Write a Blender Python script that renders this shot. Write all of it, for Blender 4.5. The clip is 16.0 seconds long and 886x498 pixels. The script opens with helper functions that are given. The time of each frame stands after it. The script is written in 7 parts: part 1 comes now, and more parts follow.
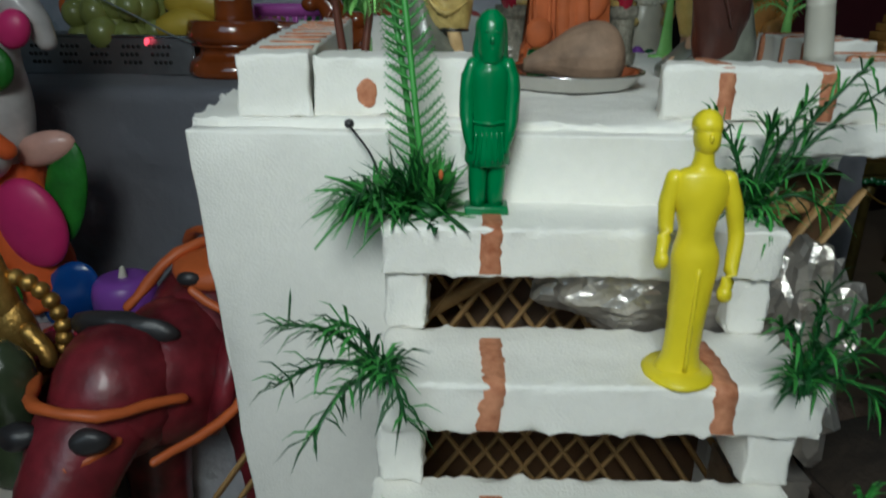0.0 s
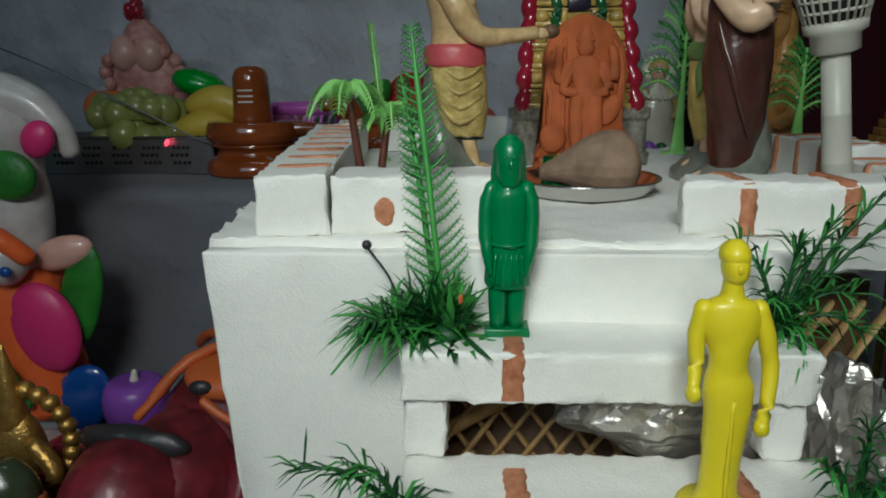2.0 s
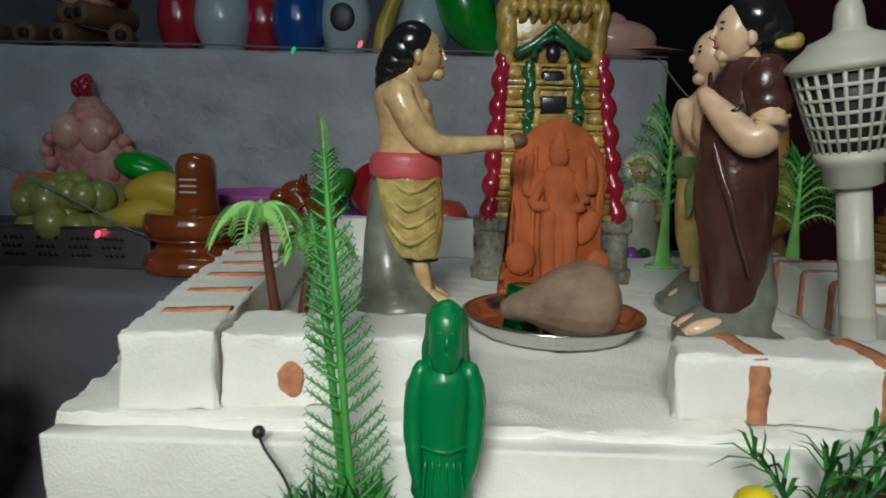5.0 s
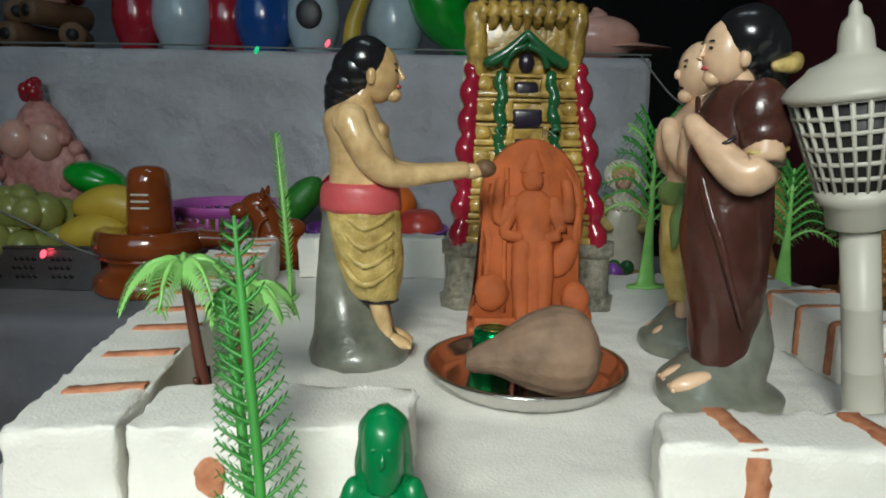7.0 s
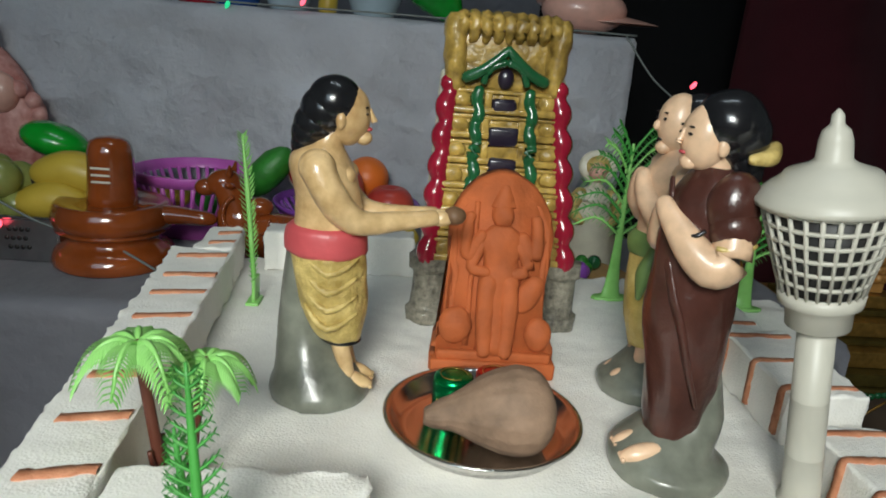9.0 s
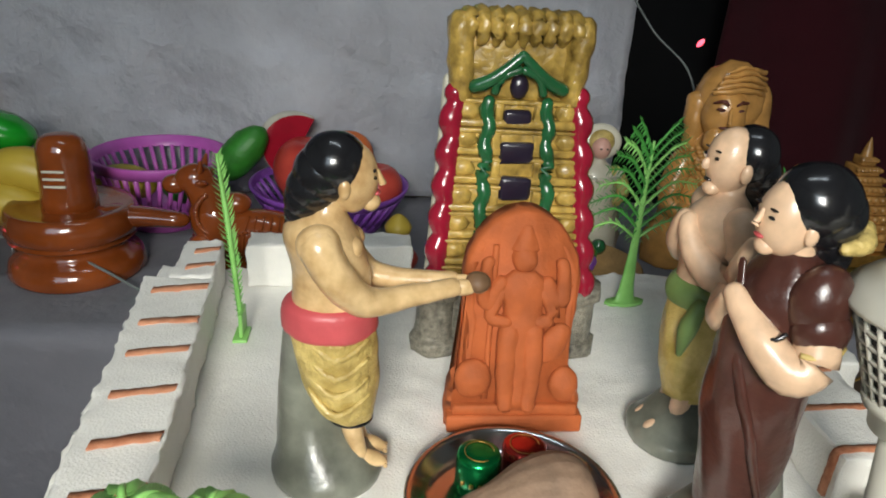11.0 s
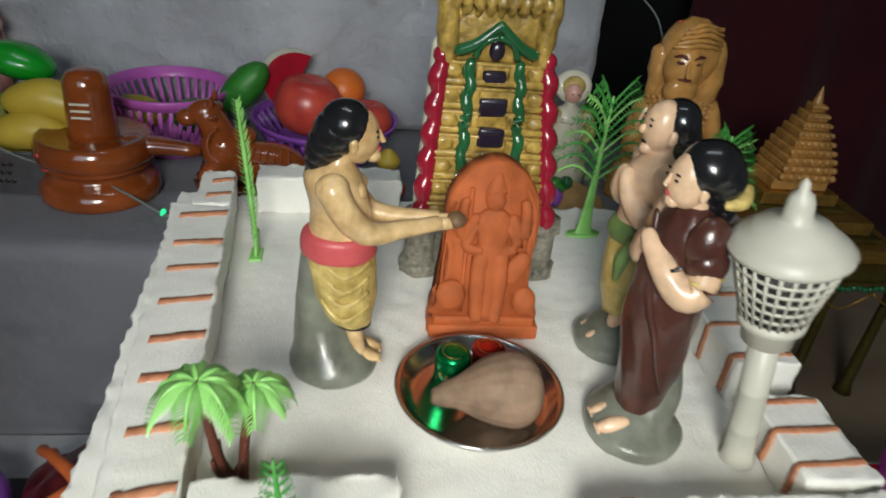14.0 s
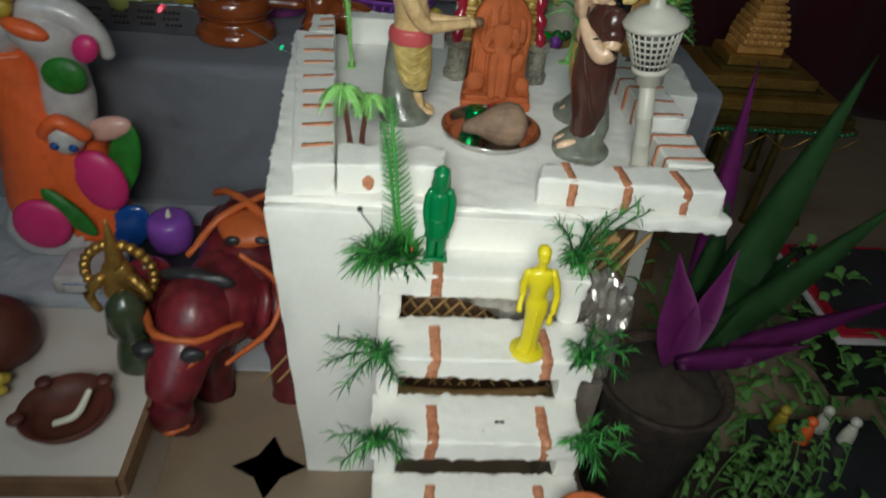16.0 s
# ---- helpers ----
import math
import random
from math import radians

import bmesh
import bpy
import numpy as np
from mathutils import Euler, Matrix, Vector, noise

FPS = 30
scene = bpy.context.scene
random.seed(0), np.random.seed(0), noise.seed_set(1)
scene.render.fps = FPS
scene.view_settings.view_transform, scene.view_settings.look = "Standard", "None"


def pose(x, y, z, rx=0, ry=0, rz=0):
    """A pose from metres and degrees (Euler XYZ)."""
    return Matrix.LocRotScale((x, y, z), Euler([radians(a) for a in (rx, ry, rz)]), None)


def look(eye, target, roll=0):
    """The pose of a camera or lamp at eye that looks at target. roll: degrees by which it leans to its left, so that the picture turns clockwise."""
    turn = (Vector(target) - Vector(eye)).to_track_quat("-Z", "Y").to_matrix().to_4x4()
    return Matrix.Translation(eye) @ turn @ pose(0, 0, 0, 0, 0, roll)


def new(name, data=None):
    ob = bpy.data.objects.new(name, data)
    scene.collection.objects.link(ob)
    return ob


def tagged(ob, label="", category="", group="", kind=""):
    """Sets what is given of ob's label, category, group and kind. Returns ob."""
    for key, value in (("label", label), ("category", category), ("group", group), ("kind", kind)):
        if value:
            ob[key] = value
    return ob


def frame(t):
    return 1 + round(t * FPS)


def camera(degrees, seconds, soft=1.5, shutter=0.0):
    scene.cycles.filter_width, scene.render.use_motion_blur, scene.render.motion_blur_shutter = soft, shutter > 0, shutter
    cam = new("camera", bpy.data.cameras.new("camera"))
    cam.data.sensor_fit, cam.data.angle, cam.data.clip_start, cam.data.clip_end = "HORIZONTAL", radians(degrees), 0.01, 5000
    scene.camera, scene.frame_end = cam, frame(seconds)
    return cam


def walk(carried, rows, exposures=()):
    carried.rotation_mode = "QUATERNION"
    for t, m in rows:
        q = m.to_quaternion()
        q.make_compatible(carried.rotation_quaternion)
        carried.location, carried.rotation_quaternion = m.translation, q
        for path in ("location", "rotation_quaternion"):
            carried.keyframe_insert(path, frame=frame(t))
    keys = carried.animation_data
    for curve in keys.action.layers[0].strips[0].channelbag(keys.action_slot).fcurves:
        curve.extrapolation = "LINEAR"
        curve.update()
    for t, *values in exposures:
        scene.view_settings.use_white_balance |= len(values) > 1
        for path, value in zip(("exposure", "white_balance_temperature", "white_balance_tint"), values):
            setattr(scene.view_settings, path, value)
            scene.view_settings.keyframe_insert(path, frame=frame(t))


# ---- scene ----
cam = camera(65.6, 16.0, soft=1.8, shutter=0.5)
PATH = [
    (0, (0.1880, -0.3802, 0.0742), (0.1709, 1.5436, -0.6658), 0.6),
    (0.5, (0.1821, -0.3757, 0.0825), (0.1470, 1.5865, -0.5463), 0.8),
    (1, (0.1824, -0.3716, 0.0876), (0.1253, 1.6015, -0.5050), 0.2),
    (1.5, (0.1805, -0.3683, 0.0959), (0.1096, 1.6139, -0.4669), 0.2),
    (2, (0.1839, -0.3644, 0.0959), (0.1282, 1.6281, -0.4298), -0.3),
    (2.5, (0.1900, -0.3514, 0.0938), (0.1482, 1.6484, -0.4009), 0.1),
    (3, (0.1921, -0.3361, 0.0959), (0.1651, 1.6700, -0.3741), -0.3),
    (3.5, (0.1992, -0.3221, 0.1020), (0.2032, 1.6974, -0.3123), 0.3),
    (4, (0.2043, -0.3080, 0.1103), (0.2316, 1.7202, -0.2577), 1.3),
    (4.5, (0.2042, -0.2945, 0.1206), (0.1929, 1.7435, -0.1886), 0.8),
    (5, (0.2072, -0.2658, 0.1237), (0.1999, 1.7699, -0.2020), 1.5),
    (7.5, (0.2238, -0.2050, 0.1690), (0.2713, 1.8167, -0.2278), 1.2),
    (8, (0.2244, -0.1957, 0.1917), (0.3246, 1.8110, -0.2680), 2.8),
    (8.5, (0.2276, -0.1939, 0.2051), (0.3396, 1.7893, -0.3463), 4.4),
    (9, (0.2237, -0.1905, 0.2237), (0.3504, 1.7803, -0.3669), 4.7),
    (9.5, (0.2187, -0.1726, 0.2422), (0.3692, 1.7686, -0.4360), 4.5),
    (11.8, (0.1902, -0.0911, 0.2979), (0.4774, 1.7488, -0.5844), 5.5),
    (12, (0.1899, -0.0962, 0.3010), (0.4815, 1.7331, -0.6019), 6.9),
    (12.5, (0.1930, -0.0964, 0.3092), (0.4937, 1.7002, -0.6566), 5.3),
    (13, (0.1945, -0.1038, 0.3092), (0.5036, 1.7099, -0.6194), 6),
    (13.5, (0.1867, -0.1280, 0.3144), (0.4703, 1.6605, -0.6710), 6.3),
    (14, (0.1838, -0.1847, 0.3360), (0.4686, 1.5749, -0.6998), 6.5),
    (14.5, (0.1777, -0.2741, 0.3700), (0.4499, 1.4677, -0.6978), 6.7),
    (15, (0.1775, -0.3671, 0.3875), (0.4234, 1.3527, -0.7225), 6.2),
    (15.5, (0.1761, -0.4631, 0.3875), (0.3622, 1.1988, -0.8173), 4.6),
    (16, (0.1547, -0.5649, 0.3855), (0.3361, 1.0736, -0.8514), 5.9),
]
EXPOSURES = [(0.0, -0.88, 5700, 3), (4.0, -0.81, 6050, 5), (7.5, -0.20, 6150, 6), (9.5, 0.06, 6200, 9), (12.0, 0.36, 6500, 13), (13.5, 0.24, 6400, 11), (15.0, -0.32, 6100, 8), (16.0, -0.52, 6080, 6)]
walk(cam, [(t, look(eye, target, roll)) for t, eye, target, roll in PATH], exposures=EXPOSURES)

# ---- world and light ----
world = bpy.data.worlds.new("room_air")
world.use_nodes = True
world.node_tree.nodes["Background"].inputs[0].default_value = (0.55, 0.62, 0.75, 1)
world.node_tree.nodes["Background"].inputs[1].default_value = 0.08
scene.world = world


def area(name, eye, target, size, size_y, power, colour):
    data = bpy.data.lights.new(name, "AREA")
    data.shape, data.size, data.size_y, data.energy, data.color = "RECTANGLE", size, size_y, power, colour
    ob = new(name, data)
    ob.matrix_world = look(eye, target)
    return ob


area("window_daylight", (-0.6, -2.3, 1.3), (0.2, 0.4, 0.0), 1.3, 1.3, 13, (0.66, 0.86, 1.0))
# Added lamp, unseen: stands in for a small light close to the camera.
lamp = area("unseen_front_lamp", (0.08, -0.82, 0.60), (0.24, 0.10, -0.03), 0.30, 0.30, 2.9, (0.94, 0.92, 0.82))
lamp.data.spread = radians(80)
area("ceiling_tube", (0.2, 0.1, 2.2), (0.3, 0.3, 0.0), 1.2, 0.06, 4, (0.80, 0.91, 0.95))

# ---- materials ----


def mat(name, colour, rough=0.5, metal=0.0, vary=0.12, scale=60.0, bump=0.2, bump_scale=None, tint=None, coat=0.0,
        sheen=0.0, depth=0.002, spec=0.5, trans=0.0, emit=0.0):
    m = bpy.data.materials.new(name)
    m.use_nodes = True
    nt = m.node_tree
    b = nt.nodes["Principled BSDF"]
    tc = nt.nodes.new("ShaderNodeTexCoord")
    n1 = nt.nodes.new("ShaderNodeTexNoise")
    n1.inputs["Scale"].default_value, n1.inputs["Detail"].default_value = scale, 6
    n2 = nt.nodes.new("ShaderNodeTexNoise")
    n2.inputs["Scale"].default_value, n2.inputs["Detail"].default_value = scale * 0.15, 3
    nt.links.new(tc.outputs["Object"], n1.inputs["Vector"])
    nt.links.new(tc.outputs["Object"], n2.inputs["Vector"])
    add = nt.nodes.new("ShaderNodeMath")
    add.operation = "ADD"
    nt.links.new(n1.outputs["Fac"], add.inputs[0])
    nt.links.new(n2.outputs["Fac"], add.inputs[1])
    ramp = nt.nodes.new("ShaderNodeValToRGB")
    lo = tuple(max(0, c * (1 - vary * 1.6)) for c in colour)
    hi = tint or tuple(min(1, c * (1 + vary)) for c in colour)
    ramp.color_ramp.elements[0].position, ramp.color_ramp.elements[0].color = 0.3, (*lo, 1)
    ramp.color_ramp.elements[1].position, ramp.color_ramp.elements[1].color = 0.72, (*hi, 1)
    half = nt.nodes.new("ShaderNodeMath")
    half.operation = "MULTIPLY"
    half.inputs[1].default_value = 0.5
    nt.links.new(add.outputs[0], half.inputs[0])
    nt.links.new(half.outputs[0], ramp.inputs["Fac"])
    nt.links.new(ramp.outputs["Color"], b.inputs["Base Color"])
    b.inputs["Roughness"].default_value, b.inputs["Metallic"].default_value = rough, metal
    b.inputs["Coat Weight"].default_value, b.inputs["Coat Roughness"].default_value = coat, 0.12
    b.inputs["Sheen Weight"].default_value = sheen
    b.inputs["Specular IOR Level"].default_value = spec
    b.inputs["Transmission Weight"].default_value = trans
    if emit:
        b.inputs["Emission Color"].default_value, b.inputs["Emission Strength"].default_value = (*colour, 1), emit
    if bump:
        n3 = nt.nodes.new("ShaderNodeTexNoise")
        n3.inputs["Scale"].default_value, n3.inputs["Detail"].default_value = bump_scale or scale * 3, 5
        nt.links.new(tc.outputs["Object"], n3.inputs["Vector"])
        bp = nt.nodes.new("ShaderNodeBump")
        bp.inputs["Strength"].default_value, bp.inputs["Distance"].default_value = bump, depth
        nt.links.new(n3.outputs["Fac"], bp.inputs["Height"])
        nt.links.new(bp.outputs["Normal"], b.inputs["Normal"])
    return m


def foam_mat(name, colour):
    """Expanded polystyrene: beads as cells, with a slight translucent sheen."""
    m = mat(name, colour, rough=0.62, vary=0.03, scale=150, bump=0)
    nt = m.node_tree
    b = nt.nodes["Principled BSDF"]
    tc = nt.nodes.new("ShaderNodeTexCoord")
    v = nt.nodes.new("ShaderNodeTexVoronoi")
    v.inputs["Scale"].default_value = 620
    nt.links.new(tc.outputs["Object"], v.inputs["Vector"])
    n = nt.nodes.new("ShaderNodeTexNoise")
    n.inputs["Scale"].default_value, n.inputs["Detail"].default_value = 110, 8
    nt.links.new(tc.outputs["Object"], n.inputs["Vector"])
    mix = nt.nodes.new("ShaderNodeMath")
    mix.operation = "MULTIPLY_ADD"
    mix.inputs[1].default_value = 0.6
    nt.links.new(n.outputs["Fac"], mix.inputs[0])
    nt.links.new(v.outputs["Distance"], mix.inputs[2])
    bp = nt.nodes.new("ShaderNodeBump")
    bp.inputs["Strength"].default_value, bp.inputs["Distance"].default_value = 0.30, 0.0011
    nt.links.new(mix.outputs[0], bp.inputs["Height"])
    nt.links.new(bp.outputs["Normal"], b.inputs["Normal"])
    b.inputs["Subsurface Weight"].default_value = 0.08
    b.inputs["Subsurface Radius"].default_value = (0.006, 0.006, 0.005)
    return m


FOAM = foam_mat("white_foam", (0.90, 0.88, 0.82))
ORANGE_PAINT = mat("orange_brush_paint", (0.60, 0.16, 0.055), 0.7, vary=0.3, scale=180, bump=0.4, tint=(0.76, 0.36, 0.2))
CLOTH = mat("grey_white_cloth", (0.80, 0.81, 0.88), 0.9, vary=0.16, scale=11, bump=0.6, bump_scale=16, sheen=0.2, depth=0.03)
CLOTH_DARK = mat("grey_cloth", (0.34, 0.34, 0.38), 0.9, vary=0.14, scale=9, bump=0.45, bump_scale=14, sheen=0.2, depth=0.02)
MAROON = mat("maroon_curtain", (0.12, 0.012, 0.022), 0.85, vary=0.25, scale=5, bump=0.3, bump_scale=300, sheen=0.3)
BLACK_CLOTH = mat("black_cloth", (0.012, 0.011, 0.012), 0.9, scale=6, bump=0.2)
SKIN = mat("painted_clay_skin", (0.74, 0.41, 0.14), 0.28, vary=0.3, scale=110, bump=0.22, coat=0.5, tint=(0.93, 0.68, 0.36))
SKIN_PALE = mat("painted_clay_pale_skin", (0.80, 0.54, 0.35), 0.35, vary=0.22, scale=110, bump=0.12, coat=0.3)
HAIR = mat("black_gloss_paint", (0.012, 0.012, 0.014), 0.22, vary=0.2, bump=0.1, coat=0.6)
YELLOW_CLOTH = mat("ochre_paint", (0.68, 0.42, 0.05), 0.4, vary=0.4, scale=100, bump=0.45, coat=0.2, tint=(0.90, 0.70, 0.26), depth=0.004)
BRIGHT_WRAP = mat("bright_yellow_paint", (0.80, 0.54, 0.04), 0.35, vary=0.3, scale=90, bump=0.4, coat=0.3, tint=(0.93, 0.76, 0.30), depth=0.003)
PINK_PAINT = mat("pink_paint", (0.62, 0.1, 0.11), 0.4, vary=0.15, bump=0.2)
GREEN_SASH = mat("green_paint", (0.2, 0.32, 0.1), 0.4, vary=0.2, bump=0.2)
BROWN_SARI = mat("dark_brown_gloss_paint", (0.085, 0.03, 0.022), 0.28, vary=0.25, scale=80, bump=0.25, coat=0.4)
GREY_PAINT = mat("grey_green_paint", (0.20, 0.21, 0.17), 0.3, vary=0.45, scale=60, bump=0.25, coat=0.3)
TERRACOTTA = mat("red_ochre_clay", (0.53, 0.125, 0.03), 0.75, vary=0.25, scale=60, bump=0.35, bump_scale=240)
GOLD_PAINT = mat("gold_gloss_paint", (0.46, 0.22, 0.025), 0.28, vary=0.55, scale=120, bump=0.6, bump_scale=120, coat=0.5, tint=(0.84, 0.56, 0.13), depth=0.004)
RED_GLOSS = mat("crimson_gloss_paint", (0.34, 0.012, 0.035), 0.2, vary=0.2, bump=0.25, coat=0.6)
GREEN_GLOSS = mat("dark_green_gloss_paint", (0.018, 0.13, 0.045), 0.25, vary=0.3, bump=0.3, coat=0.6)
WINDOW_PAINT = mat("dark_violet_paint", (0.02, 0.014, 0.03), 0.3, vary=0.2, bump=0.2, coat=0.5)
STONE_PAINT = mat("speckled_stone_paint", (0.18, 0.16, 0.11), 0.35, vary=0.6, scale=240, bump=1.0, coat=0.3, tint=(0.5, 0.46, 0.36))
CREAM_PAINT = mat("cream_paint", (0.72, 0.68, 0.55), 0.35, vary=0.12, bump=0.2, coat=0.3)
STEEL = mat("stainless_steel", (0.62, 0.61, 0.59), 0.17, 1.0, vary=0.08, scale=30, bump=0.05)
ALU = mat("dull_aluminium", (0.42, 0.42, 0.43), 0.35, 1.0, vary=0.15, scale=60, bump=0.1)
COCONUT = mat("brown_fibre", (0.34, 0.22, 0.145), 0.72, vary=0.35, scale=70, bump=0.35, bump_scale=300)
GREEN_FOIL = mat("green_foil", (0.01, 0.33, 0.09), 0.22, 0.9, vary=0.2, bump=0.1)
RED_FOIL = mat("red_foil", (0.55, 0.05, 0.04), 0.25, 0.85, vary=0.2, bump=0.1)
GREEN_PLASTIC = mat("green_soft_plastic", (0.005, 0.19, 0.055), 0.35, vary=0.1, bump=0.1, coat=0.2)
YELLOW_PLASTIC = mat("yellow_soft_plastic", (0.80, 0.66, 0.015), 0.4, vary=0.06, bump=0.08, coat=0.15)
WHITE_PLASTIC = mat("ivory_plastic", (0.60, 0.58, 0.50), 0.4, vary=0.1, scale=30, bump=0.08)
# Black of the cabin panes; also paints the shade inside holes and hollows.
DARK_INSIDE = mat("hole_shade_and_pane_black", (0.015, 0.014, 0.014), 0.5, bump=0)
LEAF_DARK = mat("dark_green_plastic_leaf", (0.016, 0.10, 0.022), 0.5, vary=0.3, scale=40, bump=0)
LEAF_MID = mat("green_plastic_leaf", (0.075, 0.34, 0.06), 0.45, vary=0.25, scale=40, bump=0)
LEAF_BRIGHT = mat("bright_green_plastic_leaf", (0.22, 0.62, 0.10), 0.35, vary=0.2, scale=40, bump=0.1, tint=(0.42, 0.82, 0.26))
TRUNK = mat("brown_plastic_trunk", (0.12, 0.035, 0.02), 0.5, bump=0.3)
GLAZE = mat("brown_ceramic_glaze", (0.27, 0.062, 0.012), 0.14, vary=0.35, scale=25, bump=0.08, coat=0.8)
LATTICE = mat("woven_cane", (0.46, 0.28, 0.11), 0.6, vary=0.25, scale=90, bump=0.4)
FOIL = mat("crumpled_silver_foil", (0.58, 0.54, 0.49), 0.28, 0.75, vary=0.2, scale=60, bump=0.5, bump_scale=90, depth=0.006)
FLOOR_TILE = mat("beige_floor_tile", (0.30, 0.22, 0.15), 0.35, vary=0.15, scale=14, bump=0.08)
FLOOR_DARK = mat("dark_tile_inlay", (0.075, 0.06, 0.05), 0.3, vary=0.3, bump=0)
WALL = mat("painted_wall", (0.5, 0.5, 0.46), 0.85, vary=0.08, scale=4, bump=0.15)
ELEPHANT = mat("maroon_gloss_paint", (0.16, 0.014, 0.022), 0.42, vary=0.62, scale=48, bump=0.3, coat=0.22)
ORANGE_STRAP = mat("orange_strap_paint", (0.55, 0.12, 0.028), 0.45, vary=0.15, bump=0.2)
GREY_STRAP = mat("charcoal_paint", (0.03, 0.028, 0.03), 0.4, vary=0.2, bump=0.2)
WHITE_GLOSS = mat("white_gloss_paint", (0.58, 0.54, 0.52), 0.35, vary=0.2, bump=0.1, coat=0.4)
ORANGE_GLOSS = mat("orange_gloss_paint", (0.85, 0.14, 0.03), 0.4, vary=0.15, bump=0.1)
MAGENTA = mat("magenta_paint", (0.66, 0.03, 0.17), 0.4, vary=0.1, bump=0)
FRUIT_GREEN = mat("green_fruit_skin", (0.03, 0.2, 0.02), 0.45, vary=0.35, scale=60, bump=0.4)
FRUIT_YELLOW = mat("yellow_fruit_skin", (0.62, 0.42, 0.03), 0.4, vary=0.25, scale=20, bump=0.08, tint=(0.7, 0.52, 0.08))
MANGO = mat("green_yellow_fruit_skin", (0.25, 0.36, 0.03), 0.4, vary=0.5, scale=25, bump=0.08, tint=(0.7, 0.5, 0.05))
APPLE = mat("red_apple_skin", (0.5, 0.015, 0.03), 0.3, vary=0.3, scale=30, bump=0.05, tint=(0.70, 0.10, 0.06))
ORANGE_SKIN = mat("orange_skin", (0.72, 0.16, 0.02), 0.42, vary=0.15, scale=20, bump=0.2)
GRAPE = mat("pale_grape_skin", (0.26, 0.29, 0.08), 0.3, vary=0.25, scale=40, bump=0, coat=0.3)
PURPLE = mat("purple_plastic", (0.24, 0.07, 0.42), 0.35, vary=0.1, bump=0.05)
PINK_BASKET = mat("mauve_plastic", (0.50, 0.11, 0.46), 0.35, vary=0.1, bump=0.05)
WOOD = mat("brown_wood", (0.2, 0.11, 0.055), 0.55, vary=0.3, scale=30, bump=0.3)
BENCH = mat("cream_laminate", (0.62, 0.56, 0.50), 0.4, vary=0.06, scale=12, bump=0.05)
GOLD_METAL = mat("brass_gold", (0.62, 0.36, 0.09), 0.32, 0.8, vary=0.3, scale=120, bump=0.4)
OLIVE_GOLD = mat("tarnished_gold_card", (0.13, 0.095, 0.022), 0.4, 0.5, vary=0.35, scale=120, bump=0.4)
TAN_CLAY = mat("tan_glazed_clay", (0.62, 0.31, 0.085), 0.25, vary=0.3, scale=60, bump=0.35, coat=0.5)
RHOEO_GREEN = mat("long_green_leaf", (0.045, 0.12, 0.04), 0.42, vary=0.3, scale=18, bump=0.15)
RHOEO_PURPLE = mat("purple_leaf", (0.20, 0.025, 0.16), 0.42, vary=0.3, scale=18, bump=0.15)
SOIL = mat("dry_soil", (0.035, 0.024, 0.016), 0.95, vary=0.4, scale=80, bump=0.9)
BLACK_POT = mat("black_planter", (0.012, 0.012, 0.013), 0.5, bump=0.1)
POT_CLAY = mat("soil_caked_pot", (0.045, 0.028, 0.018), 0.85, vary=0.6, scale=40, bump=0.9, depth=0.006)
WIRE = mat("clear_wire", (0.16, 0.18, 0.17), 0.35, vary=0.1, bump=0)
LED_RED = mat("red_led", (1.0, 0.08, 0.12), 0.3, bump=0, emit=3.0)
LED_GREEN = mat("green_led", (0.05, 0.9, 0.35), 0.3, bump=0, emit=0.6)
BLUE_GLOSS = mat("blue_gloss_paint", (0.01, 0.07, 0.3), 0.2, vary=0.15, bump=0.05, coat=0.6)
PALE_BLUE = mat("pale_blue_gloss", (0.42, 0.52, 0.58), 0.25, vary=0.1, bump=0.05, coat=0.5)
RED_VASE = mat("red_gloss_paint", (0.4, 0.012, 0.03), 0.22, vary=0.15, bump=0.05, coat=0.6)
PARROT = mat("parrot_green_gloss", (0.01, 0.32, 0.02), 0.25, vary=0.2, bump=0.05, coat=0.6)
SHELL_PINK = mat("shell_pink_paint", (0.72, 0.40, 0.32), 0.35, vary=0.15, bump=0.2, coat=0.3)
CORAL = mat("coral_paint", (0.62, 0.13, 0.1), 0.4, vary=0.3, scale=90, bump=0.4, tint=(0.8, 0.45, 0.4))
DIYA = mat("dark_red_clay", (0.12, 0.03, 0.018), 0.55, vary=0.3, bump=0.3)
OLIVE_STONE = mat("olive_stone", (0.045, 0.06, 0.03), 0.25, vary=0.3, bump=0.2, coat=0.4)
FERN_LEAF = mat("garden_leaf", (0.12, 0.27, 0.06), 0.55, vary=0.4, scale=30, bump=0)

# ---- mesh helpers ----


def ob_from(name, bm, mats, parent=None, smooth=True):
    me = bpy.data.meshes.new(name)
    bmesh.ops.recalc_face_normals(bm, faces=bm.faces)
    for f in bm.faces:
        f.smooth = smooth
    bm.to_mesh(me)
    bm.free()
    for m in (mats if isinstance(mats, (list, tuple)) else [mats]):
        me.materials.append(m)
    ob = new(name, me)
    if parent:
        ob.parent = parent
    return ob


def part(name, bm, material, parent, label="", smooth=True):
    ob = ob_from(name, bm, material, parent, smooth)
    if label:
        ob["label"] = label
    return ob


def thing(name, label, category, group="", kind=""):
    return tagged(new(name), label, category, group, kind)


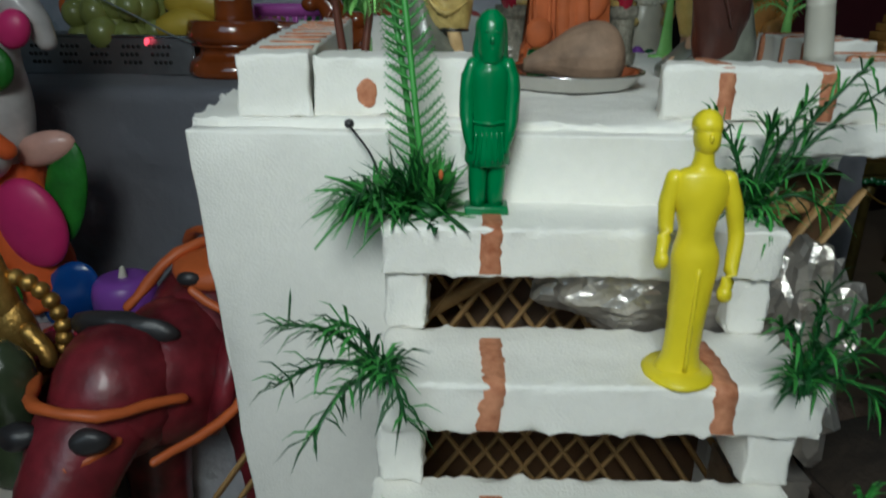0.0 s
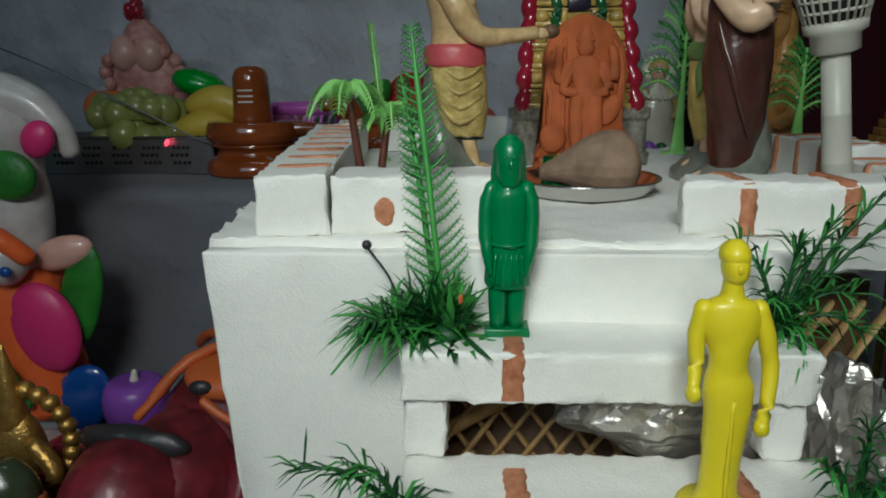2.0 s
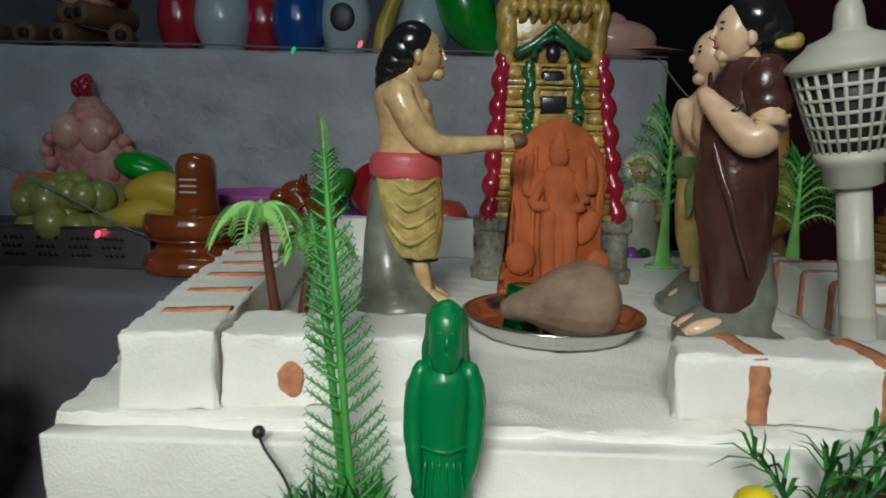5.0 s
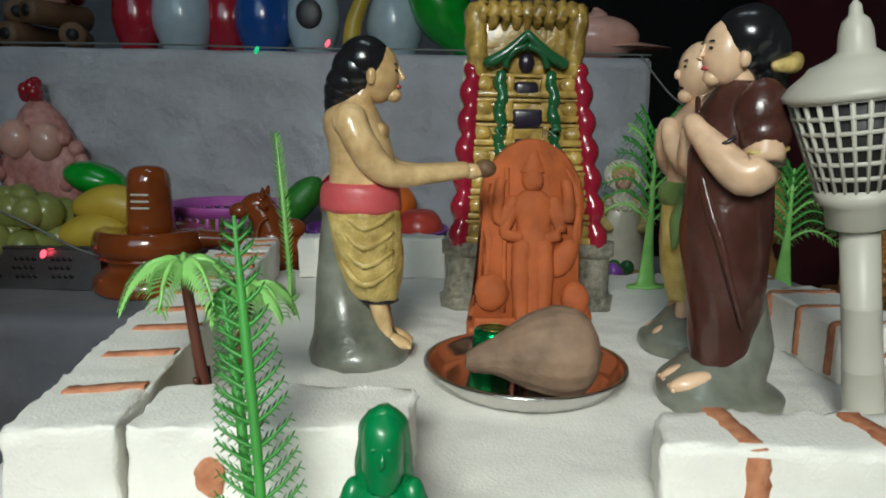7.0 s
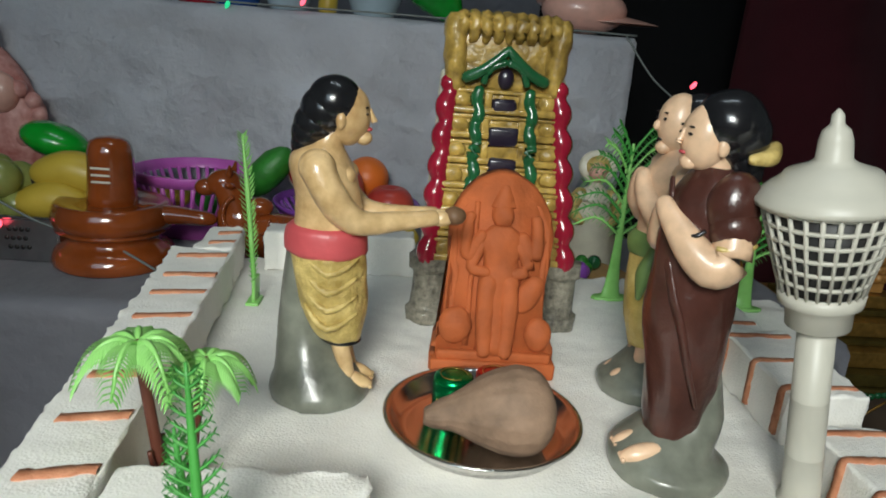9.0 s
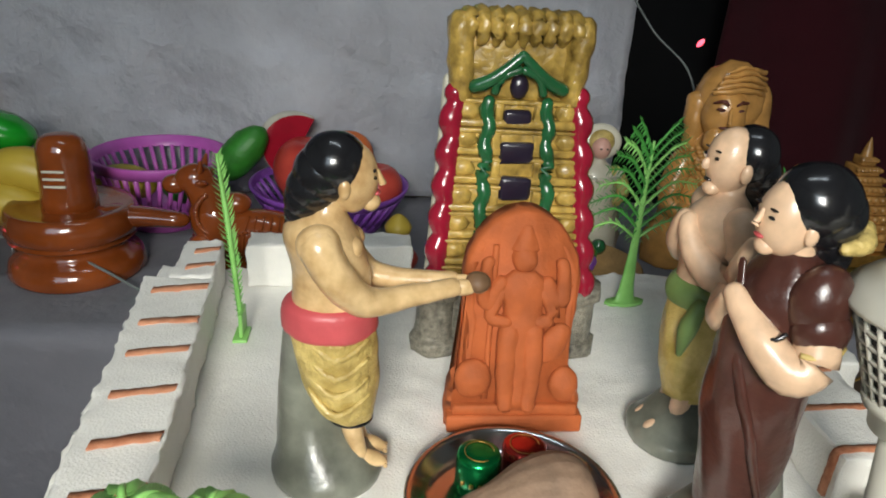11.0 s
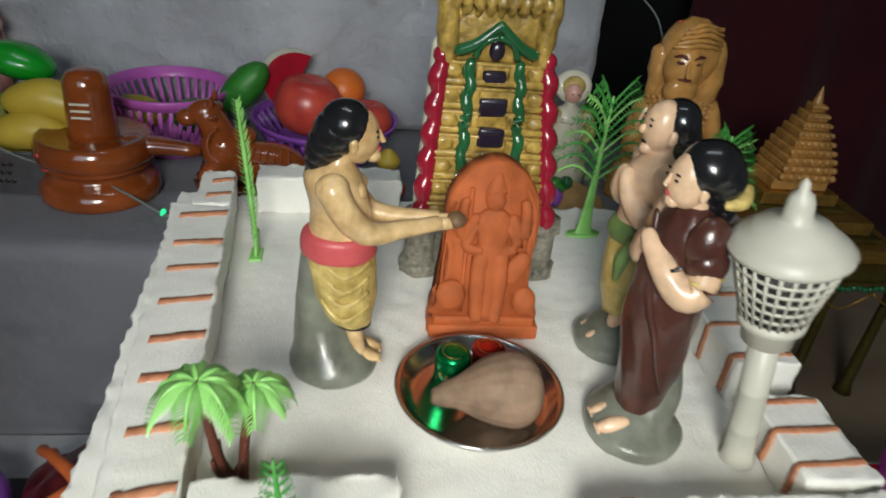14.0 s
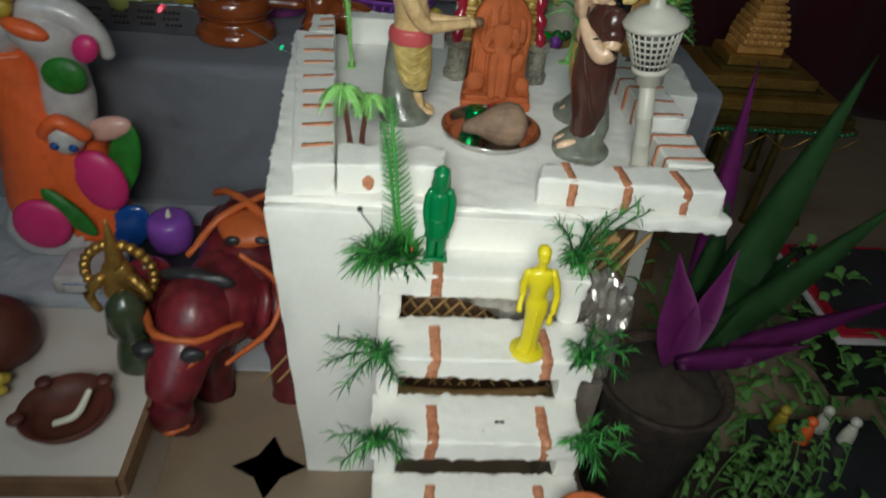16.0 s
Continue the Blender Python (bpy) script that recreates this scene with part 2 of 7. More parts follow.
def crom(rows, n):
    """Catmull-Rom through rows of numbers, n steps a span."""
    out = []
    a = [np.array(r, float) for r in rows]
    for i in range(len(a) - 1):
        p0, p1, p2, p3 = a[max(i - 1, 0)], a[i], a[i + 1], a[min(i + 2, len(a) - 1)]
        for k in range(n):
            t = k / n
            out.append(0.5 * (2 * p1 + (p2 - p0) * t + (2 * p0 - 5 * p1 + 4 * p2 - p3) * t * t + (3 * p1 - p0 - 3 * p2 + p3) * t ** 3))
    out.append(a[-1])
    return [[float(c) for c in r] for r in out]


def skin_rings(bm, rings, mi, cap=True):
    for a, b in zip(rings, rings[1:]):
        n = len(a)
        for k in range(n):
            f = bm.faces.new((a[k], a[(k + 1) % n], b[(k + 1) % n], b[k]))
            f.material_index = mi
    if cap:
        for r in (rings[0][::-1], rings[-1]):
            bm.faces.new(r).material_index = mi


def loft(bm, rows, mi=0, seg=24, n=4, cap=True, fold=0.0, folds=9):
    """Rings (x, y, z, rx, ry) up a body, smoothly joined; fold: pleats round it."""
    rings = []
    for x, y, z, rx, ry in crom(rows, n):
        ring = []
        for k in range(seg):
            a = 2 * math.pi * k / seg
            s = 1 + fold * math.sin(a * folds + z * 120)
            ring.append(bm.verts.new((x + max(rx, 1e-4) * s * math.cos(a), y + max(ry, 1e-4) * s * math.sin(a), z)))
        rings.append(ring)
    skin_rings(bm, rings, mi, cap)


def lathe(bm, rows, mi=0, centre=(0, 0, 0), seg=32, n=1, cap=True):
    loft(bm, [(centre[0], centre[1], centre[2] + z, r, r) for r, z in rows], mi, seg, n, cap)


def tube(bm, pts, radii, mi=0, seg=10, n=4, flat=1.0):
    rows = crom([(*p, r) for p, r in zip(pts, radii)], n)
    if max(radii) > 0.003:
        for end in (0, -1):
            p, r = Vector(rows[end][:3]), rows[end][3]
            d = (p - Vector(rows[1 if end == 0 else -2][:3])).normalized()
            more = [[*(p + d * r * 0.5), r * 0.86], [*(p + d * r * 0.82), r * 0.55], [*(p + d * r * 0.95), r * 0.2]]
            rows = more[::-1] + rows if end == 0 else rows + more
    rings = []
    for i, row in enumerate(rows):
        p = Vector(row[:3])
        d = Vector(rows[min(i + 1, len(rows) - 1)][:3]) - Vector(rows[max(i - 1, 0)][:3])
        d = d.normalized() if d.length > 1e-9 else Vector((0, 0, 1))
        u = d.cross(Vector((0.13, 0.21, 0.97) if abs(d.z) < 0.9 else (1, 0.1, 0))).normalized()
        w = d.cross(u)
        rings.append([bm.verts.new(p + max(row[3], 1e-4) * (u * math.cos(2 * math.pi * k / seg) + w * flat * math.sin(2 * math.pi * k / seg))) for k in range(seg)])
    skin_rings(bm, rings, mi)


def blob(bm, c, r, mi=0, rot=(0, 0, 0), seg=20):
    r = r if isinstance(r, (tuple, list)) else (r, r, r)
    m = pose(*c, *rot) @ Matrix.Diagonal((*r, 1))
    got = bmesh.ops.create_uvsphere(bm, u_segments=seg, v_segments=max(6, seg * 2 // 3), radius=1, matrix=m)
    for v in got["verts"]:
        for f in v.link_faces:
            f.material_index = mi


def box(bm, x0, x1, y0, y1, z0, z1, bevel=0.0, mi=0, segs=2):
    got = bmesh.ops.create_cube(bm, size=1, matrix=Matrix.Translation(((x0 + x1) / 2, (y0 + y1) / 2, (z0 + z1) / 2)) @ Matrix.Diagonal((x1 - x0, y1 - y0, z1 - z0, 1)))
    faces = {f for v in got["verts"] for f in v.link_faces}
    if bevel:
        res = bmesh.ops.bevel(bm, geom=list({e for f in faces for e in f.edges}), offset=bevel, segments=segs, affect="EDGES", profile=0.6)
        faces |= set(res["faces"])
    for f in faces:
        if f.is_valid:
            f.material_index = mi
    return got["verts"]


def warp(bm, quad):
    """Moves the plan from the unit square's corners to a quad (x0y0, x1y0, x1y1, x0y1)."""
    for v in bm.verts:
        u, w = v.co.x, v.co.y
        p = [Vector(q) for q in quad]
        q = (p[0] * (1 - u) + p[1] * u) * (1 - w) + (p[3] * (1 - u) + p[2] * u) * w
        v.co.x, v.co.y = q.x, q.y


def foam_block(name, quad, z0, z1, parent=None, bevel=0.0022, rough=0.0008, cell=0.005):
    """A hand-cut block of foam on a four-cornered plan, with soft, crumbly edges."""
    lx = max((Vector(quad[1]) - Vector(quad[0])).length, 0.01)
    ly = max((Vector(quad[3]) - Vector(quad[0])).length, 0.01)
    lz = z1 - z0
    r = min(bevel, lz * 0.35, lx * 0.35, ly * 0.35)
    bm = bmesh.new()

    def cuts(length):
        n = max(1, min(75, int(round((length - 2 * r) / cell))))
        return [0, r * 0.3, r * 0.65] + [r + (length - 2 * r) * i / n for i in range(n + 1)] + [length - r * 0.65, length - r * 0.3, length]

    xs, ys, zs = cuts(lx), cuts(ly), cuts(lz)
    nx, ny, nz = len(xs) - 1, len(ys) - 1, len(zs) - 1
    grid = {}
    shift = Vector((quad[0][0] * 7, quad[0][1] * 7, z0 * 7))

    def vert(i, j, k):
        key = (i, j, k)
        if key not in grid:
            p = Vector((xs[i], ys[j], zs[k]))
            q = Vector((min(max(p.x, r), lx - r), min(max(p.y, r), ly - r), min(max(p.z, r), lz - r)))
            d = p - q
            sharp = sum(1 for c in d if abs(c) > r * 0.2)
            n = d.normalized() if d.length > 1e-9 else Vector((0, 0, 0))
            s = p + shift
            wear = (noise.noise(s * 90) + 1.1 * noise.noise(s * 260)) * rough * (2.4 if sharp > 1 else 0.9) + noise.noise(s * 22) * rough * 1.5
            grid[key] = bm.verts.new(q + n * (r + wear))
        return grid[key]

    for i in range(nx):
        for j in range(ny):
            for k in (0, nz):
                bm.faces.new((vert(i, j, k), vert(i + 1, j, k), vert(i + 1, j + 1, k), vert(i, j + 1, k)))
    for i in range(nx):
        for k in range(nz):
            for j in (0, ny):
                bm.faces.new((vert(i, j, k), vert(i + 1, j, k), vert(i + 1, j, k + 1), vert(i, j, k + 1)))
    for j in range(ny):
        for k in range(nz):
            for i in (0, nx):
                bm.faces.new((vert(i, j, k), vert(i, j + 1, k), vert(i, j + 1, k + 1), vert(i, j, k + 1)))
    for v in bm.verts:
        v.co.x, v.co.y, v.co.z = v.co.x / lx, v.co.y / ly, v.co.z + z0
    warp(bm, quad)
    return ob_from(name, bm, FOAM, parent)


def stripe(points, width, parent, along, name="painted_stripe", lift=0.0012):
    """A brushed stripe laid over a run of points, with ragged sides; along: the way of its width."""
    bm = bmesh.new()
    along = Vector(along).normalized()
    rows = []
    pts = [Vector(p) for p in points]
    fine = []
    for a, b in zip(pts, pts[1:]):
        k = max(2, int((b - a).length / 0.003))
        fine += [a.lerp(b, i / k) for i in range(k)]
    fine.append(pts[-1])
    for i, p in enumerate(fine):
        tang = (fine[min(i + 1, len(fine) - 1)] - fine[max(i - 1, 0)]).normalized()
        out = along.cross(tang).normalized()
        if out.dot(Vector((-0.3, -1, 1.2))) < 0:
            out = -out
        wl = width * (0.5 + 0.2 * noise.noise(p * 260 + Vector((3, 0, 0))))
        wr = width * (0.5 + 0.2 * noise.noise(p * 260 + Vector((9, 4, 0))))
        c = p + along * (noise.noise(p * 40) * width * 0.15)
        low, high = out * -0.002, out * lift
        rows.append([bm.verts.new(c - along * wl + low), bm.verts.new(c - along * wl * 0.93 + high), bm.verts.new(c + high * 1.1), bm.verts.new(c + along * wr * 0.93 + high), bm.verts.new(c + along * wr + low)])
    for a, b in zip(rows, rows[1:]):
        for k in range(4):
            bm.faces.new((a[k], a[k + 1], b[k + 1], b[k]))
    return part(name, bm, ORANGE_PAINT, parent)


# ---- room ----


def plain_box(name, dims, material, label, category, bevel=0.0):
    bm = bmesh.new()
    box(bm, *dims, bevel=bevel)
    return tagged(ob_from(name, bm, material, smooth=False), label, category, kind="structure")


FLOOR_Z = -0.436
plain_box("floor", (-2.2, 2.6, -2.6, 2.6, FLOOR_Z - 0.05, FLOOR_Z), FLOOR_TILE, "beige tiled floor of a dim room", "floor")
plain_box("wall_left", (-2.3, -2.2, -2.6, 2.6, FLOOR_Z, 2.3), WALL, "plain painted wall of the room", "wall")
plain_box("wall_right", (2.6, 2.7, -2.6, 2.6, FLOOR_Z, 2.3), WALL, "plain painted wall of the room", "wall")
plain_box("wall_back", (-2.3, 2.7, 2.6, 2.7, FLOOR_Z, 2.3), WALL, "plain painted wall behind the display", "wall")
plain_box("wall_front", (-2.3, 2.7, -2.7, -2.6, FLOOR_Z, 2.3), WALL, "plain painted wall behind the viewer", "wall")
plain_box("ceiling", (-2.3, 2.7, -2.7, 2.7, 2.3, 2.4), WALL, "plain painted ceiling", "ceiling")

# dark star inlay in the floor
bm = bmesh.new()
for cx, cy, s in ((0.012, 0.012, 0.050), (0.45, -0.35, 0.055), (-0.45, 0.1, 0.055)):
    pts = []
    for k in range(8):
        a = math.pi / 4 * k
        r = s if k % 2 == 0 else s * 0.5
        pts.append(bm.verts.new((cx + r * math.cos(a), cy + r * math.sin(a), FLOOR_Z + 0.004)))
    f = bm.faces.new(pts)
    bmesh.ops.solidify(bm, geom=[f], thickness=0.003)
tagged(ob_from("floor_inlay", bm, FLOOR_DARK, smooth=False), "dark star-shaped tile inlay in the floor", "floor inlay", kind="structure")


def cloth(name, profile, x0, x1, material, label, wave=0.006, step=0.011, taper=0.0, seed=0.0, category="cloth"):
    """Cloth laid over steps: a profile of (y, z) swept along x, with creases."""
    bm = bmesh.new()
    rows = []
    fine = []
    for (ya, za), (yb, zb) in zip(profile, profile[1:]):
        k = max(1, int(math.hypot(yb - ya, zb - za) / step))
        fine += [(ya + (yb - ya) * i / k, za + (zb - za) * i / k, i / k) for i in range(k)]
    fine.append((*profile[-1], 0))
    nx = int((x1 - x0) / step)
    for i in range(nx + 1):
        x = x0 + (x1 - x0) * i / nx
        row = []
        for y, z, s in fine:
            p = Vector((x, y, z))
            crease = noise.noise(Vector((x * 7 + seed, y * 3, z * 3)))
            crease += 0.9 * (0.5 - abs(noise.noise(Vector((x * 10 + z * 8, y * 7 + seed, z * 9 - x * 5))))) + 0.45 * (0.5 - abs(noise.noise(Vector((x * 26 - z * 20, y * 18 + seed, z * 24 + x * 9)))))
            edge = math.sin(math.pi * s) if s else 0.0
            d = wave * crease * (0.25 + edge)
            row.append(bm.verts.new((x + taper * (y + z) * (i / nx), y - d, z + d * 0.35)))
        rows.append(row)
    for a, b in zip(rows, rows[1:]):
        for k in range(len(a) - 1):
            bm.faces.new((a[k], a[k + 1], b[k + 1], b[k]))
    bmesh.ops.solidify(bm, geom=bm.faces[:], thickness=0.0015)
    return tagged(ob_from(name, bm, material), label, category, kind="structure")


# stepped display: boxes under cloth
plain_box("display_step_low", (-1.6, 0.03, 0.20, 0.43, FLOOR_Z, -0.297), WOOD, "wooden step under the display cloth", "step")
plain_box("display_step_middle", (-1.6, 0.68, 0.45, 0.82, FLOOR_Z, -0.048), WOOD, "wooden step under the display cloth", "step")
plain_box("display_step_high", (-1.6, 0.535, 0.825, 1.5, FLOOR_Z, 0.24), WOOD, "wooden step under the display cloth", "step")
cloth("middle_step_cloth", [(0.815, -0.042), (0.445, -0.042), (0.435, -0.05), (0.432, -0.292)], -1.6, 0.69, CLOTH_DARK,
      "creased grey cloth covering the middle display step", wave=0.007)
cloth("high_step_cloth", [(1.48, 0.25), (0.82, 0.25), (0.805, 0.243), (0.80, -0.036)], -1.6, 0.535, CLOTH,
      "creased pale grey cloth covering the high display step", wave=0.02, seed=4.0)
cloth("low_step_cloth", [(0.428, -0.29), (0.19, -0.29), (0.185, -0.31), (0.185, FLOOR_Z + 0.004)], -1.6, 0.03, CLOTH,
      "pale cloth on the low display step", wave=0.004, seed=9.0)


def curtain(name, x0, x1, y, z0, z1, material, label, amp=0.03, freq=26):
    bm = bmesh.new()
    rows = []
    n = int((x1 - x0) / 0.012)
    for i in range(n + 1):
        x = x0 + (x1 - x0) * i / n
        row = []
        for k in range(25):
            z = z0 + (z1 - z0) * k / 24
            d = amp * (math.sin(x * freq + 0.8 * math.sin(z * 3)) * 0.5 + noise.noise(Vector((x * 6, z * 1.2, 3))))
            row.append(bm.verts.new((x, y + d, z)))
        rows.append(row)
    for a, b in zip(rows, rows[1:]):
        for k in range(24):
            bm.faces.new((a[k], b[k], b[k + 1], a[k + 1]))
    bmesh.ops.solidify(bm, geom=bm.faces[:], thickness=0.002)
    return tagged(ob_from(name, bm, material), label, "curtain", kind="structure")


curtain("curtain_maroon", 0.88, 2.5, 1.25, FLOOR_Z, 1.2, MAROON, "dark maroon curtain hanging in folds behind the display")
curtain("curtain_black", 0.5, 1.3, 1.42, FLOOR_Z, 1.2, BLACK_CLOTH, "black cloth hanging behind the display", amp=0.015)
curtain("curtain_grey", -1.6, 0.6, 1.56, 0.2, 1.2, CLOTH_DARK, "grey cloth hanging at the back of the display", amp=0.015)

# ---- foam temple platform ----
PR = (0.518, 0.010)                             # front right corner
BL, BR = (0.010, 0.485), (0.522, 0.485)         # back corners

platform = thing("foam_platform", "white foam platform with a thin top sheet and tall panel", "platform")
foam_block("top_sheet", [(0.0345, 0.0225), PR, BR, BL], -0.016, 0.0, platform, bevel=0.002, rough=0.0013, cell=0.006)
panel = foam_block("front_panel", [(0.036, 0.009), (0.154, 0.007), (0.154, 0.021), (0.036, 0.022)], FLOOR_Z + 0.001, -0.0045, platform, cell=0.02)
foam_block("front_beam", [(0.1545, 0.0065), (0.372, 0.004), (0.372, 0.018), (0.1545, 0.0205)], -0.050, -0.0045, platform, cell=0.015)
side = foam_block("side_panel", [(0.044, 0.022), (0.062, 0.022), (0.045, 0.425), (0.026, 0.425)], FLOOR_Z + 0.001, -0.0165, platform, cell=0.03)
foam_block("side_panel", [(0.385, 0.05), (0.40, 0.05), (0.40, 0.425), (0.385, 0.425)], FLOOR_Z + 0.001, -0.0165, platform, cell=0.03)
for ob in (panel, side):  # the tall panels lean inwards towards the floor
    for v in ob.data.vertices:
        v.co.x -= 0.068 * min(0.0, v.co.z + 0.0165)

# parapet blocks
H = 0.036
left_wall = foam_block("parapet_block", [(0.063, 0.026), (0.105, 0.030), (0.078, 0.3905), (0.026, 0.3905)], 0.0, H)
tagged(left_wall, "long white foam parapet block with orange cross stripes", "foam block", "parapet blocks")
left_end = foam_block("parapet_block", [(0.042, 0.3925), (0.0775, 0.3925), (0.0715, 0.463), (0.041, 0.463)], 0.0, 0.0365)
tagged(left_end, "short white foam parapet block at the back corner", "foam block", "parapet blocks")
for ob, ys in ((left_wall, (0.068, 0.113, 0.158, 0.197, 0.240, 0.284, 0.323, 0.372)), (left_end, (0.411, 0.442))):
    for y in ys:
        xo = 0.063 - (y - 0.026) * 0.101 if ob is left_wall else 0.043
        xi = 0.105 - (y - 0.030) * 0.075
        top = H if ob is left_wall else 0.0365
        stripe([(xo + 0.010, y - 0.003, top), (xi - 0.002, y + 0.004, top)], 0.0072, ob, (0, 1, 0))
front_left = foam_block("parapet_block", [(0.1065, 0.034), (0.215, 0.038), (0.217, 0.082), (0.1045, 0.079)], 0.0, 0.034)
tagged(front_left, "short white foam parapet block with an orange paint dab", "foam block", "parapet blocks")
bm = bmesh.new()
blob(bm, (0.138, 0.0350, 0.0135), (0.006, 0.0012, 0.0085))
for v in bm.verts:
    v.co += Vector((noise.noise(v.co * 300), 0, noise.noise(v.co * 260))) * 0.0012
part("paint_dab", bm, ORANGE_PAINT, front_left, "orange paint dab")
front_right = foam_block("parapet_block", [(0.312, 0.028), (0.507, 0.016), (0.508, 0.066), (0.319, 0.063)], 0.0, 0.032, bevel=0.004)
tagged(front_right, "white foam parapet block with wide orange stripes over its edge", "foam block", "parapet blocks")
for x in (0.345, 0.402, 0.463):
    yf = 0.028 - (x - 0.312) * 0.0615
    stripe([(x + 0.003, yf, 0.002), (x + 0.002, yf, 0.0275), (x + 0.001, yf + 0.0013, 0.0305), (x, yf + 0.0045, 0.0320), (x - 0.002, yf + 0.036, 0.0320)], 0.0095, front_right, (1, 0, 0))
back_wall = foam_block("parapet_block", [(0.093, 0.446), (0.237, 0.451), (0.237, 0.482), (0.093, 0.478)], 0.0, 0.040)
tagged(back_wall, "white foam parapet block standing along the back edge", "foam block", "parapet blocks")
RIGHT = (("white foam parapet block with orange stripes on top", (0.4635, 0.513), (0.074, 0.150), 0.030, (0.086, 0.115, 0.141)),
         ("white foam parapet block with orange stripes down its face", (0.466, 0.517), (0.176, 0.279), 0.036, (0.184, 0.222, 0.264)),
         ("low white foam parapet block with orange stripes near the back", (0.470, 0.516), (0.283, 0.372), 0.026, (0.312, 0.350)))
for label, (xa, xb), (ya, yb), h, ys in RIGHT:
    block = foam_block("parapet_block", [(xa, ya), (xb, ya - 0.001), (xb + 0.001, yb), (xa + 0.001, yb)], 0.0, h)
    tagged(block, label, "foam block", "parapet blocks")
    for y in ys:
        stripe([(xa - 0.0004, y, 0.004), (xa - 0.0004, y, h - 0.0028), (xa + 0.0006, y, h - 0.0007), (xa + 0.0028, y, h), (xb - 0.003, y + 0.002, h)], 0.0050, block, (0, 1, 0))

# foam staircase
stair = thing("foam_staircase", "white foam staircase with open risers and orange stripes", "staircase")
SX0, SX1 = 0.152, 0.366
levels = []
for k in range(6):
    zt, yf = -0.045 - 0.0625 * k, -0.040 - 0.052 * k
    levels.append((zt, yf))
    wob = 0.002 * math.sin(k * 2.3)
    x1 = SX1 + (0.006 if k == 1 else 0.0)
    foam_block("tread", [(SX0 + wob, yf), (x1 + wob, yf - 0.001), (x1 + wob, yf + 0.062), (SX0 + wob, yf + 0.062)], zt - 0.0275, zt, stair, bevel=0.0022, rough=0.0008, cell=0.004)
    zb = zt - 0.0278
    zn = max(zt - 0.0625, FLOOR_Z + 0.001)
    for xa, xb in ((SX0 + 0.001, SX0 + 0.024), (SX1 - 0.024, SX1 - 0.001)):
        foam_block("riser_block", [(xa, yf + 0.004), (xb, yf + 0.004), (xb, yf + 0.05), (xa, yf + 0.05)], zn + 0.0005, zb, stair, bevel=0.003)
    for sx, drift in (((0.2115, -0.003), (0.324, 0.002)) if k else ((0.2115, -0.002),)):
        stripe([(sx + drift, yf, zt - 0.0255), (sx, yf, zt - 0.0035), (sx, yf + 0.0009, zt - 0.0009), (sx, yf + 0.0035, zt), (sx, yf + 0.046, zt)], 0.0115, stair, (1, 0, 0))

# under the stair: cane basket and crumpled foil
basket = thing("cane_basket", "brown woven cane basket lying under the staircase", "basket")
bm = bmesh.new()
for k in range(15):
    x = 0.12 + 0.0195 * k
    for s in (1, -1):
        tube(bm, [(x - 0.06 * s, 0.05, -0.05), (x, 0.037 + 0.003 * s, -0.13), (x + 0.05 * s, 0.045, -0.21), (x + 0.11 * s, 0.05, -0.30)], [0.0050] * 4, seg=6, n=3, flat=0.4)
part("weave", bm, LATTICE, basket)
bm = bmesh.new()
tube(bm, [(0.10, 0.05, -0.305), (0.26, 0.04, -0.31), (0.44, 0.05, -0.305)], [0.007] * 3, seg=8)
tube(bm, [(0.10, 0.055, -0.19), (0.22, 0.03, -0.10), (0.30, 0.035, -0.065), (0.42, 0.055, -0.06)], [0.005] * 4, seg=8)
part("rim", bm, LATTICE, basket)
bm = bmesh.new()
box(bm, 0.09, 0.45, 0.07, 0.09, -0.42, -0.04)
part("lining", bm, WOOD, basket)
bm = bmesh.new()
bmesh.ops.create_icosphere(bm, subdivisions=4, radius=1, matrix=pose(0.312, -0.008, -0.090) @ Matrix.Diagonal((0.066, 0.022, 0.030, 1)))
for v in bm.verts:
    v.co += (v.co - Vector((0.312, -0.008, -0.090))) * (0.30 * noise.noise(v.co * 60) + 0.12 * noise.noise(v.co * 110))
tagged(ob_from("foil_wrap", bm, FOIL, smooth=False), "crumpled silver foil wrapper glinting under the stairs", "foil wrap")

# ---- figures: each one plain mesh ----


def settle(ob, base, place, scale, lean=(0.0, 0.0)):
    """Stands a modelled figure on its place: grown about its base and leaning a little."""
    b, p = Vector(base), Vector(place)
    for v in ob.data.vertices:
        d = v.co - b
        d = Vector((d.x * scale[0], d.y * scale[1], d.z * scale[2]))
        v.co = p + Vector((d.x + lean[0] * d.z, d.y + lean[1] * d.z, d.z))
    return ob


def stand(ob, base, place, scale):
    """The same for a thing made of parts."""
    ob.matrix_world = Matrix.Translation(place) @ Matrix.Diagonal((*scale, 1)) @ Matrix.Translation(-Vector(base))
    return ob


def finish(name, bm, mats, label, category="figurine", group=""):
    return tagged(ob_from(name, bm, mats), label, category, group)


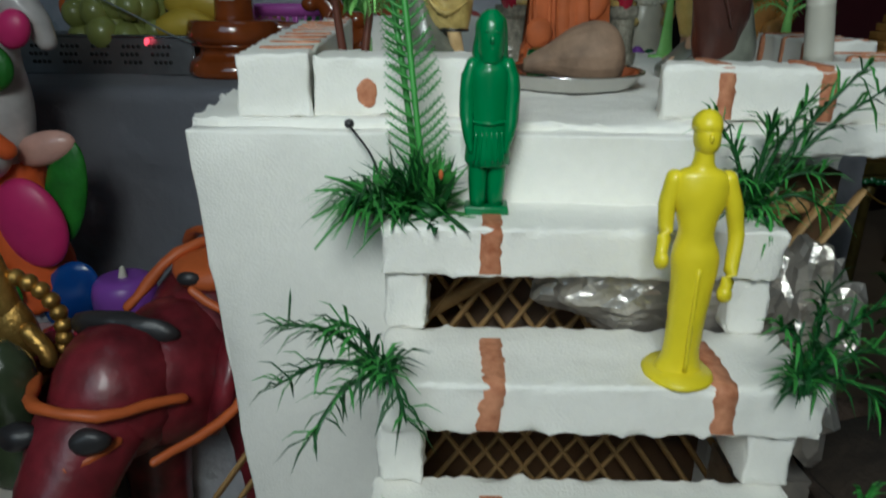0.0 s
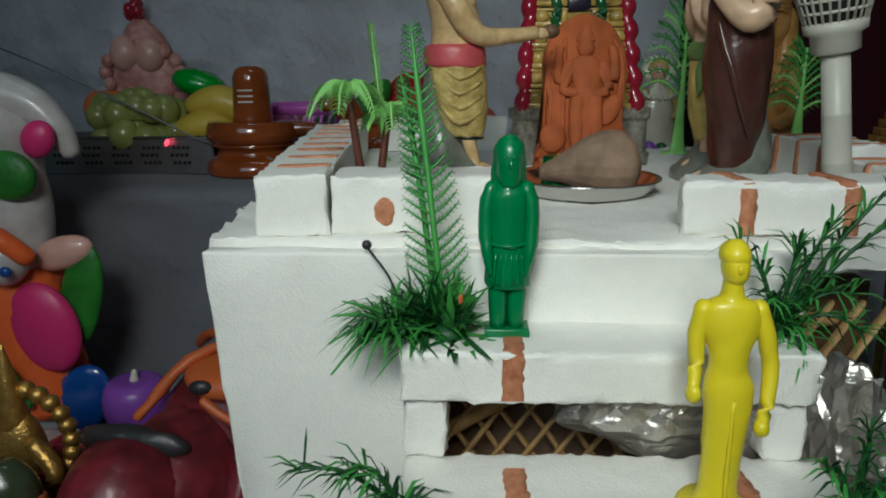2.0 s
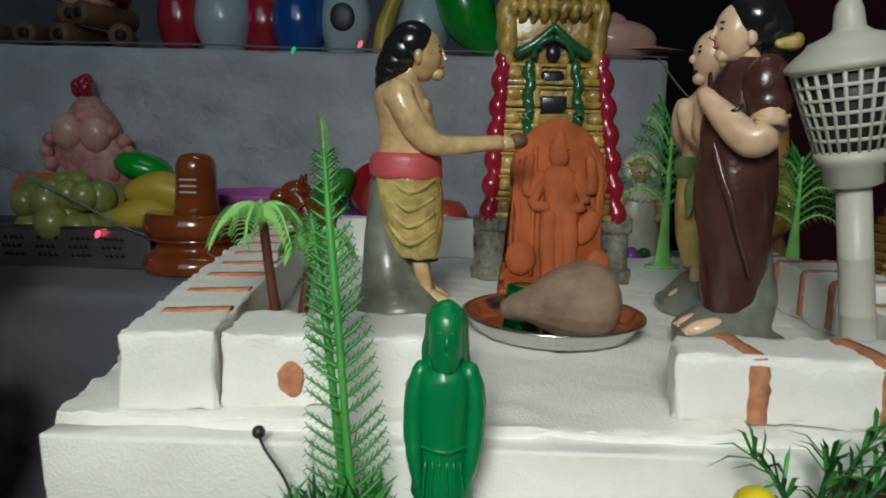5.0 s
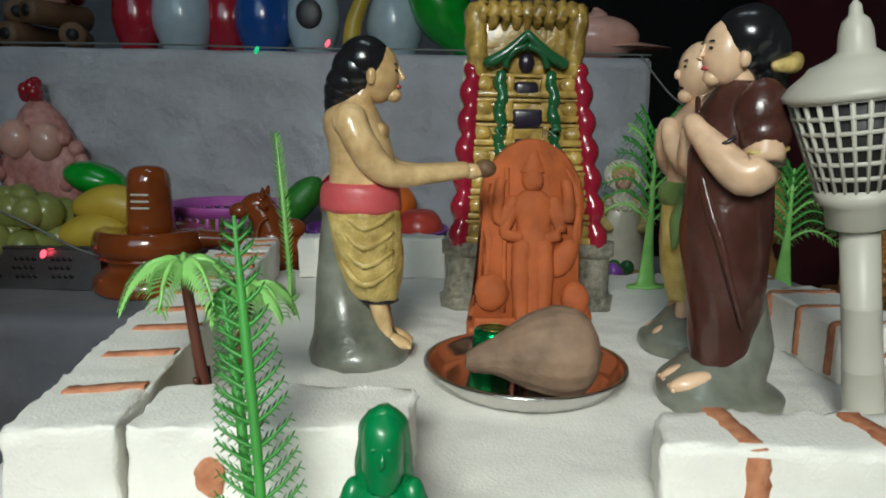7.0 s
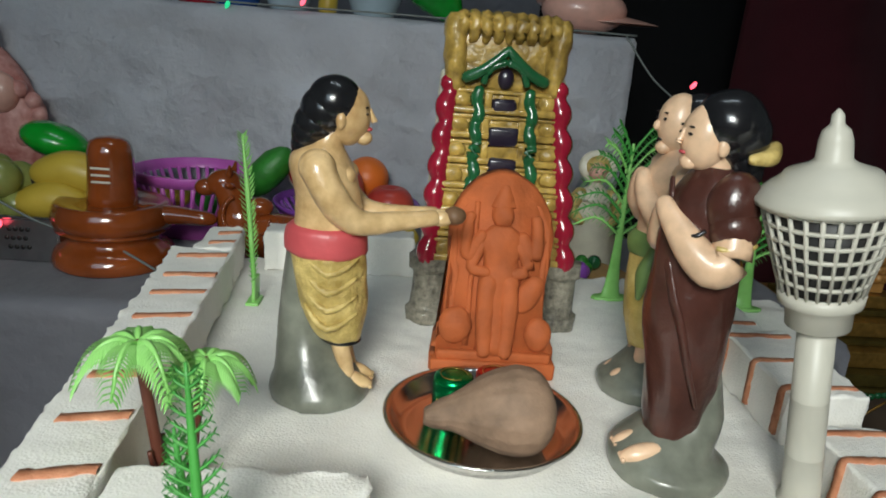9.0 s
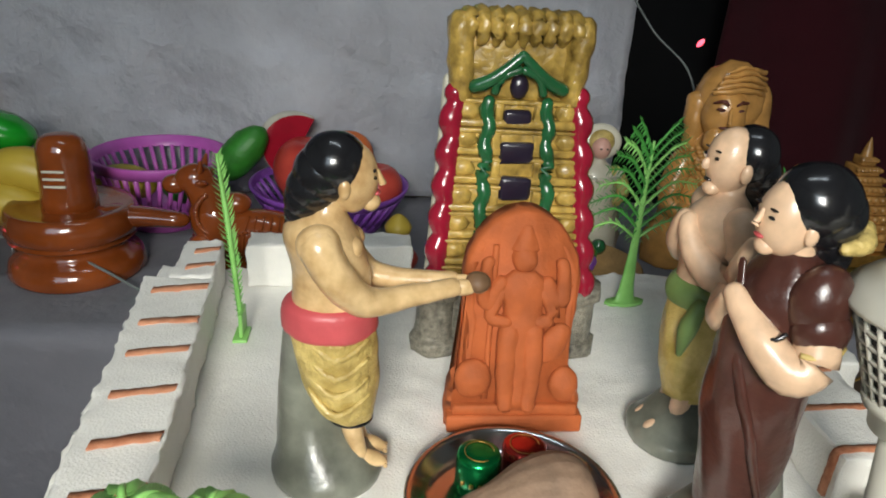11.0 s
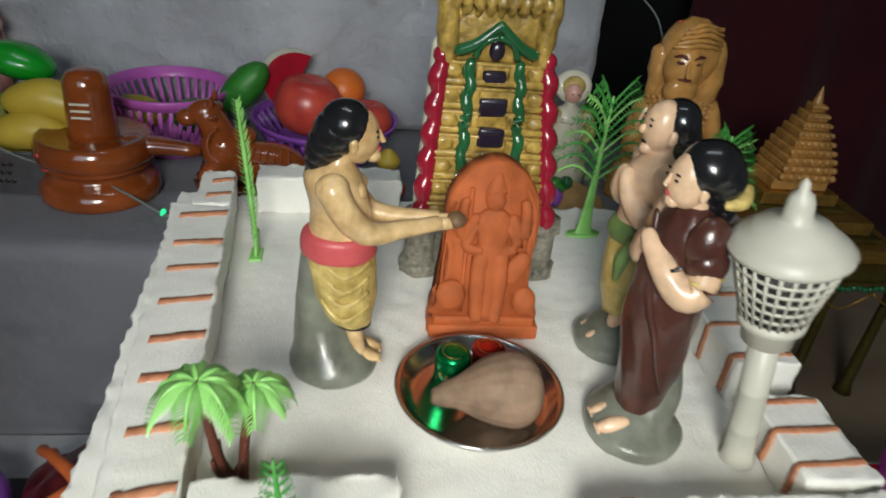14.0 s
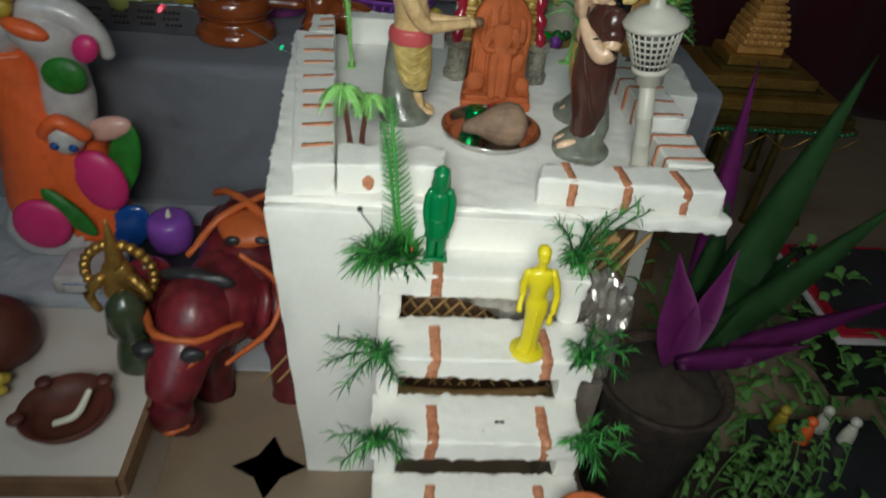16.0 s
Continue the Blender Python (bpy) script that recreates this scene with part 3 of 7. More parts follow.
def priest():
    bm = bmesh.new()
    cy = 0.216
    loft(bm, [(0.180, 0.218, 0.0, 0.030, 0.030), (0.180, 0.218, 0.006, 0.031, 0.031), (0.178, 0.219, 0.016, 0.026, 0.026), (0.171, 0.222, 0.034, 0.018, 0.018), (0.167, 0.223, 0.060, 0.012, 0.014), (0.166, 0.222, 0.098, 0.006, 0.012)], 4, seg=28)
    loft(bm, [(0.193, cy, 0.037, 0.0105, 0.0115), (0.1915, cy, 0.042, 0.0145, 0.015), (0.189, cy, 0.054, 0.0185, 0.0175), (0.186, cy, 0.072, 0.0215, 0.019), (0.184, cy, 0.094, 0.0228, 0.0195)], 2, seg=40, fold=0.03, folds=6)
    loft(bm, [(0.1935, cy, 0.0362, 0.0108, 0.0118), (0.193, cy, 0.0374, 0.0125, 0.0132), (0.1925, cy, 0.0388, 0.012, 0.0128)], 1, seg=30, n=2)
    for k in range(4):
        z = 0.05 + 0.011 * k
        tube(bm, [(0.172 - 0.001 * k, cy - 0.012, z + 0.012), (0.186, cy - 0.0195, z), (0.203, cy - 0.0125, z + 0.008)], [0.001, 0.0022, 0.001], 2, seg=8)
    loft(bm, [(0.184, cy, 0.091, 0.0228, 0.0195), (0.183, cy, 0.094, 0.0246, 0.0212), (0.183, cy, 0.104, 0.0238, 0.0205), (0.183, cy, 0.1075, 0.0205, 0.018)], 3, seg=30)
    loft(bm, [(0.183, cy, 0.104, 0.0195, 0.017), (0.184, cy, 0.114, 0.0195, 0.0168), (0.1835, cy, 0.126, 0.0188, 0.0182), (0.180, cy, 0.139, 0.0186, 0.0208), (0.1785, cy, 0.147, 0.0158, 0.0185), (0.181, cy, 0.154, 0.0105, 0.0112), (0.186, cy, 0.161, 0.0086, 0.0086)], 0, seg=30)
    blob(bm, (0.1935, cy - 0.006, 0.137), (0.0065, 0.007, 0.006), 0)
    blob(bm, (0.1935, cy + 0.006, 0.137), (0.0065, 0.007, 0.006), 0)
    blob(bm, (0.1935, cy, 0.1695), (0.0130, 0.0126, 0.0168), 0)
    tube(bm, [(0.2055, cy, 0.1735), (0.2074, cy, 0.1690), (0.2086, cy, 0.1665)], [0.0012, 0.0017, 0.0020], 0, seg=8)
    blob(bm, (0.2055, cy, 0.1622), (0.0020, 0.0036, 0.0012), 3, seg=10)
    blob(bm, (0.2025, cy, 0.1575), (0.0048, 0.005, 0.0042), 0)
    for s in (-1, 1):
        blob(bm, (0.2048, cy + s * 0.0056, 0.1712), (0.0009, 0.0021, 0.0008), 1, seg=10)
        blob(bm, (0.2045, cy + s * 0.0058, 0.1746), (0.0009, 0.0030, 0.0006), 1, seg=10)
        blob(bm, (0.191, cy + s * 0.0130, 0.1675), (0.0030, 0.0020, 0.0048), 0, seg=12)
    for hx, hz, hr in ((0.1865, 0.1755, 0.0158), (0.1815, 0.1705, 0.0150), (0.177, 0.164, 0.0132), (0.1735, 0.158, 0.0112), (0.171, 0.152, 0.0090), (0.1692, 0.1465, 0.0070), (0.1682, 0.142, 0.0050), (0.168, 0.1385, 0.0032)):
        blob(bm, (hx, cy, hz), (hr, hr * 0.98, hr * 0.95), 1, seg=24)
    for sy in (-1, 1):
        blob(bm, (0.1795, cy + sy * 0.0185, 0.1425), (0.0105, 0.0085, 0.0100), 0)
        tube(bm, [(0.180, cy + sy * 0.0195, 0.142), (0.1865, cy + sy * 0.0215, 0.129), (0.197, cy + sy * 0.0185, 0.1165), (0.207, cy + sy * 0.0145, 0.1125), (0.226, cy + sy * 0.008, 0.1135), (0.244, cy + sy * 0.004, 0.1155)], [0.0098, 0.0092, 0.0082, 0.0070, 0.0055, 0.0048], 0, seg=14)
        blob(bm, (0.249, cy + sy * 0.0030, 0.1150), (0.0075, 0.0036, 0.0042), 0, seg=12)
    blob(bm, (0.2572, cy, 0.1165), (0.0066, 0.0066, 0.0052), 5)
    for sy in (-0.006, 0.006):
        tube(bm, [(0.192, cy + sy, 0.040), (0.196, cy + sy, 0.024), (0.1975, cy + sy, 0.016)], [0.0062, 0.0050, 0.0052], 0)
        blob(bm, (0.2035, cy + sy, 0.0130), (0.0105, 0.0046, 0.0044), 0, (0, 20, 0))
        for k in range(4):
            blob(bm, (0.2122, cy + sy - 0.0033 + 0.0022 * k, 0.0100), 0.0014, 0, seg=6)
    for v in bm.verts:
        v.co += Vector((noise.noise(v.co * 90), noise.noise(v.co * 95), noise.noise(v.co * 85))) * 0.0006
    return finish("priest_figurine", bm, [SKIN, HAIR, YELLOW_CLOTH, PINK_PAINT, GREY_PAINT, WOOD], "painted clay priest figurine in ochre wrap, arms held out")


def woman():
    bm = bmesh.new()
    x, y = 0.382, 0.150
    loft(bm, [(x + 0.002, y - 0.003, 0, 0.031, 0.031), (x + 0.002, y - 0.003, 0.008, 0.032, 0.032), (x, y, 0.014, 0.026, 0.026), (x + 0.014, y + 0.006, 0.03, 0.018, 0.02), (x + 0.017, y + 0.008, 0.06, 0.008, 0.014)], 3, seg=28)
    loft(bm, [(x, y - 0.003, 0.012, 0.010, 0.010), (x + 0.002, y, 0.03, 0.015, 0.016), (x + 0.003, y, 0.055, 0.0192, 0.018), (x + 0.001, y, 0.085, 0.0222, 0.0195), (x + 0.001, y, 0.105, 0.0215, 0.019), (x, y, 0.125, 0.0205, 0.0185), (x + 0.002, y, 0.142, 0.0192, 0.0185), (x + 0.003, y, 0.153, 0.0135, 0.0140), (x + 0.002, y, 0.159, 0.0085, 0.0085)], 2, seg=40, fold=0.028, folds=8)
    loft(bm, [(x + 0.002, y, 0.155, 0.0085, 0.0085), (x, y, 0.165, 0.0078, 0.0078)], 0, seg=16)
    blob(bm, (x - 0.0055, y, 0.1715), (0.0115, 0.0115, 0.0155), 0, seg=24)
    tube(bm, [(x - 0.0160, y, 0.1750), (x - 0.0178, y, 0.1705), (x - 0.0188, y, 0.1685)], [0.0011, 0.0016, 0.0018], 0, seg=8)
    blob(bm, (x - 0.0155, y, 0.1643), (0.0018, 0.0032, 0.0011), 5, seg=10)
    blob(bm, (x - 0.012, y, 0.1600), (0.0044, 0.0046, 0.0038), 0)
    for s in (-1, 1):
        blob(bm, (x - 0.0158, y + s * 0.0052, 0.1730), (0.0009, 0.0020, 0.0008), 1, seg=10)
        blob(bm, (x - 0.0154, y + s * 0.0054, 0.1763), (0.0009, 0.0028, 0.0006), 1, seg=10)
        blob(bm, (x - 0.0015, y + s * 0.0115, 0.1685), (0.0028, 0.0020, 0.0045), 0, seg=12)
    for hx, hz, r in ((0.0050, 0.1785, (0.0172, 0.0165, 0.0155)), (0.0105, 0.1735, (0.0148, 0.0155, 0.0150)), (0.0145, 0.1660, (0.0115, 0.0130, 0.0140)), (0.0160, 0.1580, (0.0090, 0.0105, 0.0110))):
        blob(bm, (x + hx, y, hz), r, 1, seg=24)
    tube(bm, [(x + 0.012, y - 0.0145, 0.1645), (x + 0.021, y - 0.0125, 0.1660), (x + 0.0275, y - 0.004, 0.1690)], [0.0026, 0.0040, 0.0032], 4, seg=10)
    blob(bm, (x + 0.0055, y - 0.0180, 0.1440), (0.0125, 0.0108, 0.0155), 2, (0, 10, 0), 24)
    blob(bm, (x + 0.0065, y - 0.0215, 0.1340), (0.0118, 0.0098, 0.0110), 2, (0, 10, 0), 24)
    tube(bm, [(x - 0.004, y - 0.0285, 0.1270), (x + 0.006, y - 0.0315, 0.1262), (x + 0.016, y - 0.026, 0.1285)], [0.0012] * 3, 4, seg=6)
    tube(bm, [(x + 0.006, y - 0.0225, 0.1300), (x + 0.0045, y - 0.0245, 0.1205), (x - 0.0035, y - 0.0240, 0.1165), (x - 0.0125, y - 0.0170, 0.1250), (x - 0.0185, y - 0.0065, 0.1345), (x - 0.0205, y - 0.001, 0.1395)], [0.0090, 0.0100, 0.0096, 0.0080, 0.0060, 0.0045], 0, seg=14)
    tube(bm, [(x, y + 0.019, 0.146), (x - 0.004, y + 0.022, 0.128), (x - 0.013, y + 0.015, 0.121), (x - 0.0195, y + 0.003, 0.135)], [0.010, 0.0105, 0.0085, 0.005], 0, seg=12)
    tube(bm, [(x - 0.0180, y - 0.0135, 0.1285), (x - 0.0130, y - 0.0220, 0.1300), (x - 0.0080, y - 0.0230, 0.1330)], [0.0011] * 3, 1, seg=6)
    tube(bm, [(x - 0.016, y + 0.006, 0.150), (x - 0.0165, y - 0.008, 0.112), (x - 0.008, y - 0.0185, 0.080), (x + 0.004, y - 0.0195, 0.045)], [0.002, 0.0032, 0.0032, 0.002], 2, seg=10, flat=0.6)
    for sy in (-0.008, 0.006):
        blob(bm, (x - 0.0155, y + sy - 0.006, 0.0145), (0.0130, 0.0055, 0.0050), 0, (0, -12, 0))
        for k in range(4):
            blob(bm, (x - 0.0268, y + sy - 0.0094 + 0.0022 * k, 0.0118), 0.0015, 0, seg=6)
    for v in bm.verts:
        v.co += Vector((noise.noise(v.co * 90), noise.noise(v.co * 95), noise.noise(v.co * 85))) * 0.0006
    return finish("woman_figurine", bm, [SKIN_PALE, HAIR, BROWN_SARI, GREY_PAINT, YELLOW_CLOTH, PINK_PAINT], "painted clay woman figurine in a dark brown sari, hands folded")


def man():
    bm = bmesh.new()
    x, y = 0.392, 0.238
    loft(bm, [(x, y, 0, 0.027, 0.027), (x, y, 0.008, 0.028, 0.028), (x, y, 0.014, 0.022, 0.022), (x + 0.012, y + 0.006, 0.04, 0.010, 0.012), (x + 0.014, y + 0.008, 0.07, 0.006, 0.010)], 4)
    loft(bm, [(x + 0.001, y, 0.032, 0.012, 0.013), (x, y, 0.05, 0.0165, 0.016), (x, y, 0.075, 0.0195, 0.018), (x, y, 0.097, 0.0195, 0.018)], 2, fold=0.035, folds=7)
    loft(bm, [(x, y, 0.094, 0.0205, 0.019), (x, y, 0.098, 0.0222, 0.0205), (x, y, 0.104, 0.0215, 0.02), (x, y, 0.108, 0.018, 0.017)], 3, fold=0.02)
    tube(bm, [(x - 0.012, y - 0.019, 0.10), (x - 0.016, y - 0.019, 0.085), (x - 0.017, y - 0.018, 0.07)], [0.004, 0.005, 0.002], 3)
    loft(bm, [(x, y, 0.105, 0.0175, 0.016), (x, y, 0.124, 0.0175, 0.018), (x, y, 0.142, 0.0185, 0.0205), (x, y, 0.152, 0.012, 0.014), (x, y, 0.158, 0.008, 0.008), (x, y, 0.165, 0.008, 0.008)], 0)
    blob(bm, (x - 0.003, y, 0.1745), (0.0128, 0.0122, 0.0178), 0)
    blob(bm, (x - 0.0158, y, 0.1725), (0.0028, 0.002, 0.0032), 0)
    blob(bm, (x - 0.001, y - 0.0138, 0.171), (0.003, 0.002, 0.005), 0)
    blob(bm, (x - 0.0145, y - 0.0065, 0.177), (0.0008, 0.0018, 0.0008), 1, seg=10)
    blob(bm, (x + 0.007, y, 0.178), (0.0135, 0.0155, 0.0155), 1)
    for hx, hz, hr in ((0.0125, 0.170, 0.0120), (0.0135, 0.163, 0.0108), (0.0138, 0.156, 0.0090), (0.0135, 0.150, 0.0065)):
        blob(bm, (x + hx, y, hz), (hr * 0.85, hr * 1.15, hr), 1)
    blob(bm, (x - 0.0133, y, 0.1645), (0.0018, 0.0032, 0.0011), 1, seg=10)
    blob(bm, (x - 0.0105, y, 0.1600), (0.0046, 0.0048, 0.0040), 0)
    for s in (-1, 1):
        blob(bm, (x - 0.0140, y + s * 0.0056, 0.1805), (0.0009, 0.0030, 0.0006), 1, seg=10)
        blob(bm, (x - 0.0145, y + s * 0.0062, 0.1765), (0.0008, 0.0020, 0.0008), 1, seg=10)
    for sy in (-1, 1):
        tube(bm, [(x, y + sy * 0.019, 0.146), (x + 0.003, y + sy * 0.024, 0.130), (x - 0.006, y + sy * 0.022, 0.117), (x - 0.017, y + sy * 0.010, 0.128), (x - 0.020, y + sy * 0.002, 0.142)], [0.0095, 0.0092, 0.0088, 0.0072, 0.005], 0, seg=14)
        tube(bm, [(x - 0.002, y + sy * 0.007, 0.036), (x - 0.004, y + sy * 0.007, 0.02), (x - 0.004, y + sy * 0.007, 0.014)], [0.006, 0.005, 0.005], 0)
        blob(bm, (x - 0.011, y + sy * 0.007, 0.0145), (0.012, 0.005, 0.0045), 0, (0, -14, 0))
    for v in bm.verts:
        v.co += Vector((noise.noise(v.co * 90), noise.noise(v.co * 95), noise.noise(v.co * 85))) * 0.0006
    return finish("man_figurine", bm, [SKIN_PALE, HAIR, BRIGHT_WRAP, GREEN_SASH, GREY_PAINT], "painted clay man figurine in a yellow wrap with green sash")


def stele():
    """Round-topped clay relief with a standing form on it."""
    bm = bmesh.new()
    cx, y0 = 0.2925, 0.249
    half = crom([(0.0, 0.0425), (0.012, 0.0425), (0.022, 0.041), (0.030, 0.037), (0.045, 0.0325), (0.062, 0.033), (0.085, 0.0355), (0.105, 0.0345), (0.120, 0.0285), (0.131, 0.0185), (0.1365, 0.008), (0.138, 0.0005)], 3)
    front, mid, rear = [], [], []
    for sgn, seq in ((1, half), (-1, half[::-1])):
        for z, w in seq:
            z, w = float(z), float(w)
            front.append(bm.verts.new((cx + sgn * w * 0.94, y0 + z * 0.03, z * 0.985 + 0.001)))
            mid.append(bm.verts.new((cx + sgn * w, y0 + 0.005 + z * 0.03, z)))
            rear.append(bm.verts.new((cx + sgn * w * 0.97, y0 + 0.022, z)))
    n = len(front)
    for a, b in ((front, mid), (mid, rear)):
        for k in range(n):
            bm.faces.new((a[k], b[k], b[(k + 1) % n], a[(k + 1) % n]))
    bm.faces.new(front)
    bm.faces.new(rear[::-1])
    bmesh.ops.triangulate(bm, faces=[f for f in bm.faces if len(f.verts) > 4])
    y = y0 + 0.001
    box(bm, cx - 0.0425, cx + 0.0425, y0 - 0.006, y0 + 0.022, 0, 0.011, 0.002)
    box(bm, cx - 0.039, cx + 0.039, y0 - 0.004, y0 + 0.01, 0.010, 0.017, 0.002)
    loft(bm, [(cx, y, 0.016, 0.013, 0.008), (cx, y, 0.05, 0.012, 0.009), (cx + 0.002, y + 0.001, 0.068, 0.0135, 0.009), (cx, y + 0.002, 0.08, 0.0115, 0.009), (cx, y + 0.002, 0.094, 0.0155, 0.009), (cx, y + 0.003, 0.103, 0.007, 0.007)], 0, fold=0.03, folds=6)
    blob(bm, (cx, y + 0.003, 0.110), (0.0075, 0.0075, 0.009), 0)
    loft(bm, [(cx, y + 0.004, 0.115, 0.0085, 0.006), (cx, y + 0.004, 0.122, 0.0065, 0.005), (cx, y + 0.004, 0.13, 0.003, 0.003)], 0)
    for s in (-1, 1):
        tube(bm, [(cx + s * 0.014, y, 0.095), (cx + s * 0.0215, y - 0.001, 0.082), (cx + s * 0.0235, y - 0.002, 0.094), (cx + s * 0.022, y - 0.001, 0.108)], [0.005, 0.005, 0.0042, 0.004], 0)
        tube(bm, [(cx + s * 0.0135, y, 0.090), (cx + s * 0.019, y - 0.002, 0.075), (cx + s * 0.010, y - 0.004, 0.072)], [0.005, 0.0045, 0.004], 0)
        tube(bm, [(cx + s * 0.007, y - 0.003, 0.065), (cx + s * 0.008, y - 0.006, 0.04), (cx + s * 0.007, y - 0.005, 0.018)], [0.007, 0.006, 0.005], 0)
        tube(bm, [(cx + s * 0.031, y + 0.003, 0.03), (cx + s * 0.029, y + 0.003, 0.07), (cx + s * 0.0305, y + 0.004, 0.10), (cx + s * 0.020, y + 0.005, 0.123)], [0.003, 0.0025, 0.0025, 0.002], 0)
    tube(bm, [(cx - 0.019, y - 0.001, 0.02), (cx - 0.0185, y, 0.07), (cx - 0.018, y + 0.002, 0.118)], [0.002, 0.002, 0.002], 0)
    blob(bm, (cx - 0.027, y - 0.002, 0.034), (0.0115, 0.009, 0.013), 0)
    blob(bm, (cx + 0.029, y - 0.001, 0.030), (0.009, 0.008, 0.012), 0)
    blob(bm, (cx + 0.021, y - 0.002, 0.058), (0.008, 0.007, 0.014), 0, (0, 25, 0))
    for v in bm.verts:
        if v.co.y < y0 - 0.0005 and v.co.z > 0.018:
            v.co.y = y0 - 0.0005 + (v.co.y - y0 + 0.0005) * 0.7
        v.co += Vector((noise.noise(v.co * 120), noise.noise(v.co * 120 + Vector((5, 0, 0))), 0)) * 0.0013
    return finish("clay_relief_figurine", bm, [TERRACOTTA], "rust-orange clay relief figurine with a rounded top", "clay relief")


settle(priest(), (0.180, 0.218, 0), (0.1765, 0.217, 0), (1.04, 1.04, 1.06), (-0.012, 0))
settle(woman(), (0.384, 0.147, 0), (0.383, 0.147, 0), (1.05, 1.05, 1.10), (-0.012, 0))
settle(man(), (0.392, 0.238, 0), (0.398, 0.243, 0), (1.07, 1.07, 1.07), (0.0, 0))
settle(stele(), (0.2925, 0.249, 0), (0.2935, 0.252, 0), (1.05, 1.0, 1.025), (0.0, 0.14))

# ---- temple tower ----
tower = thing("temple_tower", "glossy gold clay temple tower with red and green trim", "temple model")
TCX = 0.3035


def tower_row(z):
    """Centre, half width and front of the tower at a height."""
    s = (z - 0.055) / 0.135
    return TCX - 0.004 * s - 0.002, 0.0565 - 0.0125 * s, 0.336 + 0.020 * s


bm = bmesh.new()
for sx in (-1, 1):
    loft(bm, [(TCX + sx * 0.054, 0.352, 0.0, 0.018, 0.019), (TCX + sx * 0.054, 0.352, 0.01, 0.0185, 0.0195), (TCX + sx * 0.054, 0.353, 0.014, 0.015, 0.016), (TCX + sx * 0.054, 0.353, 0.042, 0.0145, 0.0155), (TCX + sx * 0.054, 0.353, 0.046, 0.018, 0.019), (TCX + sx * 0.054, 0.353, 0.056, 0.018, 0.019)], 0, seg=20, fold=0.05, folds=6, n=3)
box(bm, TCX - 0.055, TCX + 0.055, 0.346, 0.40, 0, 0.056, 0.003)
part("stone_base", bm, STONE_PAINT, tower, "speckled grey stone base")
bm = bmesh.new()
c, w, f = tower_row(0.06)
loft(bm, [(TCX, 0.378, 0.054, 0.05, 0.03), (TCX - 0.005, 0.382, 0.19, 0.038, 0.024)], 0, seg=4)
box(bm, TCX - 0.045, TCX + 0.037, 0.366, 0.398, 0.054, 0.20, 0.004)
part("core", bm, GOLD_PAINT, tower)
NT = 7
for k in range(NT):
    z = 0.056 + k * 0.0195
    c, w, f = tower_row(z)
    bm = bmesh.new()
    box(bm, c - w, c + w, f, 0.395, z, z + 0.005, 0.0015)
    box(bm, c - w * 0.95, c + w * 0.95, f + 0.005, 0.395, z + 0.005, z + 0.0155, 0.001)
    box(bm, c - w * 0.98, c + w * 0.98, f + 0.002, 0.395, z + 0.0155, z + 0.0185, 0.001)
    for px in (-0.76, 0.76):
        loft(bm, [(c + px * w, f + 0.005, z + 0.005, 0.006, 0.003), (c + px * w, f + 0.005, z + 0.010, 0.009, 0.0045), (c + px * w, f + 0.005, z + 0.0155, 0.006, 0.003)], 0, seg=8, n=2)
    for px in (-0.3, 0.3):
        box(bm, c + px * w - 0.003, c + px * w + 0.003, f + 0.001, f + 0.008, z + 0.004, z + 0.016, 0.001)
    for v in bm.verts:
        v.co += Vector((noise.noise(v.co * 200), noise.noise(v.co * 210), noise.noise(v.co * 190))) * 0.0014
    part("tier", bm, GOLD_PAINT, tower)
for k, (z, hw, hh) in enumerate(((0.2005, 0.0066, 0.0085), (0.179, 0.0098, 0.0072), (0.1565, 0.0118, 0.0085), (0.132, 0.0112, 0.0092))):
    c, w, f = tower_row(z)
    bm = bmesh.new()
    if k == 0:
        blob(bm, (c, f + 0.0015, z), (hw, 0.0045, hh), 0, seg=14)
    else:
        box(bm, c - hw, c + hw, f - 0.0012, f + 0.006, z - hh, z + hh * 0.8, 0.0026)
        for v in bm.verts:
            v.co += Vector((noise.noise(v.co * 160), 0, noise.noise(v.co * 170))) * 0.0016
    part("window", bm, WINDOW_PAINT, tower, "dark painted window")
for sx in (-1, 1):
    bm = bmesh.new()
    pts, rad = [], []
    for k in range(29):
        z = 0.056 + 0.138 * k / 28
        c, w, f = tower_row(z)
        pts.append((c + sx * (w - 0.0005 + 0.0012 * math.sin(k * 1.35)), f + 0.005, z))
        rad.append(0.0078 + 0.0011 * math.sin(k * 1.35))
    tube(bm, pts, rad, seg=10, n=2)
    part("red_edge", bm, RED_GLOSS, tower, "crimson wavy edge trim")
    bm = bmesh.new()
    pts, rad = [], []
    for k in range(25):
        z = 0.075 + 0.115 * k / 24
        c, w, f = tower_row(z)
        pts.append((c + sx * w * 0.46 + 0.0014 * math.sin(k * 1.3), f + 0.0015 - 0.001 * math.sin(k * 1.9), z))
        rad.append(0.0052 + 0.0005 * math.sin(k * 2.3))
    tube(bm, pts, rad, seg=8, n=2)
    part("green_band", bm, GREEN_GLOSS, tower, "dark green painted band")
    bm = bmesh.new()
    tube(bm, [(TCX + sx * 0.058, 0.362, 0.055), (TCX - 0.004 + sx * 0.05, 0.372, 0.15), (TCX - 0.006 + sx * 0.046, 0.376, 0.20)], [0.006, 0.005, 0.005], seg=8)
    part("cream_edge", bm, CREAM_PAINT, tower, "cream painted side edge")
bm = bmesh.new()
c = TCX - 0.007
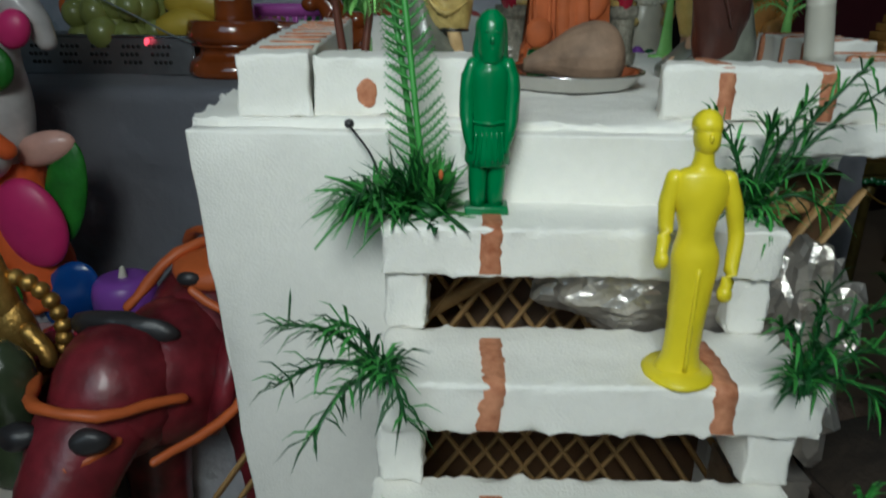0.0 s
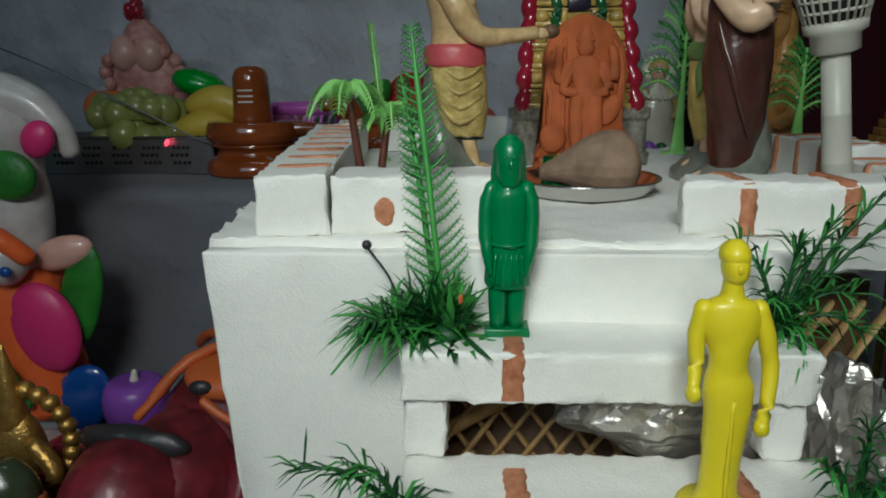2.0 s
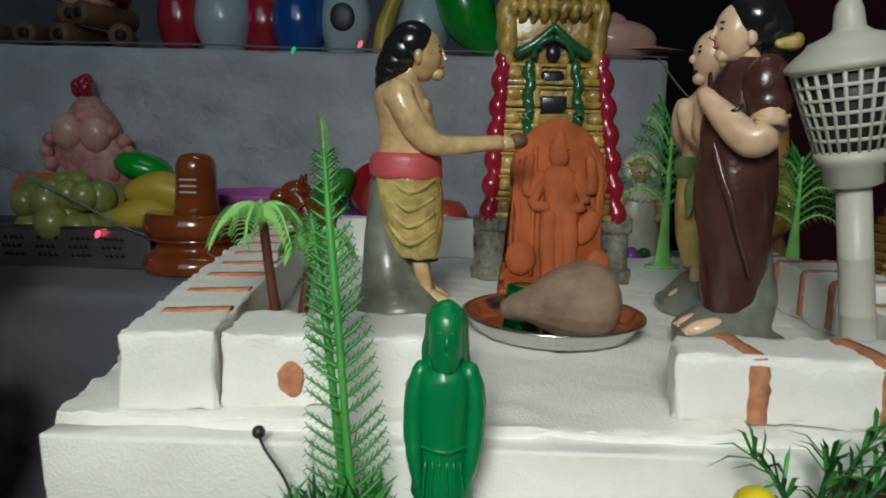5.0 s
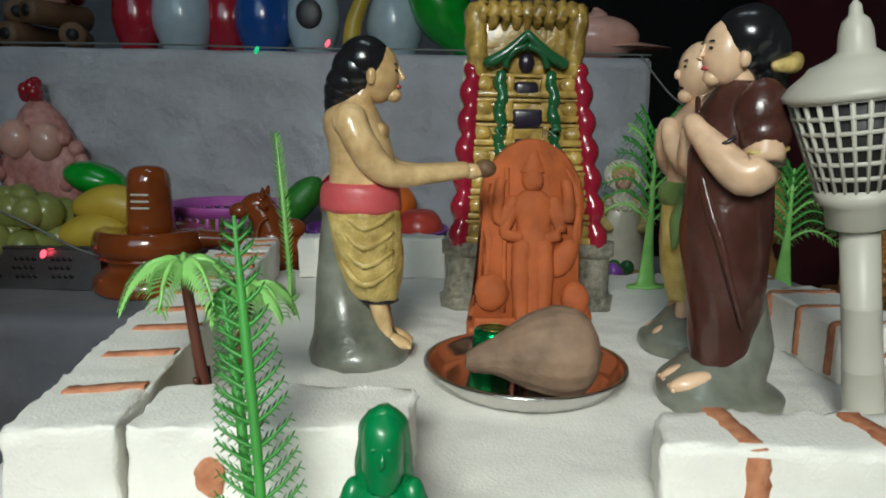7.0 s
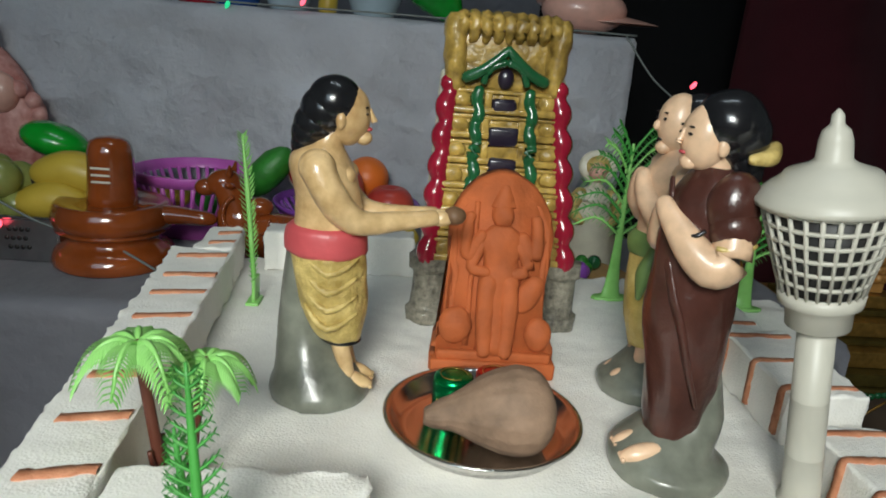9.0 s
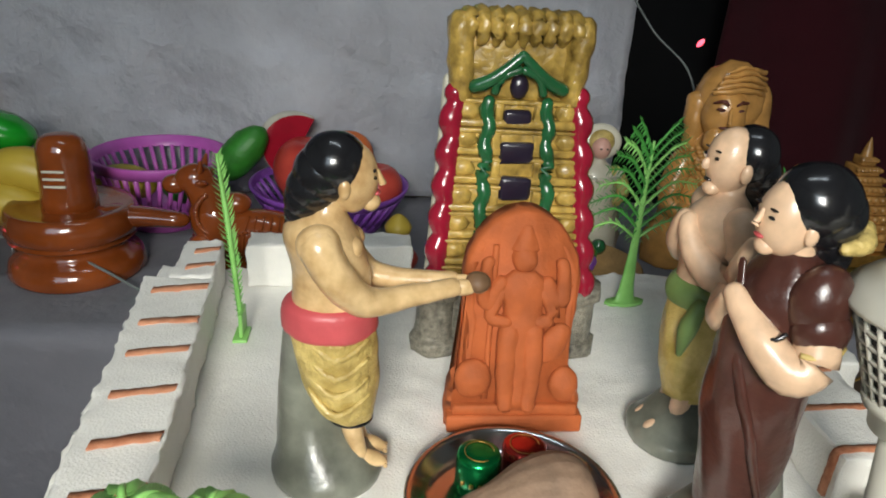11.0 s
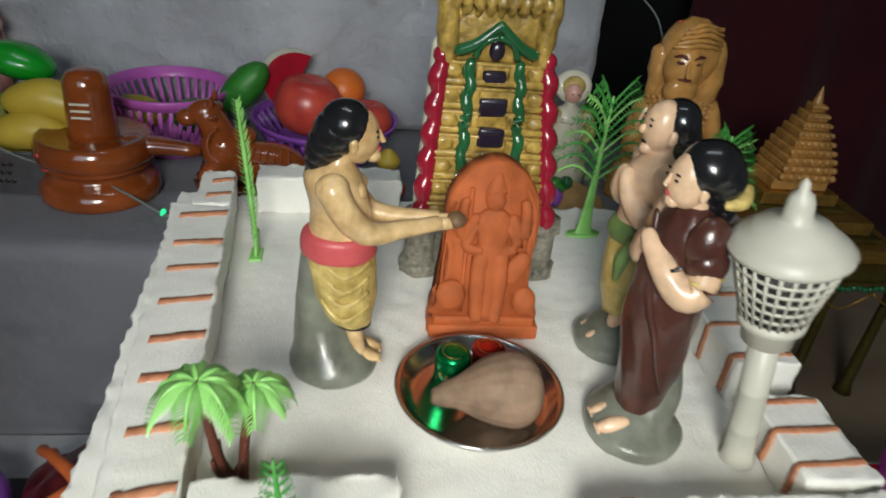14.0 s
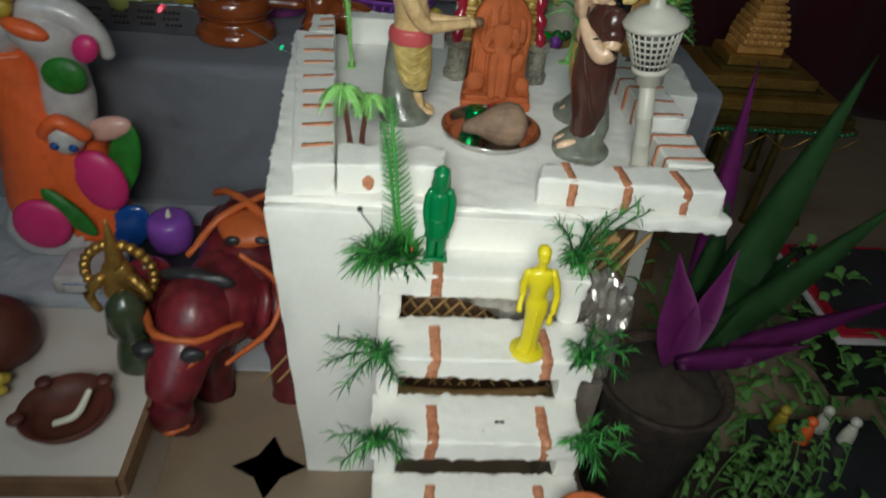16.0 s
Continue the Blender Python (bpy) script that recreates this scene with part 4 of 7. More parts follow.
for sx in (-1, 1):
    tube(bm, [(c + sx * 0.03, 0.356, 0.200), (c + sx * 0.017, 0.353, 0.207), (c, 0.352, 0.222)], [0.005, 0.0045, 0.0035], seg=8)
    tube(bm, [(c + sx * 0.017, 0.354, 0.196), (c + sx * 0.012, 0.352, 0.208), (c, 0.352, 0.213)], [0.003, 0.003, 0.003], seg=8)
part("green_gable", bm, GREEN_GLOSS, tower, "dark green painted gable")
bm = bmesh.new()
box(bm, c - 0.041, c + 0.041, 0.362, 0.396, 0.19, 0.236, 0.004)
for sx in (-1, 1):
    loft(bm, [(c + sx * 0.0385, 0.366, 0.190, 0.008, 0.012), (c + sx * 0.0395, 0.366, 0.215, 0.009, 0.014), (c + sx * 0.041, 0.366, 0.238, 0.0095, 0.014), (c + sx * 0.040, 0.366, 0.247, 0.006, 0.008)], 0, seg=14)
for k in range(9):
    x = c - 0.036 + k * 0.009
    tube(bm, [(x, 0.361, 0.229), (x, 0.356, 0.2365), (x, 0.360, 0.2435), (x, 0.38, 0.2455)], [0.0034, 0.0052, 0.0056, 0.0052], seg=8)
for v in bm.verts:
    v.co += Vector((noise.noise(v.co * 110), noise.noise(v.co * 120), noise.noise(v.co * 130))) * 0.0022
part("roof", bm, GOLD_PAINT, tower, "gold barrel roof with a ribbed crest")

# ---- plate with offerings ----
bm = bmesh.new()
PX, PY = 0.279, 0.176
lathe(bm, [(0.001, 0.0005), (0.046, 0.0005), (0.052, 0.003), (0.0565, 0.010), (0.0585, 0.0122), (0.0600, 0.0125), (0.0598, 0.0135), (0.0582, 0.0138), (0.0555, 0.0115), (0.051, 0.0045), (0.045, 0.0018), (0.001, 0.0016)], 0, (PX, PY, 0), 64)
tagged(ob_from("steel_plate", bm, STEEL), "round shiny steel plate with raised rim", "plate")
bm = bmesh.new()
rows = crom([(-0.040, -0.004, 0.0045), (-0.033, -0.002, 0.008), (-0.022, 0.002, 0.0115), (-0.006, 0.006, 0.0205), (0.012, 0.007, 0.0255), (0.026, 0.006, 0.0225), (0.034, 0.004, 0.012), (0.036, 0.003, 0.002)], 4)
rings = []
for a, h, r in rows:
    rings.append([bm.verts.new((PX + 0.004 + a, PY - 0.016 + r * (1 + 0.018 * math.sin(k * 1.9)) * math.cos(2 * math.pi * k / 56), max(0.0022, 0.0205 + h * 0.6 + r * (1 + 0.018 * math.sin(k * 1.9)) * math.sin(2 * math.pi * k / 56)))) for k in range(56)])
skin_rings(bm, rings, 0)
for v in bm.verts:
    v.co.z += 0.0006 * noise.noise(v.co * 200)
tagged(ob_from("coconut", bm, COCONUT), "brown pointed husked coconut lying on the plate", "coconut")


def cap(x, y, material, label):
    ob = thing("bottle_cap", label, "bottle cap", "caps on the plate")
    bm = bmesh.new()
    rows = []
    for z, r in ((0.0, 0.0125), (0.0015, 0.0128), (0.005, 0.0126), (0.006, 0.0119), (0.007, 0.0126), (0.021, 0.0127), (0.0235, 0.0122), (0.0245, 0.0108), (0.0247, 0.001)):
        rows.append([bm.verts.new((x + r * (1 + (0.012 * (k % 2) if 0.006 < z < 0.02 else 0)) * math.cos(2 * math.pi * k / 48), y + r * (1 + (0.012 * (k % 2) if 0.006 < z < 0.02 else 0)) * math.sin(2 * math.pi * k / 48), 0.0019 + z)) for k in range(48)])
    skin_rings(bm, rows, 0)
    part("shell", bm, material, ob)
    bm = bmesh.new()
    for k in range(5):
        a = -2.4 + 0.4 * k
        box(bm, x + 0.0129 * math.cos(a) - 0.0012, x + 0.0129 * math.cos(a) + 0.0012, y + 0.0129 * math.sin(a) - 0.0004, y + 0.0129 * math.sin(a) + 0.0004, 0.0105, 0.0135)
    tube(bm, [(x + 0.0085 * math.cos(a * 0.4), y + 0.0085 * math.sin(a * 0.4), 0.0268) for a in range(14)], [0.0003] * 14, seg=5, n=1)
    part("print", bm, GOLD_METAL, ob, "faint gold print marks")
    return ob


cap(0.262, 0.197, GREEN_FOIL, "shiny green foil bottle cap standing on the plate")
cap(0.289, 0.203, RED_FOIL, "shiny red foil bottle cap standing on the plate")

# ---- toy control tower ----
atc = thing("toy_control_tower", "ivory plastic toy control tower with a latticed cabin", "toy tower")
ATC_POSE = pose(0.449, 0.120, 0.0, 2.0, -9.5, 0) @ Matrix.Diagonal((0.93, 0.93, 1.05, 1))
bm = bmesh.new()
lathe(bm, [(0.0125, 0), (0.0125, 0.0025), (0.0104, 0.004), (0.0102, 0.03), (0.0104, 0.0305), (0.0101, 0.031), (0.0098, 0.062), (0.0100, 0.0625), (0.0097, 0.063), (0.0095, 0.104)], 0)
part("pole", bm, WHITE_PLASTIC, atc)
bm = bmesh.new()
lathe(bm, [(0.0108, 0.100), (0.0160, 0.102), (0.0165, 0.112), (0.0205, 0.114), (0.0212, 0.1195), (0.018, 0.1196)], 0)
part("collar", bm, WHITE_PLASTIC, atc)
bm = bmesh.new()
lathe(bm, [(0.0185, 0.1185), (0.0305, 0.1615)], 0)
part("cabin_glass", bm, DARK_INSIDE, atc, "dark cabin panes")
bm = bmesh.new()
for k in range(26):
    a = 2 * math.pi * k / 26
    tube(bm, [(0.0195 * math.cos(a), 0.0195 * math.sin(a), 0.1185), (0.0316 * math.cos(a), 0.0316 * math.sin(a), 0.162)], [0.0010, 0.0013], seg=5, n=1)
part("mullions", bm, WHITE_PLASTIC, atc)
for j in range(7):
    z = 0.1195 + 0.0415 * j / 6
    r = 0.0197 + 0.0119 * j / 6
    bm = bmesh.new()
    lathe(bm, [(r - 0.0012, z - 0.0009), (r + 0.0006, z - 0.0009), (r + 0.0009, z + 0.0009), (r - 0.0009, z + 0.0009), (r - 0.0012, z - 0.0009)], 0, seg=40, cap=False)
    part("ring_bar", bm, WHITE_PLASTIC, atc)
bm = bmesh.new()
lathe(bm, [(0.030, 0.1605), (0.0352, 0.162), (0.0356, 0.1645), (0.029, 0.1695), (0.0235, 0.173), (0.0215, 0.1755), (0.012, 0.1785), (0.0085, 0.181), (0.0078, 0.189), (0.0062, 0.1935), (0.0032, 0.196), (0.0028, 0.2), (0.0006, 0.2025)], 0, seg=40)
part("roof", bm, WHITE_PLASTIC, atc, "ivory conical roof with a knob")
atc.matrix_world = ATC_POSE

# ---- plants of plastic ----


def needle(bm, p, d, length, w, mi=0, bend=0.25, side=None):
    """A narrow leaf: a thin folded blade."""
    d = Vector(d).normalized()
    s = (side or d.cross(Vector((0.2, 0.3, 0.93)))).normalized()
    up = s.cross(d).normalized()
    p = Vector(p)
    q = p + d * length * 0.55 + up * length * 0.03
    t = p + d * length + Vector((0, 0, -bend * length))
    a, b = bm.verts.new(p + s * w * 0.4), bm.verts.new(p - s * w * 0.4)
    m = bm.verts.new(q + up * w * 0.35)
    c1, c2 = bm.verts.new(q + s * w * 0.5), bm.verts.new(q - s * w * 0.5)
    e = bm.verts.new(t)
    k = bm.verts.new(p + up * w * 0.3)
    for f in ((a, c1, m, k), (k, m, c2, b), (c1, e, m), (m, e, c2)):
        bm.faces.new(f).material_index = mi


def feather(bm, pts, n, reach, w, mi=0, droop=0.1, stem=0.0016, fwd=0.6, taper=True, plane=None):
    """A feathery frond: a stem with needles on both sides."""
    tube(bm, pts, [stem] * (len(pts) - 1) + [stem * 0.4], mi, seg=6, n=4)
    line = crom(pts, 12)
    for i in range(n):
        s = i / (n - 1)
        j = min(int(s * (len(line) - 2)), len(line) - 2)
        p = Vector(line[j])
        d = (Vector(line[j + 1]) - p).normalized()
        side = (plane or d.cross(Vector((0.05, -1, 0.1)))).normalized()
        size = reach * ((math.sin(math.pi * min(1, 0.18 + 0.82 * (1 - s))) * 0.75 + 0.3) if taper else 1)
        for sg in (1, -1):
            way = side * sg + d * fwd + Vector((random.uniform(-.15, .15), random.uniform(-.25, .1), random.uniform(-.1, .1)))
            needle(bm, p, way, size * random.uniform(0.8, 1.1), w, mi, droop)


def tuft(bm, c, n, length, w, mi=0, spread=1.0, up=0.5, bend=0.4, mis=None, lean=(0, 0, 0)):
    for i in range(n):
        a = random.uniform(0, 2 * math.pi)
        e = random.uniform(-0.25, 1.0)
        d = Vector((math.cos(a) * spread, math.sin(a) * spread, e * up)) + Vector(lean)
        L = length * random.uniform(0.5, 1.15)
        needle(bm, Vector(c) + Vector((random.uniform(-.004, .004), random.uniform(-.004, .004), random.uniform(-.003, .004))), d, L, w, random.choice(mis) if mis else mi, bend)


# tall feather fern rising out of a dark tuft beside the top step
plant = thing("plastic_fern", "tall feathery plastic fern with dark tuft on the top step", "artificial plant", "plastic ferns")


def comb_frond(bm, pts, pairs, reach, mi=0, start=0.1, side=None, rise=0.75, stem=0.0022):
    """A moulded frond: a stem with paired branches, each toothed like a comb."""
    tube(bm, pts, [stem] + [stem * 0.85] * (len(pts) - 2) + [stem * 0.3], mi, seg=6, n=4)
    line = crom(pts, 16)
    for i in range(pairs):
        s = start + (1 - start) * i / pairs
        j = min(int(s * (len(line) - 1)), len(line) - 2)
        p = Vector(line[j])
        d = (Vector(line[j + 1]) - p).normalized()
        w = (side or d.cross(Vector((0.05, -1, 0.1)))).normalized()
        L = reach * (1 - 0.82 * (i / pairs) ** 1.3) * (0.75 if i == 0 else 1)
        for sg in (1, -1):
            way = (w * sg + d * rise + Vector((0, random.uniform(-0.18, 0.05), 0))).normalized()
            tip = p + way * L
            tube(bm, [p, (p + tip) / 2 - d * L * 0.05, tip], [0.00075, 0.0007, 0.0004], mi, seg=4, n=2)
            nt = max(3, int(L / 0.0026))
            for k in range(1, nt + 1):
                q = p.lerp(tip, k / nt)
                for tg in (1, -1):
                    cross = (d * tg * 0.9 + w * sg * 0.25 + way * 0.75)
                    needle(bm, q, cross, 0.0042 * (1 - 0.35 * k / nt), 0.0011, mi, 0.0)


bm = bmesh.new()
comb_frond(bm, [(0.176, -0.013, -0.042), (0.171, -0.009, -0.005), (0.166, 0.0, 0.040), (0.161, 0.008, 0.082), (0.157, 0.014, 0.119)], 25, 0.020, 0, 0.16)
part("frond", bm, LEAF_MID, plant, "tall bright green frond")
bm = bmesh.new()
comb_frond(bm, [(0.170, -0.006, -0.03), (0.162, 0.002, 0.03), (0.156, 0.012, 0.065), (0.151, 0.018, 0.092)], 14, 0.010, 0, 0.35)
part("frond", bm, LEAF_MID, plant, "slim bright green frond")
bm = bmesh.new()
tuft(bm, (0.160, -0.012, -0.044), 190, 0.036, 0.0022, 0, 0.8, 1.3, 0.1, mis=[0, 0, 1])
tuft(bm, (0.181, -0.018, -0.045), 60, 0.036, 0.0046, 0, 0.45, 1.7, 0.0, mis=[0, 1, 1])
tuft(bm, (0.168, -0.010, -0.040), 120, 0.042, 0.0020, 0, 0.7, 1.5, 0.05, mis=[0, 1])
tuft(bm, (0.146, -0.016, -0.042), 130, 0.042, 0.0018, 1, 1.0, 0.7, 0.35, mis=[0, 1, 1], lean=(-0.6, -0.2, 0.2))
blob(bm, (0.152, -0.014, -0.0435), (0.008, 0.007, 0.006), 0)
blob(bm, (0.176, -0.018, -0.043), (0.009, 0.007, 0.006), 0)
for i in range(6):
    a = 0.6 * i - 0.4
    tube(bm, [(0.150, -0.016, -0.040), (0.150 - 0.02 * math.cos(a * 0.5), -0.024, -0.040 + 0.014 * math.sin(a)), (0.150 - 0.036 * math.cos(a * 0.5), -0.03, -0.05 + 0.03 * math.sin(a))], [0.0012, 0.0011, 0.0006], 1, seg=5)
for v in bm.verts:
    if v.co.z < -0.0444 and v.co.x > 0.150:
        v.co.z = -0.0444
part("tuft", bm, [LEAF_DARK, LEAF_MID], plant, "dark needle tuft")
bm = bmesh.new()
tube(bm, [(0.150, -0.006, -0.030), (0.144, -0.004, -0.015), (0.136, -0.002, -0.004), (0.131, 0.006, -0.001)], [0.0007] * 4, seg=5)
blob(bm, (0.131, 0.006, 0.0005), 0.0028)
part("pin", bm, GREY_STRAP, plant, "dark round-headed pin")
bm = bmesh.new()
blob(bm, (0.1835, -0.033, -0.018), (0.0013, 0.001, 0.0028), 0, seg=8)
part("clay_fleck", bm, TERRACOTTA, plant, "orange clay fleck")


def side_fern(root, tips, label, bright=False):
    ob = thing("plastic_fern", label, "artificial plant", "plastic ferns")
    for tip in tips:
        bm = bmesh.new()
        r, t = Vector(root), Vector(root) + Vector(tip)
        m = (r + t) / 2 + Vector((0, -0.002, 0.010))
        tube(bm, [r, m, t], [0.0015, 0.0012, 0.0005], 0, seg=5)
        line = crom([r, m, t], 8)
        for i in range(34):
            j = min(int(i / 34 * (len(line) - 1)), len(line) - 2)
            p = Vector(line[j])
            d = (Vector(line[j + 1]) - p).normalized()
            way = d * 0.9 + Vector((random.uniform(-1, 1), random.uniform(-1, 0.6), random.uniform(-0.8, 1)))
            needle(bm, p, way, random.uniform(0.011, 0.023), 0.0018, 1 if random.random() < (0.7 if bright else 0.4) else 0, 0.25)
        part("frond", bm, [LEAF_DARK, LEAF_MID], ob)
    bm = bmesh.new()
    blob(bm, root, (0.007, 0.006, 0.006), 0)
    tuft(bm, root, 50, 0.022, 0.002, 0, 1.0, 0.8, 0.3, mis=[0, 0, 1])
    part("tuft", bm, [LEAF_DARK, LEAF_MID], ob, "dark needle tuft")
    return ob


F = "spiky green plastic fern sprig stuck to the foam stairs"
side_fern((0.158, -0.098, -0.096), [(-0.045, -0.01, 0.028), (-0.05, -0.01, -0.004), (-0.035, -0.015, -0.03), (-0.02, -0.012, 0.03), (0.012, -0.02, -0.015)], F)
side_fern((0.158, -0.150, -0.160), [(-0.04, -0.01, 0.02), (-0.035, -0.012, -0.02), (0.02, -0.02, 0.006), (-0.01, -0.02, 0.03), (0.02, -0.01, 0.03)], F)
side_fern((0.156, -0.205, -0.225), [(-0.03, -0.01, 0.02), (-0.02, -0.012, -0.02), (0.02, -0.02, 0.012)], F)
side_fern((0.354, -0.012, -0.042), [(0.004, -0.004, 0.048), (0.020, -0.006, 0.062), (0.048, -0.006, 0.082), (0.060, -0.006, 0.070), (-0.028, -0.006, 0.050), (0.034, -0.01, 0.024), (0.040, -0.012, 0.004), (0.008, -0.02, -0.006), (-0.012, -0.014, 0.022)], "spiky green plastic fern sprig climbing past the parapet", True)
side_fern((0.356, -0.096, -0.101), [(0.0, -0.004, 0.05), (0.026, -0.006, 0.045), (0.04, -0.006, 0.02), (0.042, -0.006, -0.012), (-0.02, -0.01, 0.035), (0.01, -0.01, 0.03)], F)
side_fern((0.358, -0.150, -0.163), [(0.0, -0.004, 0.045), (0.03, -0.006, 0.035), (0.04, -0.006, 0.0), (0.02, -0.01, -0.03), (-0.02, -0.01, 0.02)], F, True)

# flat comb fern standing behind the priest
bm = bmesh.new()
fern2 = thing("plastic_cypress", "slim bright green plastic cypress on a flat foot", "artificial plant")
feather(bm, [(0.103, 0.364, 0.004), (0.099, 0.368, 0.05), (0.094, 0.374, 0.10), (0.089, 0.380, 0.140)], 60, 0.011, 0.002, droop=-0.15, fwd=0.9, stem=0.0022, plane=Vector((0.8, 1, 0)))
box(bm, 0.097, 0.108, 0.352, 0.374, 0.0, 0.003, 0.001)
box(bm, 0.1015, 0.1045, 0.356, 0.376, 0.002, 0.022, 0.001)
part("leaf_comb", bm, LEAF_BRIGHT, fern2)


def flat_palm(x, y, h, label, turn, reach, z0=0.0):
    ob = thing("plastic_palm_tree", label, "artificial plant", "plastic trees")
    bm = bmesh.new()
    loft(bm, [(0, 0, 0, 0.019, 0.008), (0, 0, 0.003, 0.019, 0.008), (0, 0, 0.0035, 0.010, 0.003), (0, 0, 0.03, 0.006, 0.0025), (0, 0, h * 0.5, 0.0032, 0.002), (0, 0, h, 0.0012, 0.001)], 0, seg=10, n=2)
    part("stem", bm, LEAF_BRIGHT, ob)
    for k in range(9):
        z = h * (0.42 + 0.065 * k)
        for sg in (1, -1):
            bm = bmesh.new()
            L = reach * (1.05 - 0.085 * k)
            feather(bm, [(0, 0, z), (sg * L * 0.45, -0.003, z + L * (0.28 + 0.06 * k)), (sg * L * (1 - 0.03 * k), -0.005, z + L * (0.02 + 0.14 * k))], 15, 0.008, 0.0017, droop=0.05, stem=0.0012, taper=False, fwd=0.9, plane=Vector((0.2 * sg, 0, 1)))
            part("leaf", bm, LEAF_MID if k % 3 else LEAF_BRIGHT, ob)
    ob.matrix_world = pose(x, y, z0, 0, 0, turn)
    return ob


flat_palm(0.428, 0.425, 0.150, "flat bright green plastic palm on a spreading foot", 8, 0.062)


flat_palm(0.562, 0.43, 0.120, "flat green plastic palm standing on a white foam box", -12, 0.042, -0.0045)


def curved_palm(x, y, z0):
    """Small palm with drooping fronds and brown trunks."""
    ob = thing("plastic_palm_tree", "small plastic palm with drooping light green fronds and brown trunks", "artificial plant", "plastic trees")
    crowns = ((-0.012, -0.003, 0.084), (0.014, 0.012, 0.070))
    for j, (dx, dy, h) in enumerate(crowns):
        bm = bmesh.new()
        tube(bm, [(dx * 0.3 + 0.002, dy * 0.4, 0), (dx * 0.6, dy * 0.7, h * 0.5), (dx, dy, h)], [0.0034, 0.0028, 0.0025], seg=8)
        if j == 0:
            for a in (0.6, 2.2, 4.0):
                tube(bm, [(0.002, 0, 0.012), (0.008 * math.cos(a), 0.007 * math.sin(a), 0.02), (0.011 * math.cos(a), 0.010 * math.sin(a), 0.032)], [0.002, 0.0016, 0.0012], seg=6)
        part("trunk", bm, TRUNK, ob, "brown plastic trunk")
        for k in range(7):
            a = 2 * math.pi * k / 7 + 0.4 * j + random.uniform(-0.15, 0.15)
            L = (0.029 if j == 0 else 0.023) * random.uniform(0.85, 1.1)
            d = Vector((math.cos(a), math.sin(a), 0))
            s = Vector((-d.y, d.x, 0))
            bm = bmesh.new()
            line = [Vector((dx, dy, h)) + d * L * (t - 0.12 * t * t) + Vector((0, 0, L * (0.85 * t - 1.45 * t * t))) for t in (0, 0.25, 0.5, 0.75, 1.0)]
            tube(bm, line, [0.0017, 0.0016, 0.0014, 0.0011, 0.0006], 0, seg=6, n=3)
            fine = crom(line, 5)
            for i in range(1, 20, 1):
                p = Vector(fine[i])
                size = 0.0085 * math.sin(math.pi * (0.2 + 0.72 * i / 20)) + 0.003
                for sg in (1, -1):
                    needle(bm, p, s * sg * 0.85 + d * 0.55 + Vector((0, 0, -0.25)), size, 0.0017, 0, 0.45)
            part("frond", bm, LEAF_BRIGHT, ob)
    ob.matrix_world = pose(x, y, z0)
    return ob


curved_palm(0.121, 0.100, 0.0)

# ---- small plastic dolls on the steps ----


